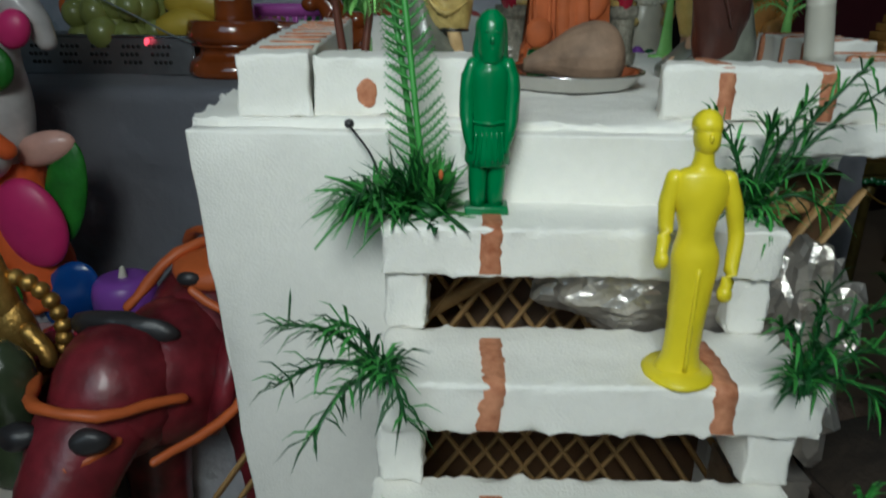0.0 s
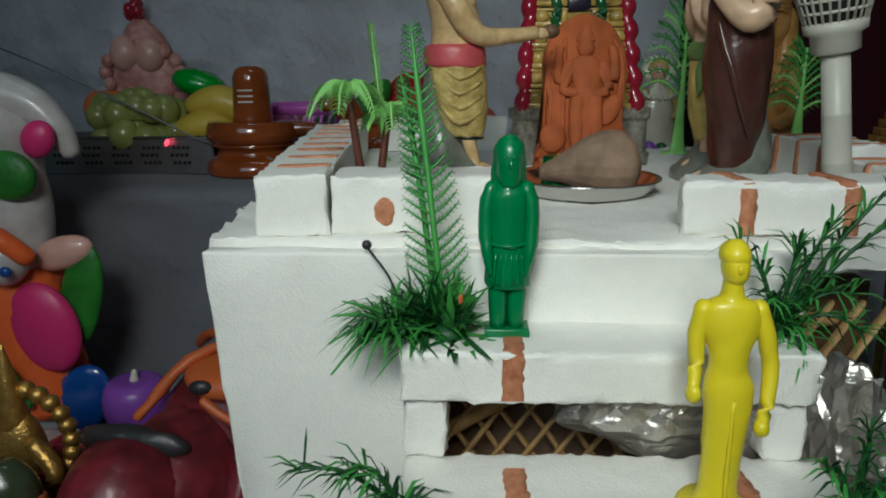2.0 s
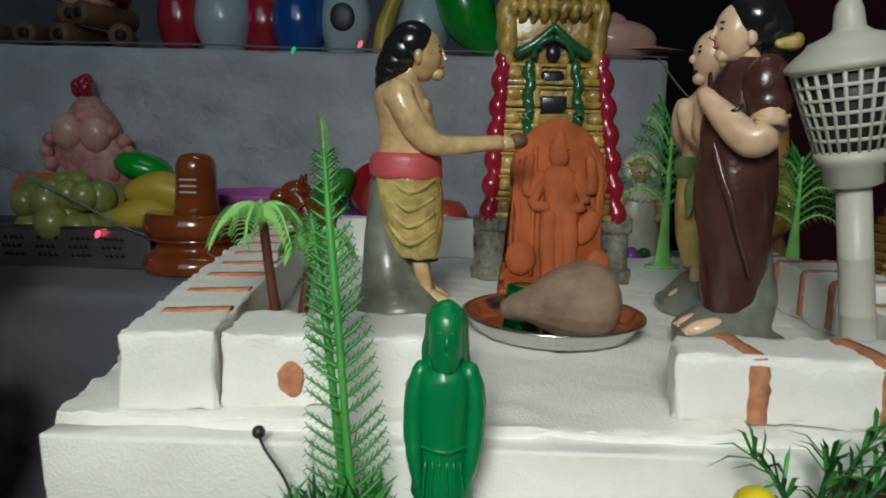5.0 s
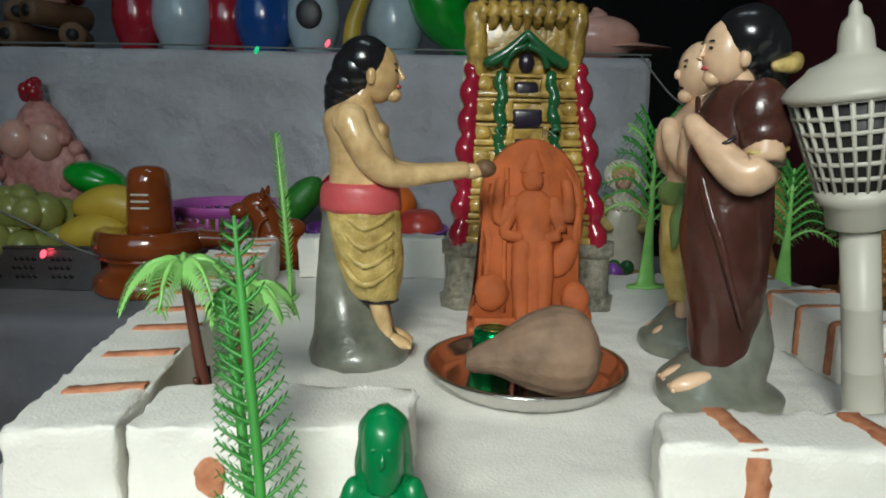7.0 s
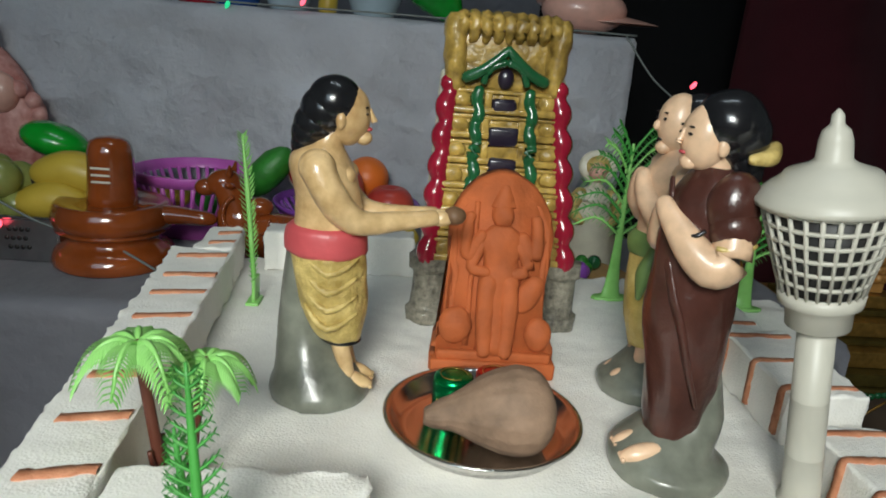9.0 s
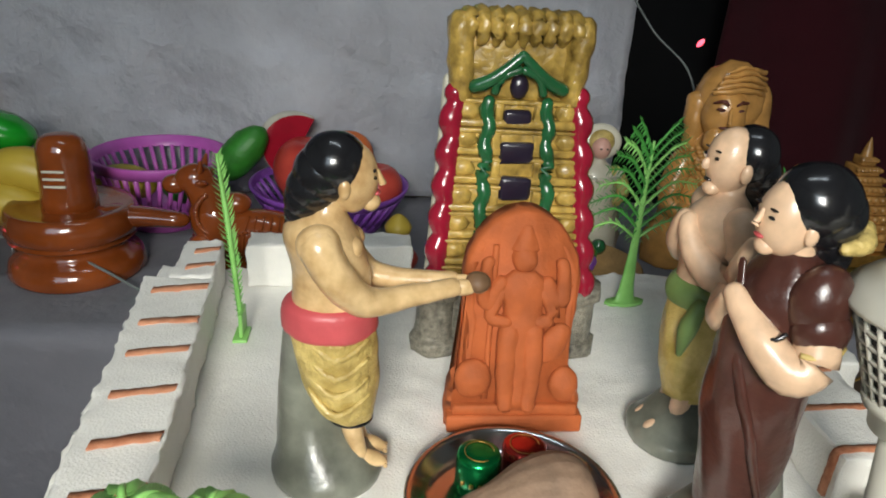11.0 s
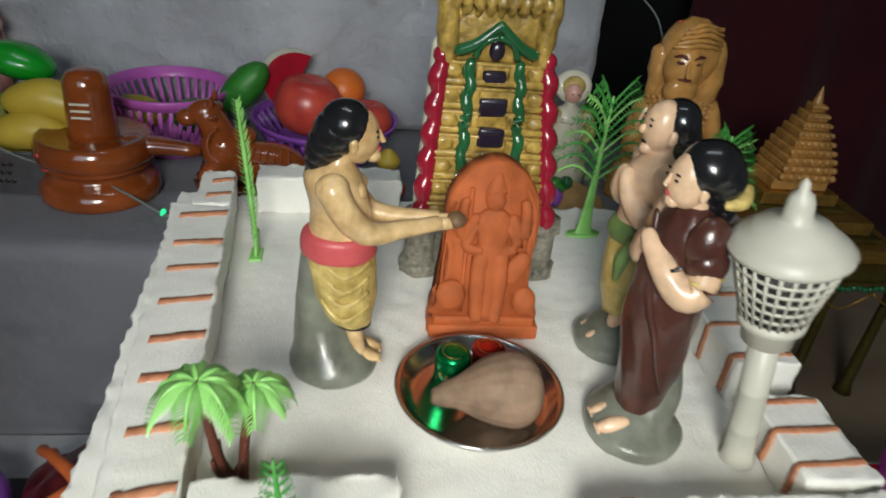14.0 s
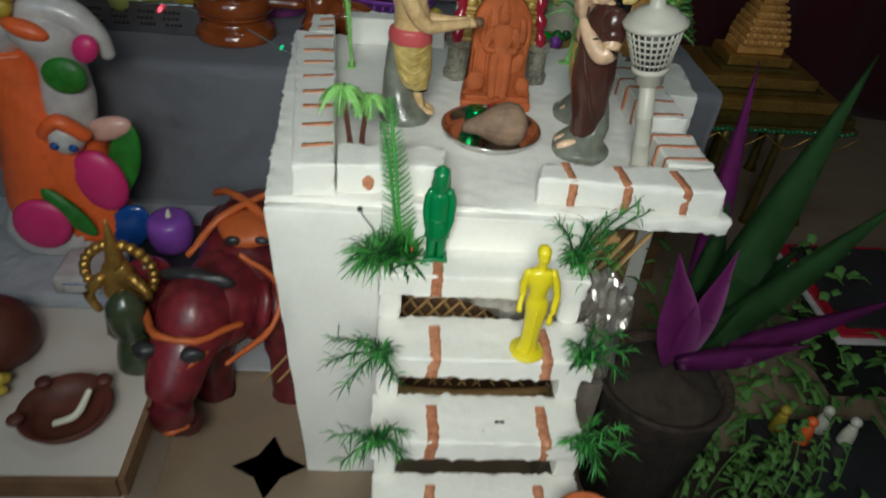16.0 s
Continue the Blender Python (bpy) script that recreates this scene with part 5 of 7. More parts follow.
def green_doll():
    bm = bmesh.new()
    x, y, z = 0.206, -0.014, -0.0455
    box(bm, x - 0.0135, x + 0.0135, y - 0.008, y + 0.008, z, z + 0.005, 0.0012)
    for s in (-1, 1):
        loft(bm, [(x + s * 0.0055, y, z + 0.004, 0.0052, 0.0055), (x + s * 0.0058, y, z + 0.03, 0.0062, 0.006)], 0, seg=12)
    loft(bm, [(x, y, z + 0.027, 0.0128, 0.0085), (x, y, z + 0.032, 0.0135, 0.009), (x, y, z + 0.05, 0.0115, 0.0082), (x, y, z + 0.066, 0.0122, 0.0085), (x, y, z + 0.076, 0.012, 0.0082), (x, y, z + 0.081, 0.007, 0.006), (x, y, z + 0.086, 0.006, 0.006)], 0, seg=28, fold=0.035, folds=9)
    loft(bm, [(x, y - 0.001, z + 0.080, 0.006, 0.006), (x, y - 0.001, z + 0.086, 0.0074, 0.0072), (x, y - 0.001, z + 0.095, 0.0078, 0.0076), (x, y, z + 0.101, 0.0068, 0.007), (x, y, z + 0.1045, 0.003, 0.003)], 0, seg=20)
    loft(bm, [(x, y + 0.003, z + 0.074, 0.0100, 0.005), (x, y + 0.003, z + 0.082, 0.0104, 0.006), (x, y + 0.0025, z + 0.094, 0.0094, 0.0066), (x, y + 0.002, z + 0.101, 0.008, 0.0066), (x, y + 0.001, z + 0.1055, 0.003, 0.003)], 0, seg=24, fold=0.05, folds=11)
    blob(bm, (x, y - 0.0085, z + 0.092), (0.0015, 0.0016, 0.0026), 0, seg=10)
    for q in (-1, 1):
        blob(bm, (x + q * 0.0028, y - 0.0074, z + 0.0955), (0.0018, 0.0012, 0.0009), 0, seg=8)
    blob(bm, (x, y - 0.0072, z + 0.087), (0.0032, 0.0012, 0.0009), 0, seg=8)
    for s in (-1, 1):
        tube(bm, [(x + s * 0.0105, y, z + 0.0785), (x + s * 0.0132, y - 0.001, z + 0.070), (x + s * 0.0134, y - 0.003, z + 0.056), (x + s * 0.0125, y - 0.0055, z + 0.046), (x + s * 0.0105, y - 0.006, z + 0.036)], [0.0042, 0.0046, 0.0042, 0.0036, 0.0022], 0)
        for q in range(3):
            tube(bm, [(x + s * (0.002 + q * 0.0035), y - 0.0084, z + 0.029), (x + s * (0.0015 + q * 0.003), y - 0.0082, z + 0.046)], [0.0009, 0.0007], 0, seg=6)
    tube(bm, [(x - 0.0115, y - 0.004, z + 0.051), (x, y - 0.0092, z + 0.05), (x + 0.0115, y - 0.004, z + 0.051)], [0.0010] * 3, 0, seg=6)
    for v in bm.verts:
        v.co.x = x + (v.co.x - x) * 0.86
        v.co += Vector((noise.noise(v.co * 260), noise.noise(v.co * 270), noise.noise(v.co * 280))) * 0.0006
    return finish("toy_figure", bm, [GREEN_PLASTIC], "dark green moulded plastic toy figure standing on the top step", "toy figure", "plastic toy figures")


def yellow_doll():
    bm = bmesh.new()
    x, y, z = 0.2955, -0.086, -0.1075
    lathe(bm, [(0.0175, 0), (0.018, 0.0012), (0.0165, 0.003), (0.006, 0.0045)], 0, (x - 0.002, y, z), 28)
    loft(bm, [(x - 0.002, y, z + 0.003, 0.0125, 0.008), (x - 0.001, y, z + 0.012, 0.0095, 0.007), (x, y, z + 0.03, 0.0095, 0.007), (x + 0.001, y, z + 0.05, 0.0108, 0.0076), (x + 0.001, y, z + 0.062, 0.0115, 0.008), (x, y, z + 0.071, 0.0088, 0.0068), (x, y, z + 0.078, 0.0092, 0.0072), (x, y, z + 0.091, 0.0135, 0.0078), (x, y, z + 0.100, 0.0125, 0.0068), (x, y, z + 0.104, 0.0052, 0.005), (x, y, z + 0.112, 0.0044, 0.0046)], 0, seg=24)
    tube(bm, [(x + 0.0005, y - 0.0075, z + 0.058), (x, y - 0.0075, z + 0.03), (x - 0.001, y - 0.0085, z + 0.006)], [0.0011] * 3, 0, seg=6)
    blob(bm, (x, y - 0.0005, z + 0.1165), (0.0062, 0.007, 0.0085), 0)
    blob(bm, (x, y + 0.0005, z + 0.1215), (0.0068, 0.0076, 0.0066), 0)
    blob(bm, (x - 0.0005, y - 0.0072, z + 0.117), (0.0013, 0.0015, 0.0022), 0, seg=8)
    tube(bm, [(x + 0.0125, y, z + 0.098), (x + 0.0165, y, z + 0.086), (x + 0.0195, y, z + 0.072), (x + 0.0175, y - 0.004, z + 0.058), (x + 0.0145, y - 0.007, z + 0.049)], [0.0042, 0.0042, 0.0038, 0.0034, 0.003], 0)
    blob(bm, (x + 0.014, y - 0.0075, z + 0.046), (0.0036, 0.0036, 0.0045), 0)
    tube(bm, [(x - 0.0125, y, z + 0.098), (x - 0.015, y, z + 0.086), (x - 0.0155, y - 0.002, z + 0.074), (x - 0.0185, y - 0.008, z + 0.066)], [0.0042, 0.004, 0.0034, 0.003], 0)
    blob(bm, (x - 0.0185, y - 0.009, z + 0.063), (0.0033, 0.0036, 0.0045), 0)
    for v in bm.verts:
        v.co.x = x + (v.co.x - x) * 0.92
        v.co += Vector((noise.noise(v.co * 160), noise.noise(v.co * 170), noise.noise(v.co * 180))) * 0.0005
    return finish("toy_figure", bm, [YELLOW_PLASTIC], "bright yellow moulded plastic toy figure on the second step", "toy figure", "plastic toy figures")


settle(green_doll(), (0.206, -0.014, -0.0455), (0.2085, -0.011, -0.0450), (1.03, 1, 1.02))
settle(yellow_doll(), (0.2935, -0.086, -0.1075), (0.3035, -0.077, -0.1075), (1.05, 1.05, 1.03), (-0.035, 0))

# ---- middle step, behind the platform ----
TZ = -0.041


def lingam():
    ob = thing("ceramic_lingam", "glossy brown glazed ceramic lingam on a round stepped base", "ceramic ornament")
    x, y = -0.085, 0.600
    bm = bmesh.new()
    lathe(bm, [(0.068, 0.0), (0.072, 0.006), (0.068, 0.020), (0.060, 0.026), (0.054, 0.032), (0.056, 0.038), (0.066, 0.044)], 0, (x, y, TZ), 48, 2)
    part("foot", bm, GLAZE, ob)
    bm = bmesh.new()
    lathe(bm, [(0.058, 0.044), (0.068, 0.050), (0.070, 0.062), (0.066, 0.074), (0.060, 0.077), (0.045, 0.074), (0.03, 0.074)], 0, (x, y, TZ), 48, 2)
    tube(bm, [(x + 0.045, y, TZ + 0.062), (x + 0.075, y, TZ + 0.063), (x + 0.112, y - 0.004, TZ + 0.062)], [0.024, 0.019, 0.015], seg=14, flat=0.62)
    part("spout_dish", bm, GLAZE, ob)
    bm = bmesh.new()
    lathe(bm, [(0.030, 0.070), (0.0275, 0.10), (0.0265, 0.125), (0.0255, 0.138), (0.021, 0.148), (0.011, 0.1525), (0.001, 0.153)], 0, (x, y, TZ), 32, 2)
    part("pillar", bm, GLAZE, ob)
    bm = bmesh.new()
    for k in range(3):
        box(bm, x - 0.012, x + 0.010, y - 0.0285, y - 0.0262, TZ + 0.102 + k * 0.008, TZ + 0.1045 + k * 0.008, 0.0006)
    part("painted_marks", bm, CREAM_PAINT, ob, "pale horizontal marks")
    return ob


def nandi():
    """Seated bull, one glazed mesh."""
    bm = bmesh.new()
    x, y, z = 0.075, 0.618, TZ
    loft(bm, [(x + 0.01, y, z, 0.075, 0.032), (x + 0.01, y, z + 0.012, 0.075, 0.032), (x + 0.01, y, z + 0.014, 0.070, 0.029)], 0, seg=32, n=2)
    blob(bm, (x + 0.02, y, z + 0.045), (0.062, 0.032, 0.034), 0)
    blob(bm, (x - 0.03, y, z + 0.062), (0.032, 0.027, 0.042), 0, (0, -18, 0))
    blob(bm, (x - 0.005, y, z + 0.088), (0.018, 0.015, 0.014), 0)
    tube(bm, [(x - 0.034, y, z + 0.080), (x - 0.043, y, z + 0.104), (x - 0.050, y, z + 0.116)], [0.024, 0.021, 0.020], 0, seg=14)
    blob(bm, (x - 0.054, y, z + 0.120), (0.024, 0.018, 0.0185), 0, (0, -20, 0))
    blob(bm, (x - 0.076, y - 0.002, z + 0.112), (0.015, 0.0135, 0.0125), 0)
    for s in (-1, 1):
        blob(bm, (x - 0.040, y + s * 0.021, z + 0.120), (0.007, 0.012, 0.005), 0, (s * 20, 0, 0))
        tube(bm, [(x - 0.043, y + s * 0.012, z + 0.134), (x - 0.041, y + s * 0.016, z + 0.146)], [0.005, 0.002], 0, seg=8)
        tube(bm, [(x - 0.045, y + s * 0.02, z + 0.040), (x - 0.06, y + s * 0.022, z + 0.024), (x - 0.05, y + s * 0.024, z + 0.014)], [0.013, 0.011, 0.009], 0)
        blob(bm, (x + 0.05, y + s * 0.026, z + 0.034), (0.026, 0.012, 0.022), 0)
    for k in range(15):
        a = -1.2 + 2.4 * k / 14
        blob(bm, (x - 0.030 - 0.018 * math.cos(a), y - 0.026 * math.cos(a * 0.4), z + 0.080 + 0.026 * math.sin(a)), 0.0035, 0, seg=8)
    for k in range(16):
        blob(bm, (x - 0.02 + 0.005 * k, y - 0.033 + 0.0002 * (k - 8) ** 2, z + 0.062 - 0.0004 * (k - 8) ** 2), 0.0028, 0, seg=8)
    for k in range(6):
        tube(bm, [(x + 0.005 + 0.010 * k, y - 0.034, z + 0.035), (x + 0.008 + 0.010 * k, y - 0.030, z + 0.060), (x + 0.012 + 0.009 * k, y - 0.015, z + 0.076)], [0.0015] * 3, 0, seg=6)
    return finish("bull_figurine", bm, [GLAZE], "glossy brown glazed ceramic seated bull with beaded harness", "ceramic ornament")


stand(lingam(), (-0.085, 0.600, TZ), (-0.096, 0.565, TZ), (0.90, 0.90, 0.92))
settle(nandi(), (0.075, 0.618, TZ), (0.066, 0.578, TZ), (0.84, 0.84, 0.80))


def fruit(name, c, r, material, label, rot=(0, 0, 0), shape=None, group="toy fruit"):
    bm = bmesh.new()
    blob(bm, (0, 0, 0), r, 0, seg=24)
    for v in bm.verts:
        k = v.co.z / r[2]
        if shape == "apple":
            d = math.hypot(v.co.x, v.co.y)
            v.co.z -= 0.32 * r[2] * math.exp(-(d / (0.35 * r[0])) ** 2) * (1 if k > 0 else -0.7)
        elif shape == "pear":
            s = 1 - 0.38 * max(0, k)
            v.co.x, v.co.y = v.co.x * s, v.co.y * s
        elif shape == "bumpy":
            v.co += v.co.normalized() * 0.05 * r[0] * abs(noise.noise(v.co * 130))
    ob = tagged(ob_from(name, bm, material), label, "fruit", group)
    ob.matrix_world = pose(*c, *rot)
    return ob


def bowl(name, c, r0, r1, h, material, label, slots=True):
    ob = thing(name, label, "basket")
    bm = bmesh.new()
    lathe(bm, [(0.001, 0.0), (r0, 0.0), (r0 + 0.004, 0.004), (r0 + (r1 - r0) * 0.35, h * 0.35), (r0 + (r1 - r0) * 0.35 - 0.002, h * 0.35), (r0, 0.006), (0.001, 0.003)], 0, c, 40)
    part("base", bm, material, ob)
    for k in range(36):
        a = 2 * math.pi * k / 36
        bm = bmesh.new()
        ra, rb = r0 + (r1 - r0) * 0.33, r1 - 0.002
        tube(bm, [(c[0] + ra * math.cos(a), c[1] + ra * math.sin(a), c[2] + h * 0.32), (c[0] + rb * math.cos(a + 0.08), c[1] + rb * math.sin(a + 0.08), c[2] + h * 0.86)], [0.0028, 0.0028], seg=6, n=1)
        part("bar", bm, material, ob)
    bm = bmesh.new()
    lathe(bm, [(r1 - 0.003, h * 0.84), (r1, h * 0.84), (r1 + 0.004, h * 0.98), (r1 + 0.003, h), (r1, h), (r1 - 0.003, h * 0.84)], 0, c, 48, cap=False)
    part("rim", bm, material, ob)
    return ob


bowl("fruit_basket", (-0.048, 0.705, TZ), 0.048, 0.074, 0.085, PINK_BASKET, "mauve plastic basket holding toy fruit")
bowl("fruit_basket", (0.150, 0.70, TZ), 0.06, 0.092, 0.056, PURPLE, "purple plastic bowl heaped with toy fruit")
fruit("toy_mango", (-0.080, 0.68, 0.014), (0.034, 0.022, 0.020), MANGO, "yellow and green toy mango in a basket", (0, 10, 10))
fruit("toy_mango", (-0.015, 0.69, 0.008), (0.030, 0.022, 0.022), FRUIT_GREEN, "green toy fruit in a basket")
fruit("toy_gourd", (0.046, 0.70, 0.046), (0.042, 0.021, 0.021), FRUIT_GREEN, "dark green bumpy toy gourd leaning on a basket", (0, -48, 0), "bumpy")
fruit("toy_apple", (0.128, 0.690, 0.032), (0.044, 0.042, 0.042), APPLE, "red and yellow toy apple in a purple bowl", (0, 8, 0), "apple")
fruit("toy_orange", (0.172, 0.735, 0.040), (0.030, 0.030, 0.029), ORANGE_SKIN, "orange toy fruit in a purple bowl")
fruit("toy_tomato", (0.206, 0.690, 0.014), (0.032, 0.032, 0.030), APPLE, "red toy fruit in a purple bowl", (0, 0, 0), "apple")
# cut slice with pale rind
bm = bmesh.new()
rows = []
for k in range(19):
    a = math.pi * k / 18
    rows.append([bm.verts.new((0.040 * math.cos(a) * s, t, 0.046 * math.sin(a) * s)) for s, t in ((0.15, -0.010), (1, -0.012), (1.04, 0.0), (1, 0.012), (0.15, 0.010))])
for a, b in zip(rows, rows[1:]):
    for k in range(5):
        f = bm.faces.new((a[k], a[(k + 1) % 5], b[(k + 1) % 5], b[k]))
        f.material_index = 0 if k in (0, 3, 4) else 1
ob = tagged(ob_from("melon_slice", bm, [RED_VASE, CREAM_PAINT], smooth=False), "red toy melon slice with cream rind in a purple bowl", "fruit", "toy fruit")
ob.matrix_world = pose(0.108, 0.735, 0.048, 0, -62, 20)
for k, (x, y, z, r, m) in enumerate(((0.212, 0.575, TZ + 0.017, 0.017, FRUIT_YELLOW), (0.236, 0.57, TZ + 0.016, 0.016, APPLE), (0.19, 0.58, TZ + 0.015, 0.015, MANGO), (0.23, 0.595, TZ + 0.042, 0.015, FRUIT_YELLOW), (0.222, 0.605, TZ + 0.012, 0.012, MANGO))):
    fruit("toy_fruit", (x, y, z), (r, r, r * 0.97), m, "small yellow and red toy fruit on the grey cloth", shape="pear", group="small toy fruit")

# perforated metal tray with grapes and bananas
tray = thing("metal_tray", "dull perforated aluminium tray full of toy fruit", "tray")
TX0, TX1, TY0, TY1 = -0.40, -0.150, 0.548, 0.66
bm = bmesh.new()
box(bm, TX0, TX1, TY0, TY1, TZ, TZ + 0.003)
part("bottom", bm, ALU, tray)
for (xa, xb, ya, yb) in ((TX0, TX1, TY0 - 0.002, TY0), (TX0, TX1, TY1, TY1 + 0.002), (TX0 - 0.002, TX0, TY0, TY1), (TX1, TX1 + 0.002, TY0, TY1)):
    bm = bmesh.new()
    box(bm, xa, xb, ya, yb, TZ + 0.001, TZ + 0.047)
    part("side", bm, ALU, tray, smooth=False)
bm = bmesh.new()
tube(bm, [(TX0, TY0, TZ + 0.048), (TX1 - 0.004, TY0, TZ + 0.048), (TX1, TY0 + 0.004, TZ + 0.048), (TX1, TY1, TZ + 0.048)], [0.003] * 4, seg=8, n=6)
part("rolled_rim", bm, STEEL, tray, "bright rolled rim")
# No real openings: black discs on the solid side paint the holes' shade.
for g in range(6):
    for r in range(3):
        for s in range(4):
            bm = bmesh.new()
            x = TX1 - 0.03 - g * 0.04 - s * 0.0065 - (r % 2) * 0.003
            z = TZ + 0.016 + r * 0.010
            lathe(bm, [(0.0028, -0.0004), (0.0028, 0.0004)], 0, (0, 0, 0), 8)
            ob = part("hole", bm, DARK_INSIDE, tray, "black disc standing for the shade in a punched hole")
            ob.matrix_local = pose(x, TY0 - 0.0023, z, 90, 0, 0)
random.seed(5)
grapes = thing("grape_bunch", "bunch of pale green toy grapes in a metal tray", "fruit")
for k in range(34):
    bm = bmesh.new()
    r = random.uniform(0.017, 0.021)
    a = k * 2.4
    d = 0.0115 * math.sqrt(k % 17 + 0.5)
    blob(bm, (-0.262 + 1.25 * d * math.cos(a), 0.592 + 0.75 * d * math.sin(a), TZ + 0.052 + (0.034 if k > 16 else 0) + random.uniform(0, 0.012) - d * 0.25), (r, r, r * 1.08), 0, seg=14)
    part("grape", bm, GRAPE, grapes)
bananas = thing("banana_bunch", "yellow toy bananas with dark tips in a metal tray", "fruit")
for k, (x, y, z, ln) in enumerate(((-0.150, 0.60, 0.034, 0.045), (-0.165, 0.585, 0.002, 0.042))):
    bm = bmesh.new()
    tube(bm, [(x - ln, y, z + 0.004), (x - ln * 0.8, y, z + 0.010), (x, y, z + 0.018), (x + ln * 0.75, y, z + 0.004), (x + ln, y, z - 0.010)], [0.006, 0.018, 0.023, 0.018, 0.005], 0, seg=14)
    banana = part("banana", bm, FRUIT_YELLOW, bananas)
    bm = bmesh.new()
    blob(bm, (x - ln, y - 0.001, z + 0.004), (0.005, 0.006, 0.006), 0, seg=10)
    part("tip", bm, GREY_STRAP, banana, "dark banana tip")
fruit("toy_custard_apple", (-0.200, 0.66, 0.075), (0.040, 0.030, 0.020), PARROT, "bright green bumpy toy fruit above the tray", (0, 15, 0), "bumpy")
fruit("toy_tomato", (-0.325, 0.635, 0.04), (0.034, 0.034, 0.032), ORANGE_SKIN, "orange toy fruit in a metal tray", (0, 0, 0), "apple")

# pink shell doll leaning on the riser
bm = bmesh.new()
loft(bm, [(-0.315, 0.765, TZ, 0.058, 0.03), (-0.315, 0.765, 0.02, 0.066, 0.032), (-0.315, 0.765, 0.09, 0.068, 0.032), (-0.318, 0.768, 0.13, 0.05, 0.028), (-0.322, 0.772, 0.165, 0.028, 0.02), (-0.325, 0.775, 0.185, 0.006, 0.006)], 0, seg=30, fold=0.06, folds=9)
blob(bm, (-0.345, 0.74, 0.125), (0.026, 0.02, 0.028), 1)
blob(bm, (-0.298, 0.74, 0.122), (0.026, 0.02, 0.028), 1)
for k in range(14):
    a = 2 * math.pi * k / 14
    blob(bm, (-0.316 + 0.07 * math.cos(a), 0.745, 0.095 + 0.042 * math.sin(a)), 0.012, 2, seg=10)
for k in range(8):
    blob(bm, (-0.332 + random.uniform(-0.014, 0.014), 0.765 + random.uniform(-0.008, 0.008), 0.192 + random.uniform(-0.008, 0.012)), 0.011, 3, seg=10)
settle(finish("shell_doll", bm, [CORAL, SHELL_PINK, CORAL, RED_VASE], "pink ornamental shell doll with a red rosette leaning on grey cloth", "ornament"), (-0.315, 0.765, TZ), (-0.322, 0.768, TZ), (0.86, 0.86, 0.97))

# ---- right of the step: guru figure, white doll, basket of greens ----
bm = bmesh.new()
gx, gy, gz = 0.585, 0.615, TZ
loft(bm, [(gx, gy, gz, 0.07, 0.045), (gx, gy, gz + 0.03, 0.072, 0.046), (gx, gy, gz + 0.06, 0.06, 0.04), (gx, gy, gz + 0.10, 0.05, 0.034), (gx, gy, gz + 0.14, 0.052, 0.034), (gx, gy, gz + 0.165, 0.036, 0.026), (gx - 0.002, gy, gz + 0.18, 0.026, 0.024)], 0, seg=32, fold=0.03, folds=10)
blob(bm, (gx + 0.004, gy + 0.004, gz + 0.212), (0.044, 0.038, 0.048), 0)
blob(bm, (gx - 0.012, gy - 0.020, gz + 0.200), (0.026, 0.024, 0.036), 0)
tube(bm, [(gx + 0.030, gy - 0.004, gz + 0.22), (gx + 0.036, gy - 0.006, gz + 0.18), (gx + 0.03, gy - 0.01, gz + 0.145)], [0.020, 0.020, 0.016], 0)
tube(bm, [(gx - 0.036, gy + 0.004, gz + 0.21), (gx - 0.036, gy, gz + 0.18), (gx - 0.036, gy, gz + 0.155)], [0.014, 0.013, 0.010], 0)
for k in range(5):
    tube(bm, [(gx - 0.034 + 0.003 * k, gy - 0.030, gz + 0.226 + 0.006 * k), (gx + 0.004, gy - 0.038 + 0.003 * k, gz + 0.232 + 0.006 * k), (gx + 0.038 - 0.002 * k, gy - 0.016, gz + 0.222 + 0.007 * k)], [0.0028, 0.0034, 0.0028], 0, seg=6)
tube(bm, [(gx - 0.016, gy - 0.044, gz + 0.212), (gx - 0.018, gy - 0.050, gz + 0.196)], [0.0022, 0.0034], 0, seg=8)
for s in (-1, 1):
    tube(bm, [(gx - 0.017 + s * 0.005, gy - 0.044, gz + 0.216), (gx - 0.016 + s * 0.012, gy - 0.043, gz + 0.219), (gx - 0.014 + s * 0.020, gy - 0.036, gz + 0.216)], [0.0018, 0.0022, 0.0014], 1, seg=6)
    blob(bm, (gx - 0.016 + s * 0.0115, gy - 0.041, gz + 0.209), (0.005, 0.002, 0.002), 1, seg=8)
tube(bm, [(gx - 0.026, gy - 0.042, gz + 0.187), (gx - 0.017, gy - 0.046, gz + 0.190), (gx - 0.007, gy - 0.042, gz + 0.187)], [0.0012, 0.0022, 0.0012], 1, seg=8)
blob(bm, (gx - 0.014, gy - 0.032, gz + 0.172), (0.024, 0.013, 0.018), 0)
for s in (-1, 1):
    tube(bm, [(gx + s * 0.045, gy - 0.01, gz + 0.14), (gx + s * 0.058, gy - 0.02, gz + 0.09), (gx + s * 0.02, gy - 0.05, gz + 0.07)], [0.016, 0.015, 0.010], 0)
for row, (rad, drop, yo) in enumerate(((0.030, 0.024, 0.036), (0.038, 0.034, 0.038), (0.046, 0.046, 0.038))):
    for k in range(19):
        a = -math.pi * k / 18
        blob(bm, (gx - 0.004 + rad * math.cos(a), gy - yo * (0.55 - 0.45 * math.sin(a)), gz + 0.158 + drop * math.sin(a)), 0.0036, 0, seg=8)
for v in bm.verts:
    v.co += Vector((noise.noise(v.co * 70), noise.noise(v.co * 75), noise.noise(v.co * 80))) * 0.003
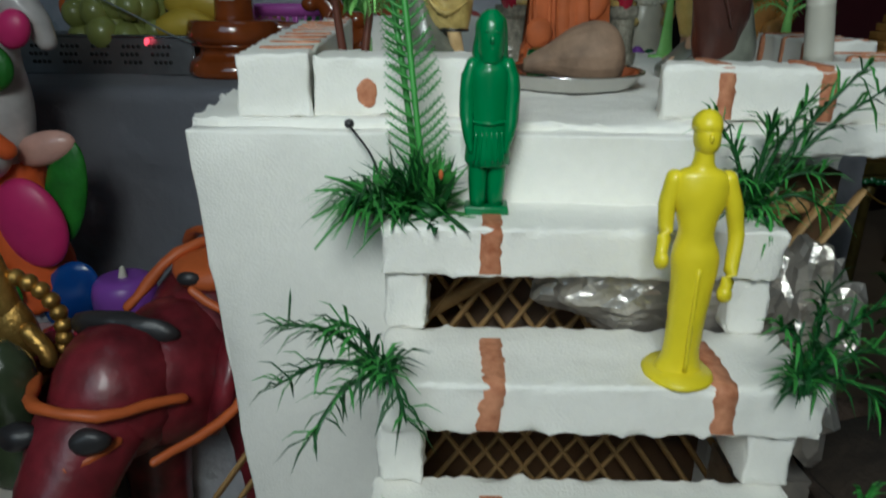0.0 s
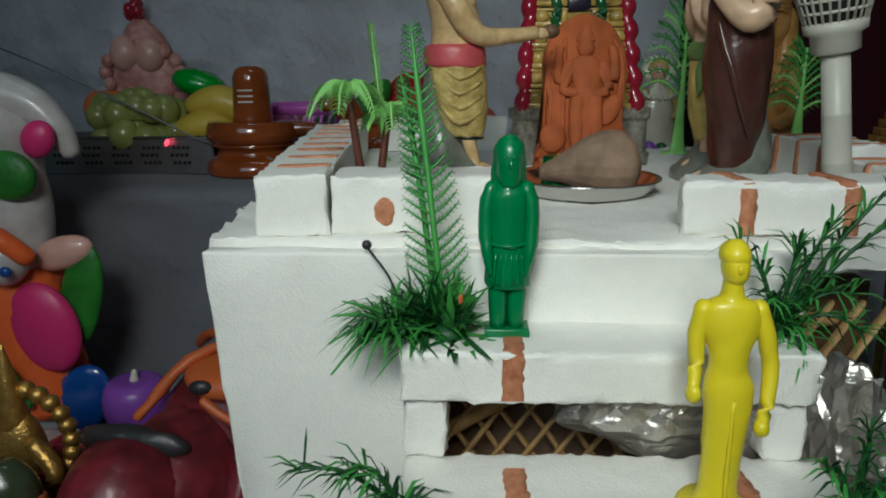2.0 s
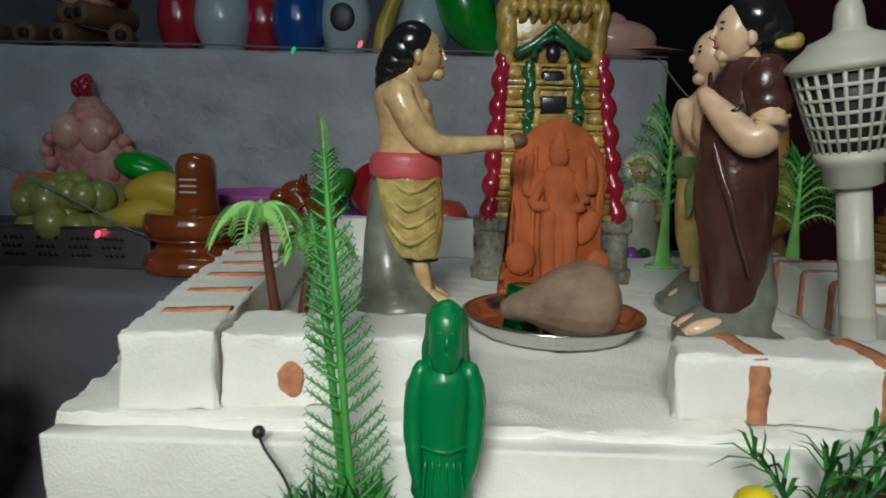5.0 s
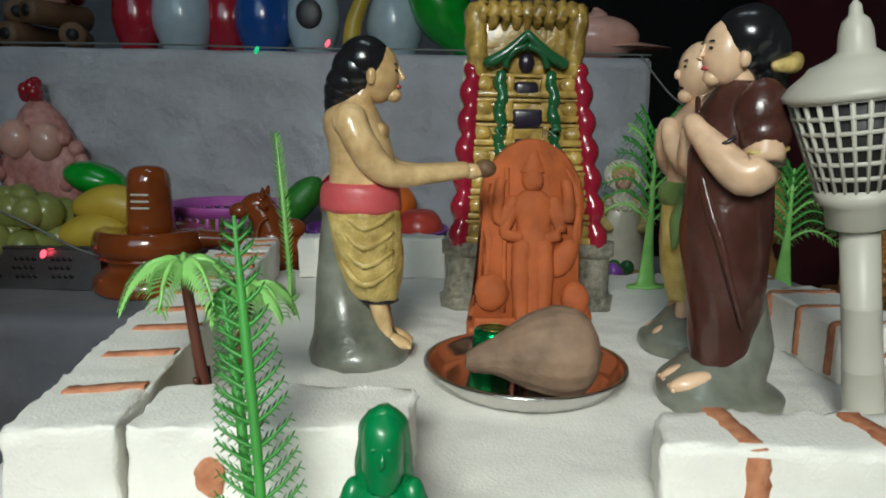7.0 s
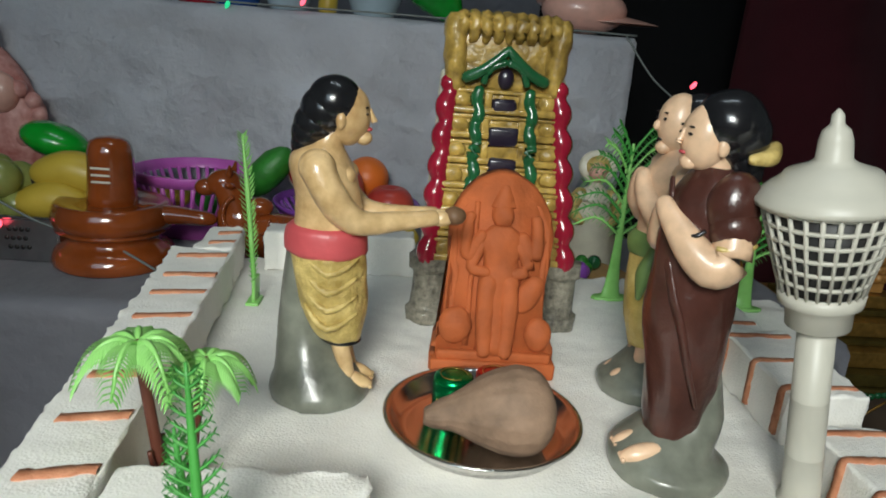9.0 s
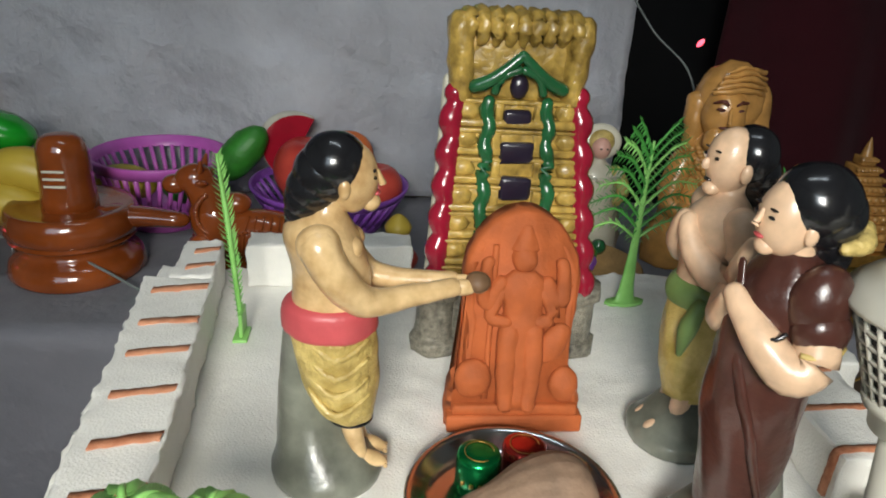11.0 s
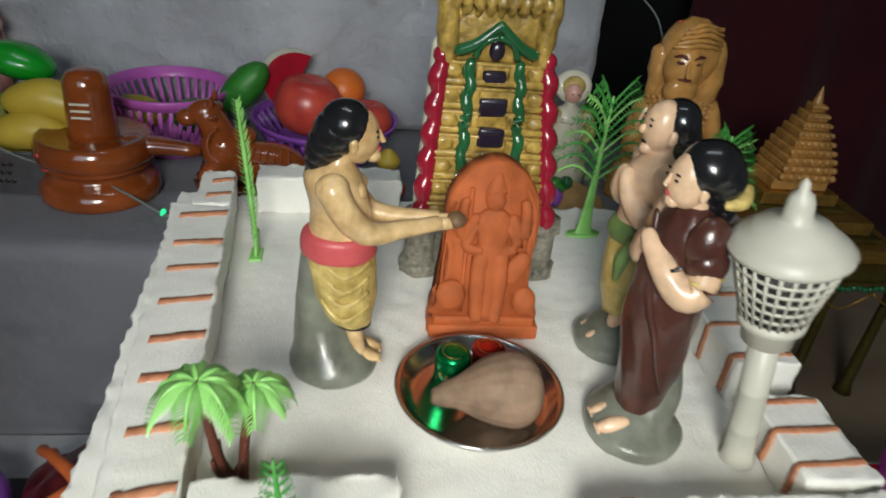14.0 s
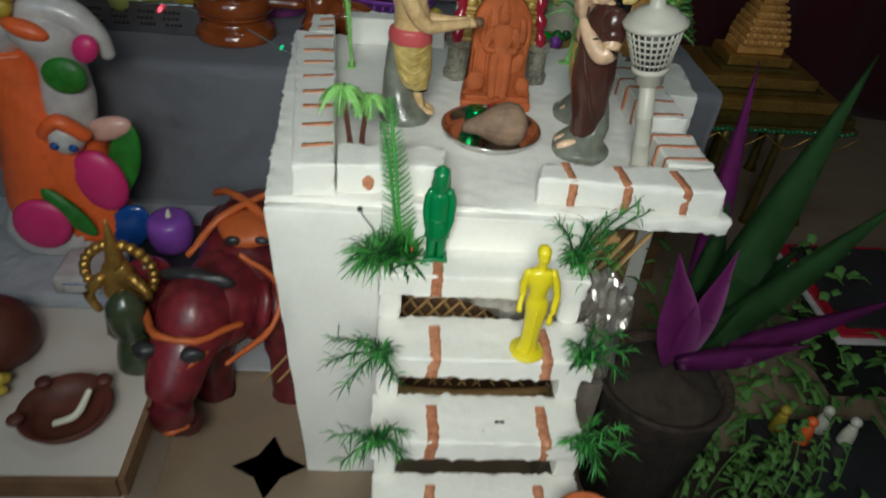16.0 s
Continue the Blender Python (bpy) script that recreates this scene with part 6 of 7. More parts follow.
for v in bm.verts:
    v.co = Vector((gx, gy, gz)) + (v.co - Vector((gx, gy, gz))) * 0.9
finish("seated_sage_figurine", bm, [TAN_CLAY, DIYA], "glossy tan clay seated sage with a heavy turban", "clay figurine")
bm = bmesh.new()
x, y, z = 0.455, 0.585, TZ
loft(bm, [(x, y, z, 0.040, 0.028), (x, y, z + 0.04, 0.038, 0.026), (x - 0.002, y, z + 0.09, 0.031, 0.022), (x, y, z + 0.120, 0.025, 0.017), (x, y, z + 0.134, 0.010, 0.009), (x, y, z + 0.142, 0.007, 0.007)], 0, fold=0.09, folds=11)
blob(bm, (x - 0.002, y - 0.008, z + 0.156), (0.012, 0.012, 0.015), 1)
blob(bm, (x + 0.001, y + 0.006, z + 0.162), (0.027, 0.008, 0.025), 0, (-14, 0, 0), seg=26)
blob(bm, (x, y + 0.001, z + 0.163), (0.017, 0.010, 0.017), 3)
for s in (-1, 1):
    blob(bm, (x - 0.002 + s * 0.0042, y - 0.0195, z + 0.158), (0.0016, 0.001, 0.0012), 2, seg=8)
    tube(bm, [(x + s * 0.022, y - 0.006, z + 0.122), (x + s * 0.033, y - 0.014, z + 0.10), (x + s * 0.022, y - 0.026, z + 0.085)], [0.010, 0.009, 0.006], 3)
for k in range(9):
    a = -math.pi * k / 8
    blob(bm, (x + 0.024 * math.cos(a), y - 0.018, z + 0.125 + 0.012 * math.sin(a)), (0.005, 0.004, 0.004), 0, seg=8)
settle(finish("white_doll", bm, [CREAM_PAINT, SHELL_PINK, GREY_STRAP, YELLOW_CLOTH], "small cream porcelain doll with a round hat", "doll"), (0.455, 0.585, TZ), (0.460, 0.640, TZ), (0.9, 0.9, 0.82))
greens = thing("vegetable_basket", "shallow brown basket of small toy vegetables", "basket")
bm = bmesh.new()
lathe(bm, [(0.001, 0), (0.05, 0), (0.062, 0.018), (0.065, 0.02), (0.063, 0.022), (0.048, 0.006), (0.001, 0.004)], 0, (0.43, 0.555, TZ), 32)
part("bowl", bm, LATTICE, greens)
for k in range(12):
    fruit("toy_vegetable", (0.43 + random.uniform(-0.035, 0.035), 0.555 + random.uniform(-0.03, 0.03), TZ + 0.022 + random.uniform(0, 0.012)), (0.012, 0.009, 0.009), (FRUIT_GREEN, PURPLE, PARROT, GREEN_GLOSS)[k % 4], "small green or purple toy vegetable in a basket", (0, 20 * k, 40 * k), group="toy vegetables")

# ---- high step: vases, parrot, shell, wooden rolls ----
UZ = 0.2515


def vase(x, y, rows, material, label):
    bm = bmesh.new()
    lathe(bm, rows, 0, (x, y, UZ), 28, 4)
    return tagged(ob_from("painted_vase", bm, material), label, "vase", "painted vases")


VR = [(0.028, 0), (0.034, 0.01), (0.046, 0.045), (0.042, 0.085), (0.024, 0.115), (0.02, 0.14), (0.026, 0.15)]
vase(-0.235, 0.90, [(r * 0.8, z) for r, z in VR], RED_VASE, "glossy red painted vase on grey cloth")
vase(-0.165, 0.90, VR, PALE_BLUE, "pale blue and white painted vase on grey cloth")
vase(-0.105, 0.93, VR, RED_VASE, "glossy red painted vase on grey cloth")
vase(-0.040, 0.90, VR, BLUE_GLOSS, "glossy deep blue painted vase on grey cloth")
vase(0.035, 0.90, [(r * 0.9, z) for r, z in VR], PALE_BLUE, "pale blue painted vase with dark panel")
vase(0.16, 0.92, VR, PALE_BLUE, "pale blue painted vase on grey cloth")
bm = bmesh.new()
blob(bm, (0.035, 0.859, UZ + 0.058), (0.02, 0.004, 0.022), 0, seg=14)
tagged(ob_from("vase_panel", bm, GREY_STRAP), "dark oval plaque on a painted vase", "plaque")
bm = bmesh.new()
tube(bm, [(0.095, 0.88, UZ + 0.006), (0.10, 0.88, UZ + 0.05), (0.12, 0.88, UZ + 0.10)], [0.014, 0.013, 0.010], 0, seg=12)
tagged(ob_from("yellow_horn", bm, FRUIT_YELLOW), "yellow curved horn ornament on grey cloth", "ornament")
bm = bmesh.new()
tube(bm, [(0.285, 0.89, UZ + 0.006), (0.265, 0.89, UZ + 0.03), (0.235, 0.89, UZ + 0.07), (0.22, 0.89, UZ + 0.12), (0.23, 0.89, UZ + 0.15)], [0.012, 0.03, 0.045, 0.042, 0.02], 0, seg=18)
blob(bm, (0.225, 0.87, UZ + 0.16), (0.03, 0.03, 0.03), 0)
finish("parrot_ornament", bm, [PARROT], "glossy green painted parrot ornament", "ornament")
bm = bmesh.new()
rows = []
for k in range(22):
    t = k / 21
    rows.append((0.47 + 0.055 * math.cos(t * 6) * (1 - t), 0.89 + 0.03 * math.sin(t * 6) * (1 - t), UZ + 0.02 + 0.06 * t, 0.062 * (1 - t) + 0.004, 0.045 * (1 - t) + 0.004))
loft(bm, rows, 0, seg=24, n=2, fold=0.03, folds=12)
blob(bm, (0.475, 0.89, UZ + 0.035), (0.065, 0.045, 0.034), 0)
finish("sea_shell", bm, [SHELL_PINK], "large pale pink sea shell on grey cloth", "shell")
for k, (x, y, z, a) in enumerate(((-0.47, 0.90, 0.02, 8), (-0.40, 0.905, 0.02, -12), (-0.33, 0.90, 0.02, 20), (-0.43, 0.92, 0.055, 30), (-0.36, 0.91, 0.055, -25), (-0.53, 0.90, 0.02, 0))):
    ob = thing("wooden_roll", "brown turned wooden roll with a hollow end", "wooden roll", "wooden rolls")
    bm = bmesh.new()
    lathe(bm, [(0.016, -0.05), (0.020, -0.046), (0.019, 0.05), (0.016, 0.055)], 0, (0, 0, 0), 20)
    part("body", bm, WOOD, ob)
    # The roll is solid; a black disc paints the shade of its hollow.
    bm = bmesh.new()
    lathe(bm, [(0.009, 0.0545), (0.009, 0.0558)], 0, (0, 0, 0), 14)
    part("hollow", bm, DARK_INSIDE, ob, "black disc standing for the shade in a hollow end")
    ob.matrix_world = pose(x, y, UZ + z, 90, 0, a)
bm = bmesh.new()
for k in range(14):
    blob(bm, (-0.40 + random.uniform(-0.07, 0.07), 0.91 + random.uniform(-0.03, 0.03), UZ + 0.085 + random.uniform(-0.005, 0.015)), (0.03, 0.02, 0.014), k % 2, (0, random.uniform(-30, 30), random.uniform(0, 90)), seg=12)
finish("silk_bundle", bm, [SHELL_PINK, RED_VASE], "bundle of pink and red silk on wooden rolls", "cloth bundle")

# ---- fairy-light wires ----


def wire(pts, label, leds=()):
    ob = thing("fairy_light_wire", label, "wire", "fairy lights")
    bm = bmesh.new()
    tube(bm, pts, [0.0014] * len(pts), seg=6, n=6)
    part("cable", bm, WIRE, ob)
    for p, m in leds:
        bm = bmesh.new()
        blob(bm, p, (0.0032, 0.0032, 0.006), 0, (20, 30, 0), seg=10)
        part("bulb", bm, m, ob, "small glowing bulb")
    return ob


wire([(-0.42, 0.53, 0.13), (-0.33, 0.535, 0.09), (-0.22, 0.54, 0.035), (-0.16, 0.537, 0.006), (-0.08, 0.525, -0.012), (-0.01, 0.50, -0.037), (0.02, 0.49, -0.039)], "thin clear fairy-light wire running over the tray to the cloth", [((-0.205, 0.538, 0.002), LED_RED), ((-0.015, 0.503, -0.034), LED_GREEN)])
wire([(0.52, 0.806, 0.253), (0.56, 0.79, 0.20), (0.60, 0.76, 0.16), (0.62, 0.74, 0.10)], "thin clear fairy-light wire hanging at the cloth's corner", [((0.605, 0.75, 0.195), LED_RED)])
wire([(-0.6, 0.83, 0.254), (-0.2, 0.812, 0.256), (0.0, 0.808, 0.254), (0.2, 0.812, 0.256), (0.4, 0.81, 0.255), (0.535, 0.806, 0.254)], "thin fairy-light wire lying along the high step's edge", [((-0.03, 0.803, 0.250), LED_GREEN), ((0.07, 0.81, 0.262), LED_RED)])

# ---- left of the platform ----
LZ = -0.289


def elephant():
    """Papier-mache elephant, one glossy mesh with painted straps."""
    bm = bmesh.new()
    x, y, z = -0.030, 0.185, FLOOR_Z
    blob(bm, (x, y + 0.03, z + 0.205), (0.072, 0.12, 0.088), 0, (8, 0, 0), seg=28)
    blob(bm, (x - 0.045, y - 0.105, z + 0.215), (0.050, 0.060, 0.062), 0, (-20, 0, -10), seg=26)
    blob(bm, (x - 0.020, y - 0.055, z + 0.205), (0.060, 0.080, 0.066), 0, (-6, 0, -8), seg=28)
    tube(bm, [(x - 0.055, y - 0.14, z + 0.20), (x - 0.068, y - 0.185, z + 0.15), (x - 0.070, y - 0.188, z + 0.11), (x - 0.060, y - 0.172, z + 0.075)], [0.042, 0.031, 0.025, 0.020], 0, seg=18)
    for sx, sy in ((-0.05, -0.05), (0.052, -0.05), (-0.05, 0.11), (0.052, 0.11)):
        tube(bm, [(x + sx, y + sy, z + 0.19), (x + sx * 1.05, y + sy, z + 0.10), (x + sx * 1.1, y + sy - 0.004, z + 0.012), (x + sx * 1.1, y + sy - 0.004, z)], [0.045, 0.030, 0.027, 0.030], 0, seg=18)
    for s in (-1, 1):
        blob(bm, (x - 0.045 + s * 0.068, y - 0.075, z + 0.20), (0.014, 0.036, 0.048), 0, (0, s * 18, s * 25))
    tube(bm, [(x - 0.105, y - 0.120, z + 0.235), (x - 0.075, y - 0.168, z + 0.240), (x - 0.03, y - 0.170, z + 0.235), (x + 0.012, y - 0.125, z + 0.22)], [0.005] * 4, 1, seg=8)
    tube(bm, [(x - 0.085, y - 0.170, z + 0.19), (x - 0.06, y - 0.188, z + 0.195), (x - 0.025, y - 0.165, z + 0.205)], [0.005] * 3, 1, seg=8)
    tube(bm, [(x + 0.01, y - 0.075, z + 0.295), (x + 0.055, y - 0.08, z + 0.25), (x + 0.048, y - 0.11, z + 0.20), (x + 0.0, y - 0.16, z + 0.185)], [0.004] * 4, 1, seg=8)
    blob(bm, (x - 0.045, y - 0.085, z + 0.262), (0.05, 0.012, 0.022), 2, (30, 0, -10))
    blob(bm, (x - 0.095, y - 0.165, z + 0.212), (0.016, 0.012, 0.012), 2)
    blob(bm, (x - 0.035, y - 0.178, z + 0.218), (0.014, 0.010, 0.010), 2)
    blob(bm, (x + 0.01, y + 0.0, z + 0.284), (0.045, 0.038, 0.018), 1)
    for s in (-1, 1):
        tube(bm, [(x + s * 0.072, y - 0.02, z + 0.25), (x + s * 0.03, y + 0.005, z + 0.297), (x - s * 0.03, y + 0.065, z + 0.30), (x - s * 0.06, y + 0.10, z + 0.27)], [0.0055] * 4, 1, seg=8)
        blob(bm, (x + 0.01 + s * 0.018, y - 0.034, z + 0.288), (0.010, 0.005, 0.006), 2)
    tube(bm, [(x - 0.086, y - 0.185, z + 0.10), (x - 0.07, y - 0.213, z + 0.105), (x - 0.050, y - 0.20, z + 0.105)], [0.004] * 3, 1, seg=8)
    for v in bm.verts:
        v.co += Vector((noise.noise(v.co * 55), noise.noise(v.co * 60), noise.noise(v.co * 50))) * 0.0035
    return finish("elephant_figure", bm, [ELEPHANT, ORANGE_STRAP, GREY_STRAP], "glossy maroon elephant figure with orange harness straps", "elephant figure")


settle(elephant(), (-0.030, 0.185, FLOOR_Z), (-0.032, 0.205, FLOOR_Z), (1.0, 1.0, 0.93))


def big_doll():
    """Tall painted doll with white trunk-like top, orange drape and pink and green leaves."""
    bm = bmesh.new()
    x, y = -0.335, 0.335
    loft(bm, [(x, y, LZ, 0.085, 0.06), (x, y, -0.26, 0.09, 0.065), (x, y, -0.23, 0.075, 0.055)], 0, seg=32)
    loft(bm, [(x, y, -0.24, 0.075, 0.055), (x + 0.005, y, -0.17, 0.072, 0.055), (x + 0.005, y, -0.10, 0.058, 0.05), (x, y, -0.05, 0.05, 0.045), (x - 0.01, y, 0.0, 0.045, 0.042), (x - 0.01, y, 0.03, 0.04, 0.04)], 1, seg=32, fold=0.05, folds=9)
    loft(bm, [(x + 0.055, y - 0.02, -0.09, 0.03, 0.03), (x + 0.06, y - 0.02, -0.03, 0.034, 0.03), (x + 0.06, y - 0.02, 0.02, 0.03, 0.028), (x + 0.05, y - 0.02, 0.06, 0.045, 0.04), (x + 0.045, y - 0.02, 0.085, 0.03, 0.03)], 0, seg=24)
    tube(bm, [(x - 0.01, y - 0.01, 0.05), (x + 0.04, y - 0.02, 0.09), (x + 0.085, y - 0.02, 0.085), (x + 0.112, y - 0.02, 0.058), (x + 0.122, y - 0.02, 0.035)], [0.03, 0.026, 0.020, 0.015, 0.010], 0, seg=18)
    loft(bm, [(x + 0.030, y - 0.018, -0.262, 0.072, 0.040), (x + 0.036, y - 0.018, -0.22, 0.068, 0.038), (x + 0.040, y - 0.018, -0.15, 0.056, 0.036), (x + 0.040, y - 0.016, -0.09, 0.048, 0.032), (x + 0.036, y - 0.012, -0.05, 0.040, 0.028)], 1, seg=40, fold=0.07, folds=11)
    blob(bm, (x + 0.105, y - 0.042, 0.048), (0.016, 0.010, 0.020), 2, (0, 25, 0))
    blob(bm, (x + 0.045, y - 0.055, 0.075), (0.028, 0.012, 0.012), 1, (0, 20, 0))
    blob(bm, (x + 0.075, y - 0.05, 0.012), (0.028, 0.010, 0.026), 3)
    blob(bm, (x + 0.06, y - 0.055, -0.075), (0.024, 0.022, 0.028), 0)
    tube(bm, [(x + 0.035, y - 0.06, -0.07), (x + 0.06, y - 0.07, -0.045), (x + 0.085, y - 0.06, -0.07)], [0.010, 0.011, 0.010], 1)
    blob(bm, (x + 0.052, y - 0.077, -0.080), (0.006, 0.004, 0.006), 4)
    blob(bm, (x + 0.075, y - 0.077, -0.082), (0.006, 0.004, 0.006), 4)
    blob(bm, (x + 0.105, y - 0.03, -0.075), (0.034, 0.012, 0.018), 5, (0, -18, 0))
    blob(bm, (x + 0.085, y - 0.045, -0.155), (0.036, 0.014, 0.052), 2, (0, -10, 0))
    blob(bm, (x + 0.118, y - 0.03, -0.125), (0.022, 0.008, 0.062), 3, (0, 14, 0))
    blob(bm, (x + 0.04, y - 0.065, -0.20), (0.016, 0.008, 0.05), 3, (0, -35, 0))
    blob(bm, (x + 0.0, y - 0.07, -0.22), (0.04, 0.012, 0.045), 2, (0, 20, 0))
    blob(bm, (x - 0.02, y - 0.02, 0.10), (0.05, 0.04, 0.045), 6)
    for k in range(8):
        a = 2 * math.pi * k / 8
        blob(bm, (x + 0.0 + 0.03 * math.cos(a), y - 0.05, 0.12 + 0.028 * math.sin(a)), (0.014, 0.01, 0.014), 7)
    blob(bm, (x + 0.015, y - 0.05, 0.165), (0.014, 0.01, 0.018), 2)
    tube(bm, [(x - 0.02, y - 0.02, 0.14), (x + 0.0, y - 0.04, 0.19), (x - 0.01, y - 0.03, 0.25)], [0.03, 0.03, 0.02], 4, seg=14)
    blob(bm, (x + 0.03, y - 0.04, 0.20), (0.016, 0.01, 0.02), 3)
    return finish("large_painted_doll", bm, [WHITE_GLOSS, ORANGE_GLOSS, MAGENTA, FRUIT_GREEN, BLUE_GLOSS, SHELL_PINK, CREAM_PAINT, FRUIT_YELLOW], "large painted doll with orange drape and pink and green leaves", "doll")


settle(big_doll(), (-0.335, 0.335, LZ), (-0.330, 0.335, LZ), (1.0, 1.0, 0.95))

# candles on the low step
for x, y, m, lab in ((-0.165, 0.30, PURPLE, "purple round candle on a dark tile"), (-0.165, 0.185, RED_VASE, "red round candle beside the elephant")):
    ob = thing("round_candle", lab, "candle", "candles")
    z = LZ + 0.006 if y > 0.2 else LZ
    bm = bmesh.new()
    lathe(bm, [(0.018, 0), (0.028, 0.006), (0.034, 0.03), (0.031, 0.052), (0.020, 0.060), (0.001, 0.058)], 0, (x, y, z), 28, 2)
    part("wax", bm, m, ob)
    bm = bmesh.new()
    tube(bm, [(x, y, z + 0.055), (x + 0.001, y, z + 0.068)], [0.006, 0.003], seg=8, n=1)
    part("wick", bm, CREAM_PAINT, ob, "pale wax wick")
bm = bmesh.new()
box(bm, -0.235, -0.055, 0.245, 0.36, LZ, LZ + 0.006, 0.001)
tagged(ob_from("slate_tile", bm, GREY_STRAP, smooth=False), "dark slate tile lying on the low step", "tile")
# shoe-like white box with blue trim
bm = bmesh.new()
box(bm, -0.30, -0.215, 0.19, 0.26, LZ, LZ + 0.030, 0.006, 0)
box(bm, -0.285, -0.235, 0.187, 0.1915, LZ + 0.006, LZ + 0.022, 0.001, 1)
tagged(ob_from("white_gift_box", bm, [WHITE_GLOSS, BLUE_GLOSS]), "small white box with blue trim on the low step", "box")
bm = bmesh.new()
blob(bm, (-0.225, 0.30, LZ + 0.04), (0.030, 0.010, 0.045), 0, (0, 30, 0))
tagged(ob_from("blue_leaf_ornament", bm, BLUE_GLOSS), "dark blue leaf-shaped ornament beside the doll", "ornament")

# low white bench with lamp and idols
bench = thing("low_bench", "low cream laminate bench with a brown wooden edge", "bench")
BZ = -0.300
bm = bmesh.new()
box(bm, -0.62, -0.127, -0.095, 0.175, BZ - 0.004, BZ, 0.001)
part("top", bm, BENCH, bench, smooth=False)
for dims in ((-0.127, -0.119, -0.10, 0.175, BZ - 0.030, BZ + 0.0005), (-0.62, -0.1275, -0.103, -0.0955, BZ - 0.030, BZ + 0.0005)):
    bm = bmesh.new()
    box(bm, *dims, bevel=0.001)
    part("edge_band", bm, WOOD, bench, "brown wooden edge band", smooth=False)
for dims in ((-0.62, -0.130, -0.093, -0.08, FLOOR_Z, BZ - 0.005), (-0.62, -0.130, 0.16, 0.173, FLOOR_Z, BZ - 0.005), (-0.15, -0.1295, -0.0795, 0.1595, FLOOR_Z, BZ - 0.005)):
    bm = bmesh.new()
    box(bm, *dims)
    part("side_board", bm, BENCH, bench, smooth=False)
diya = thing("clay_lamp", "dark red clay oil lamp with a pale wick on the bench", "oil lamp")
dx, dy = -0.205, -0.020
bm = bmesh.new()
lathe(bm, [(0.001, 0), (0.030, 0), (0.044, 0.012), (0.052, 0.026), (0.050, 0.028), (0.040, 0.014), (0.026, 0.006), (0.001, 0.005)], 0, (dx, dy, BZ), 36)
for a in (0.9, 2.4, 3.6):
    blob(bm, (dx + 0.050 * math.cos(a), dy + 0.050 * math.sin(a), BZ + 0.028), (0.010, 0.010, 0.006), 0, seg=10)
part("bowl", bm, DIYA, diya)
bm = bmesh.new()
tube(bm, [(dx - 0.01, dy - 0.012, BZ + 0.010), (dx + 0.012, dy - 0.004, BZ + 0.016), (dx + 0.024, dy + 0.014, BZ + 0.036)], [0.004, 0.005, 0.004], seg=8)
part("wick", bm, CREAM_PAINT, diya, "pale cotton wick")
bm = bmesh.new()
x, y = -0.150, 0.075
loft(bm, [(x, y, BZ, 0.030, 0.024), (x, y, BZ + 0.02, 0.028, 0.022), (x - 0.004, y, BZ + 0.05, 0.018, 0.017), (x - 0.004, y, BZ + 0.07, 0.024, 0.02), (x - 0.004, y, BZ + 0.10, 0.022, 0.02), (x - 0.004, y, BZ + 0.118, 0.008, 0.008)], 0, seg=20)
finish("olive_stone_idol", bm, [OLIVE_STONE], "small olive green polished stone idol on the bench", "stone ornament")
bm = bmesh.new()
x, y = -0.175, 0.125
loft(bm, [(x, y, BZ, 0.035, 0.025), (x, y, BZ + 0.045, 0.030, 0.022)], 1, seg=4)
blob(bm, (x, y, BZ + 0.09), (0.024, 0.016, 0.045), 0)
loft(bm, [(x, y, BZ + 0.12, 0.014, 0.012), (x, y, BZ + 0.14, 0.010, 0.010), (x, y, BZ + 0.16, 0.007, 0.007), (x, y, BZ + 0.19, 0.001, 0.001)], 0, seg=14)
for k in range(17):
    a = -0.5 + (math.pi + 1.0) * k / 16
    blob(bm, (x + 0.042 * math.cos(a), y + 0.004, BZ + 0.105 + 0.045 * math.sin(a)), 0.0075, 0, seg=8)
for s in (-1, 1):
    tube(bm, [(x + s * 0.02, y - 0.008, BZ + 0.105), (x + s * 0.036, y - 0.014, BZ + 0.085), (x + s * 0.026, y - 0.02, BZ + 0.065)], [0.008, 0.007, 0.005], 0)
finish("brass_idol", bm, [GOLD_METAL, WOOD], "small brass idol with a beaded halo on a wooden block", "brass idol")
bm = bmesh.new()
lathe(bm, [(0.03, 0), (0.055, 0.02), (0.05, 0.06), (0.02, 0.09), (0.001, 0.095)], 0, (-0.33, 0.08, BZ), 24, 2)
tagged(ob_from("brown_pot", bm, DIYA), "round dark brown pot on the bench", "pot")
bm = bmesh.new()
for k in range(40):
    a, r = random.uniform(0, 6.28), random.uniform(0, 0.03)
    blob(bm, (-0.315 + r * math.cos(a), 0.01 + r * math.sin(a), BZ + 0.012 + random.uniform(0, 0.02)), (0.010, 0.010, 0.006), 0, (random.uniform(-60, 60), 0, 0), seg=8)
tagged(ob_from("yellow_flowers", bm, FRUIT_YELLOW), "small heap of yellow flower heads on the bench", "flowers", kind="stuff")

# ---- right of the platform ----
white_box = foam_block("foam_box", [(0.515, 0.34), (0.60, 0.335), (0.615, 0.46), (0.515, 0.46)], FLOOR_Z + 0.001, -0.005)
tagged(white_box, "plain white foam box standing beside the platform", "foam box")

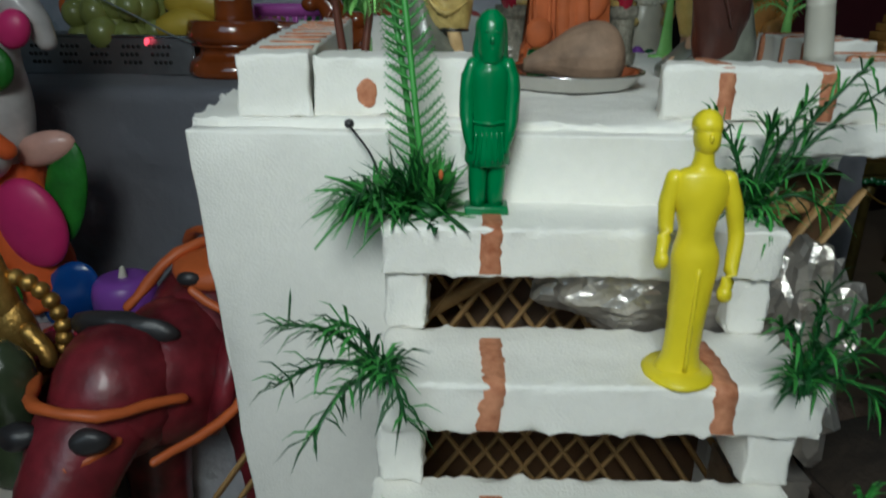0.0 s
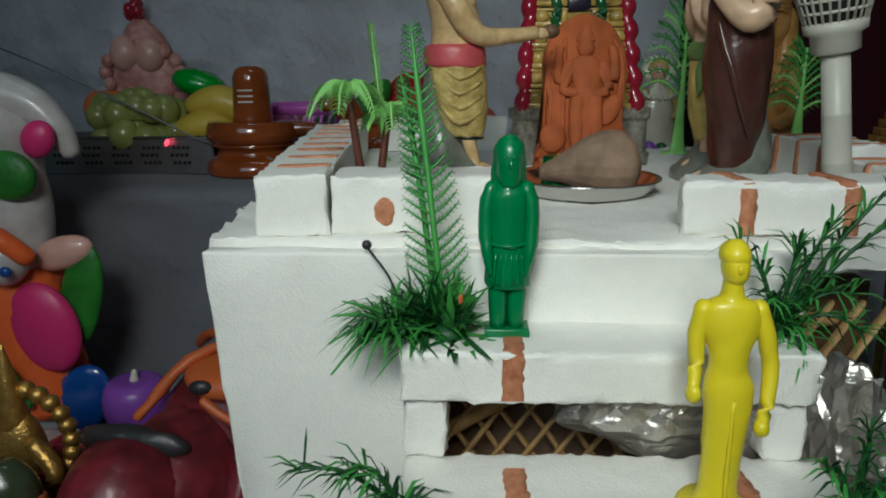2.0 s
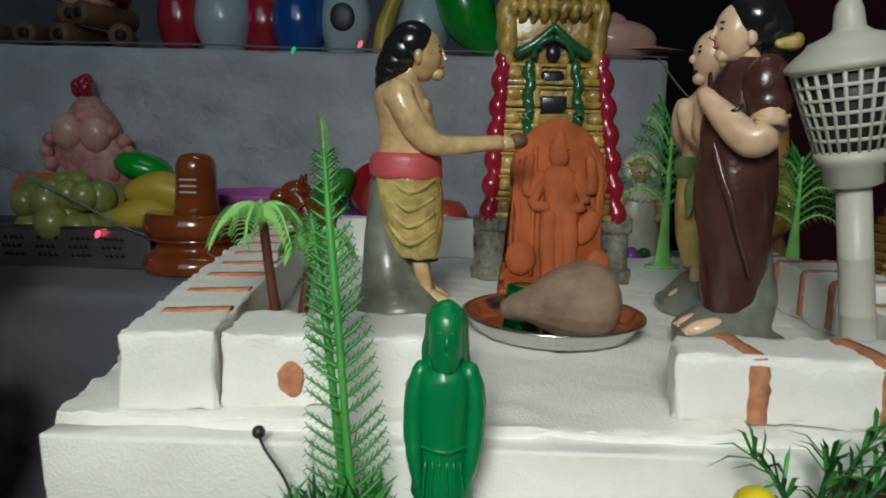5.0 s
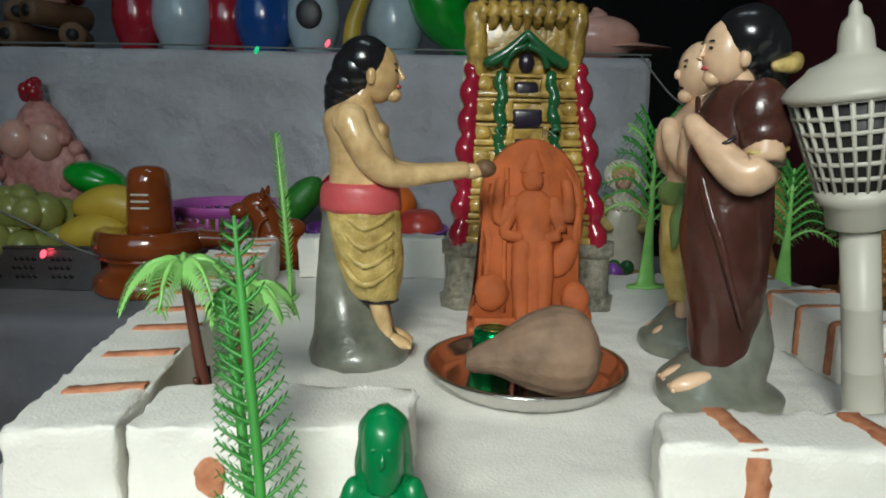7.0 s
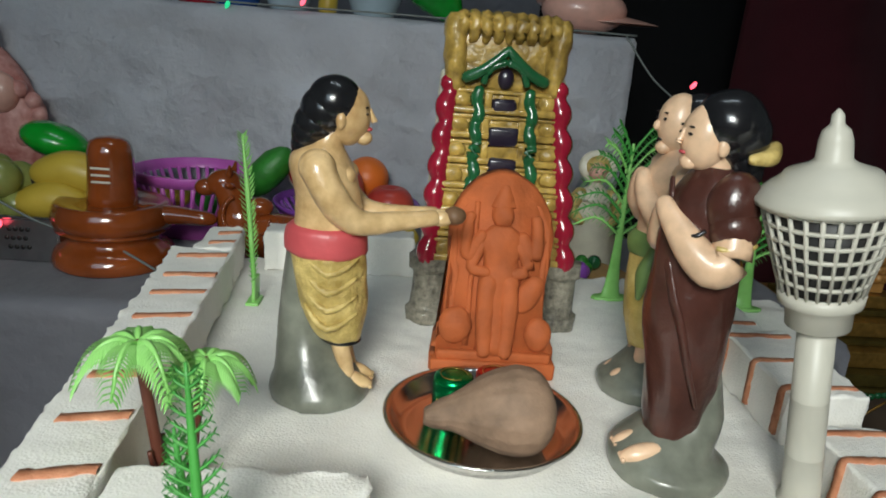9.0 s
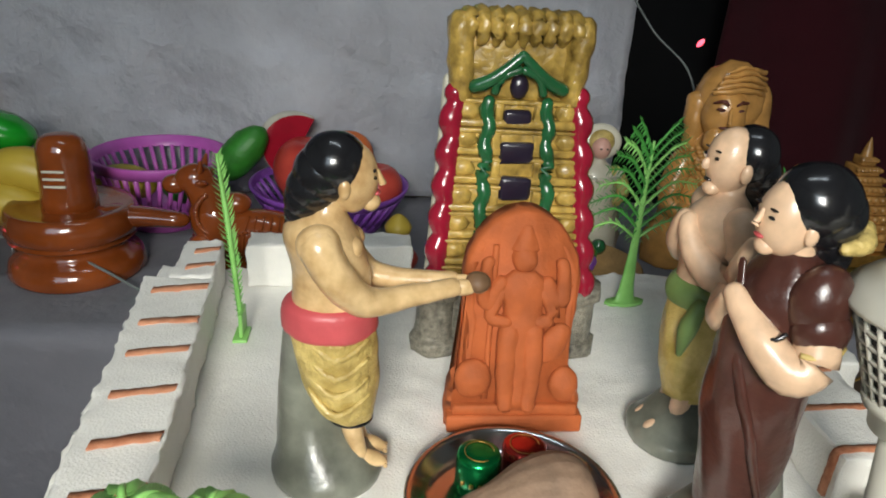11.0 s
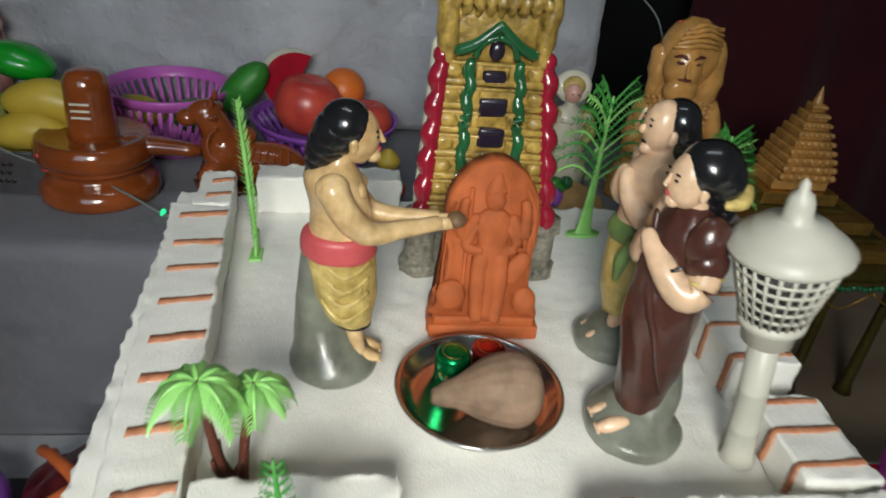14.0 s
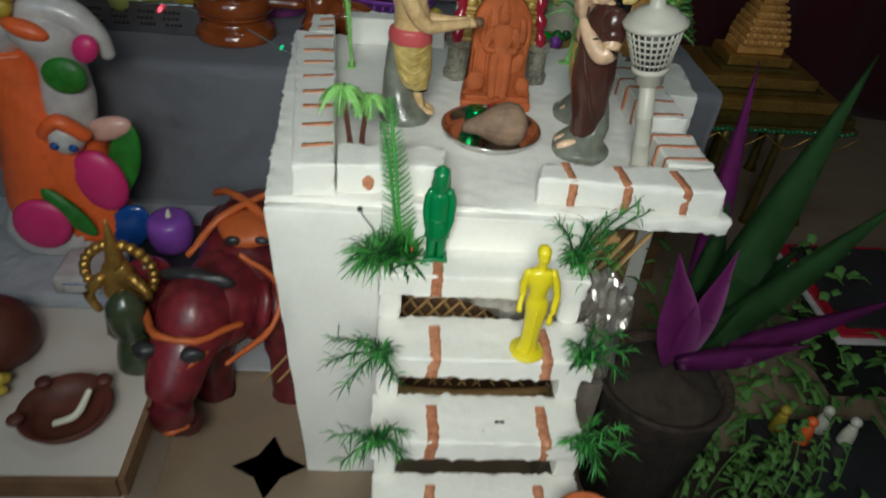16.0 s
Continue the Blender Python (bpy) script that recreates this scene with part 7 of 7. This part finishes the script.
gold = thing("gold_temple_model", "tarnished gold tiered temple model on slender columns", "temple model")
GX, GY = 0.905, 0.79
LEV = ((0.205, 0.012, -0.205, OLIVE_GOLD), (0.195, 0.018, -0.192, OLIVE_GOLD), (0.165, 0.024, -0.173, GOLD_METAL), (0.135, 0.008, -0.148, OLIVE_GOLD), (0.118, 0.022, -0.139, GOLD_METAL), (0.080, 0.008, -0.116, OLIVE_GOLD), (0.066, 0.02, -0.107, GOLD_METAL), (0.048, 0.018, -0.086, TAN_CLAY))
for w, h, z, m in LEV:
    bm = bmesh.new()
    box(bm, GX - w, GX + w, GY - w * 0.7, GY + w * 0.7, z, z + h, 0.002)
    part("terrace", bm, m, gold, smooth=False)
bm = bmesh.new()
for k in range(9):
    t = k / 9
    w = 0.038 * (1 - t ** 1.5) + 0.005
    z = -0.068 + 0.118 * t
    box(bm, GX - w, GX + w, GY - w, GY + w, z, z + 0.0125, 0.002)
    for j in range(7):
        blob(bm, (GX - w + 2 * w * j / 6, GY - w, z + 0.008), 0.0055 * (1.1 - 0.6 * t), 0, seg=8)
tube(bm, [(GX, GY, 0.045), (GX, GY, 0.06), (GX, GY, 0.075)], [0.009, 0.006, 0.001], 0, seg=10)
part("spire", bm, TAN_CLAY, gold, "tan carved spire")
for sx in (-0.17, -0.06, 0.06, 0.17):
    for sy in (-0.12, 0.12):
        bm = bmesh.new()
        lathe(bm, [(0.016, FLOOR_Z), (0.010, FLOOR_Z + 0.02), (0.008, -0.24), (0.014, -0.206)], 0, (GX + sx, GY + sy, 0), 14)
        part("column", bm, OLIVE_GOLD, gold)
bm = bmesh.new()
for k in range(40):
    blob(bm, (GX - 0.19 + 0.38 * k / 39, GY - 0.148, -0.197 - 0.004 * abs(math.sin(k * 0.8))), (0.006, 0.004, 0.005), 0, seg=8)
part("garland", bm, GREEN_GLOSS, gold, "dark green bead garland")
for k in range(4):
    bm = bmesh.new()
    x = GX - 0.19 + 0.1 * k
    tube(bm, [(x, GY - 0.147, -0.208), (x + 0.05, GY - 0.15, -0.236), (x + 0.1, GY - 0.147, -0.208)], [0.0018] * 3, seg=6)
    part("chain", bm, GOLD_METAL, gold, "thin gold hanging chain")


def long_leaf(bm, root, way, length, width, mi, droop=0.25, fold=0.35):
    d = Vector(way).normalized()
    s = d.cross(Vector((0, -1, 0.25))).normalized()
    rows = []
    for i in range(13):
        t = i / 12
        c = Vector(root) + d * length * t + Vector((0, 0, -droop * length * t * t))
        w = width * (0.55 + 0.45 * math.sin(math.pi * min(1, t * 1.15))) * (1 - t ** 3) + 0.0006
        n = s.cross(d).normalized()
        rows.append((bm.verts.new(c + s * w + n * w * fold), bm.verts.new(c), bm.verts.new(c - s * w + n * w * fold)))
    for p, q in zip(rows, rows[1:]):
        for k in range(2):
            bm.faces.new((p[k], p[k + 1], q[k + 1], q[k])).material_index = mi


planter = thing("potted_plant", "potted plant with long green and purple leaves, black planter", "potted plant")
RX, RY, RZ = 0.51, 0.0, -0.198
for way, ln, w, m, droop in (((0.085, 0.02, 0.375), 0.40, 0.024, RHOEO_GREEN, 0.02), ((0.165, -0.01, 0.265), 0.325, 0.019, RHOEO_GREEN, 0.05), ((0.055, 0.15, 0.30), 0.36, 0.015, RHOEO_PURPLE, 0.0), ((-0.055, -0.02, 0.19), 0.185, 0.021, RHOEO_PURPLE, 0.0), ((0.010, -0.02, 0.19), 0.185, 0.016, RHOEO_PURPLE, 0.0), ((0.215, -0.01, 0.10), 0.26, 0.015, RHOEO_PURPLE, -0.06), ((0.15, -0.06, 0.10), 0.15, 0.014, RHOEO_PURPLE, 0.0), ((0.12, 0.10, 0.25), 0.26, 0.02, RHOEO_GREEN, 0.05), ((0.05, 0.10, 0.22), 0.22, 0.018, RHOEO_GREEN, 0.05), ((0.2, 0.12, 0.16), 0.24, 0.022, RHOEO_GREEN, 0.12)):
    bm = bmesh.new()
    long_leaf(bm, (RX, RY, RZ), way, ln, w * 1.25, 0, droop)
    bmesh.ops.solidify(bm, geom=bm.faces[:], thickness=0.0012)
    part("leaf", bm, m, planter, "long green leaf" if m is RHOEO_GREEN else "purple leaf")
bm = bmesh.new()
lathe(bm, [(0.001, 0), (0.065, 0), (0.080, 0.20), (0.085, 0.207), (0.083, 0.213), (0.074, 0.207), (0.068, 0.18)], 0, (RX - 0.003, RY, FLOOR_Z), 36, cap=False)
part("pot", bm, POT_CLAY, planter, "soil-caked dark round planter")
bm = bmesh.new()
lathe(bm, [(0.074, 0.196), (0.055, 0.212), (0.001, 0.228)], 0, (RX - 0.003, RY, FLOOR_Z), 30, 3)
for v in bm.verts:
    v.co.z += 0.008 * noise.noise(v.co * 60)
part("soil", bm, SOIL, planter, "dry brown soil")

# leafy seedlings and garden greens
bm = bmesh.new()
random.seed(11)
for k in range(46):
    x, y = random.uniform(0.56, 0.78), random.uniform(-0.18, 0.02)
    h = random.uniform(0.05, 0.13)
    tip = (x + random.uniform(-.02, .02), y + random.uniform(-.02, .02), -0.41 + h)
    tube(bm, [(x, y, -0.425), ((x + tip[0]) / 2 + random.uniform(-.006, .006), y, -0.42 + h * 0.55), tip], [0.0014, 0.0012, 0.0008], 0, seg=5)
    for j in range(7):
        t = 0.3 + 0.7 * j / 6
        p = (x + (tip[0] - x) * t, y + (tip[1] - y) * t, -0.425 + (h + 0.015) * t)
        a = random.uniform(0, 6.28)
        needle(bm, p, (math.cos(a), math.sin(a), random.uniform(0.1, 0.9)), random.uniform(0.012, 0.022), 0.009, 0, 0.2)
tagged(ob_from("seedlings", bm, FERN_LEAF), "pale green seedlings growing in a low tray", "seedlings", kind="stuff")
bm = bmesh.new()
box(bm, 0.54, 0.80, -0.20, 0.04, FLOOR_Z, FLOOR_Z + 0.012, 0.003)
tagged(ob_from("seedling_tray", bm, SOIL), "low tray of dark soil under the seedlings", "tray")
bm = bmesh.new()
for k in range(420):
    c = Vector((random.uniform(0.60, 1.05), random.uniform(0.08, 0.34), -0.43 + 0.20 * random.random() ** 1.6))
    a = random.uniform(0, 6.28)
    needle(bm, c, (math.cos(a), math.sin(a), random.uniform(-0.2, 0.9)), random.uniform(0.02, 0.05), random.uniform(0.008, 0.018), 0, 0.3)
tagged(ob_from("garden_greens", bm, FERN_LEAF), "dim heap of leafy green plants on the floor", "plants", kind="stuff")

# silver wrapped bundle beside the stairs
bm = bmesh.new()
bmesh.ops.create_icosphere(bm, subdivisions=4, radius=1, matrix=pose(0.405, -0.004, -0.14) @ Matrix.Diagonal((0.026, 0.03, 0.075, 1)))
for v in bm.verts:
    v.co += (v.co - Vector((0.405, -0.004, -0.14))) * (0.4 * noise.noise(v.co * 45) + 0.2 * noise.noise(v.co * 120))
bmesh.ops.create_cube(bm, size=1, matrix=pose(0.400, 0.004, -0.33) @ Matrix.Diagonal((0.05, 0.04, 0.212, 1)))
tagged(ob_from("foil_parcel", bm, FOIL, smooth=False), "crumpled silver foil parcel beside the staircase", "foil parcel")

# toy tableau far right: red and white tiered board, small figures
board = thing("tiered_board", "red and white edged black display board", "display board")
for k, (m, g) in enumerate(((WHITE_GLOSS, 0.0), (RED_VASE, 0.008), (GREY_STRAP, 0.022))):
    bm = bmesh.new()
    box(bm, 0.82 + g, 1.15 - g, 0.12 + g, 0.36 - g, -0.28 + 0.006 * k, -0.2745 + 0.006 * k, 0.001)
    part("layer", bm, m, board, smooth=False)
bm = bmesh.new()
box(bm, 0.90, 1.10, 0.16, 0.32, FLOOR_Z, -0.281)
part("support", bm, BLACK_POT, board, smooth=False)
bm = bmesh.new()
box(bm, 0.70, 0.90, -0.08, 0.07, FLOOR_Z, FLOOR_Z + 0.05, 0.004)
tagged(ob_from("grey_platform", bm, GREY_STRAP), "low charcoal board carrying small toys", "board")
for k, (x, y, m) in enumerate(((0.765, 0.03, ORANGE_GLOSS), (0.80, 0.05, CREAM_PAINT), (0.83, 0.03, CREAM_PAINT), (0.735, 0.05, MANGO))):
    bm = bmesh.new()
    z = FLOOR_Z + 0.0505
    loft(bm, [(x, y, z, 0.012, 0.010), (x, y, z + 0.02, 0.010, 0.009), (x, y, z + 0.034, 0.006, 0.006)], 0, seg=14)
    blob(bm, (x, y, z + 0.042), 0.008, 0, seg=12)
    finish("miniature_toy", bm, [m], "tiny painted toy standing on a charcoal board", "toy", "miniature toys")

clay = thing("clay_cup", "small orange clay cup beside the lower stairs", "clay cup")
bm = bmesh.new()
lathe(bm, [(0.001, 0.0), (0.024, 0.0), (0.030, 0.02), (0.034, 0.055), (0.031, 0.056), (0.026, 0.02), (0.001, 0.012)], 0, (0.352, -0.225, -0.2335), 28)
part("cup_body", bm, TERRACOTTA, clay)

for x, y in ((0.262, -0.128), (0.280, -0.118)):
    bm = bmesh.new()
    box(bm, x - 0.005, x + 0.005, y - 0.002, y + 0.002, -0.1715, -0.1695, 0.0006)
    tagged(ob_from("foam_chip", bm, GREY_STRAP), "small grey scrap lying on a foam tread", "scrap", "scraps on the stairs")
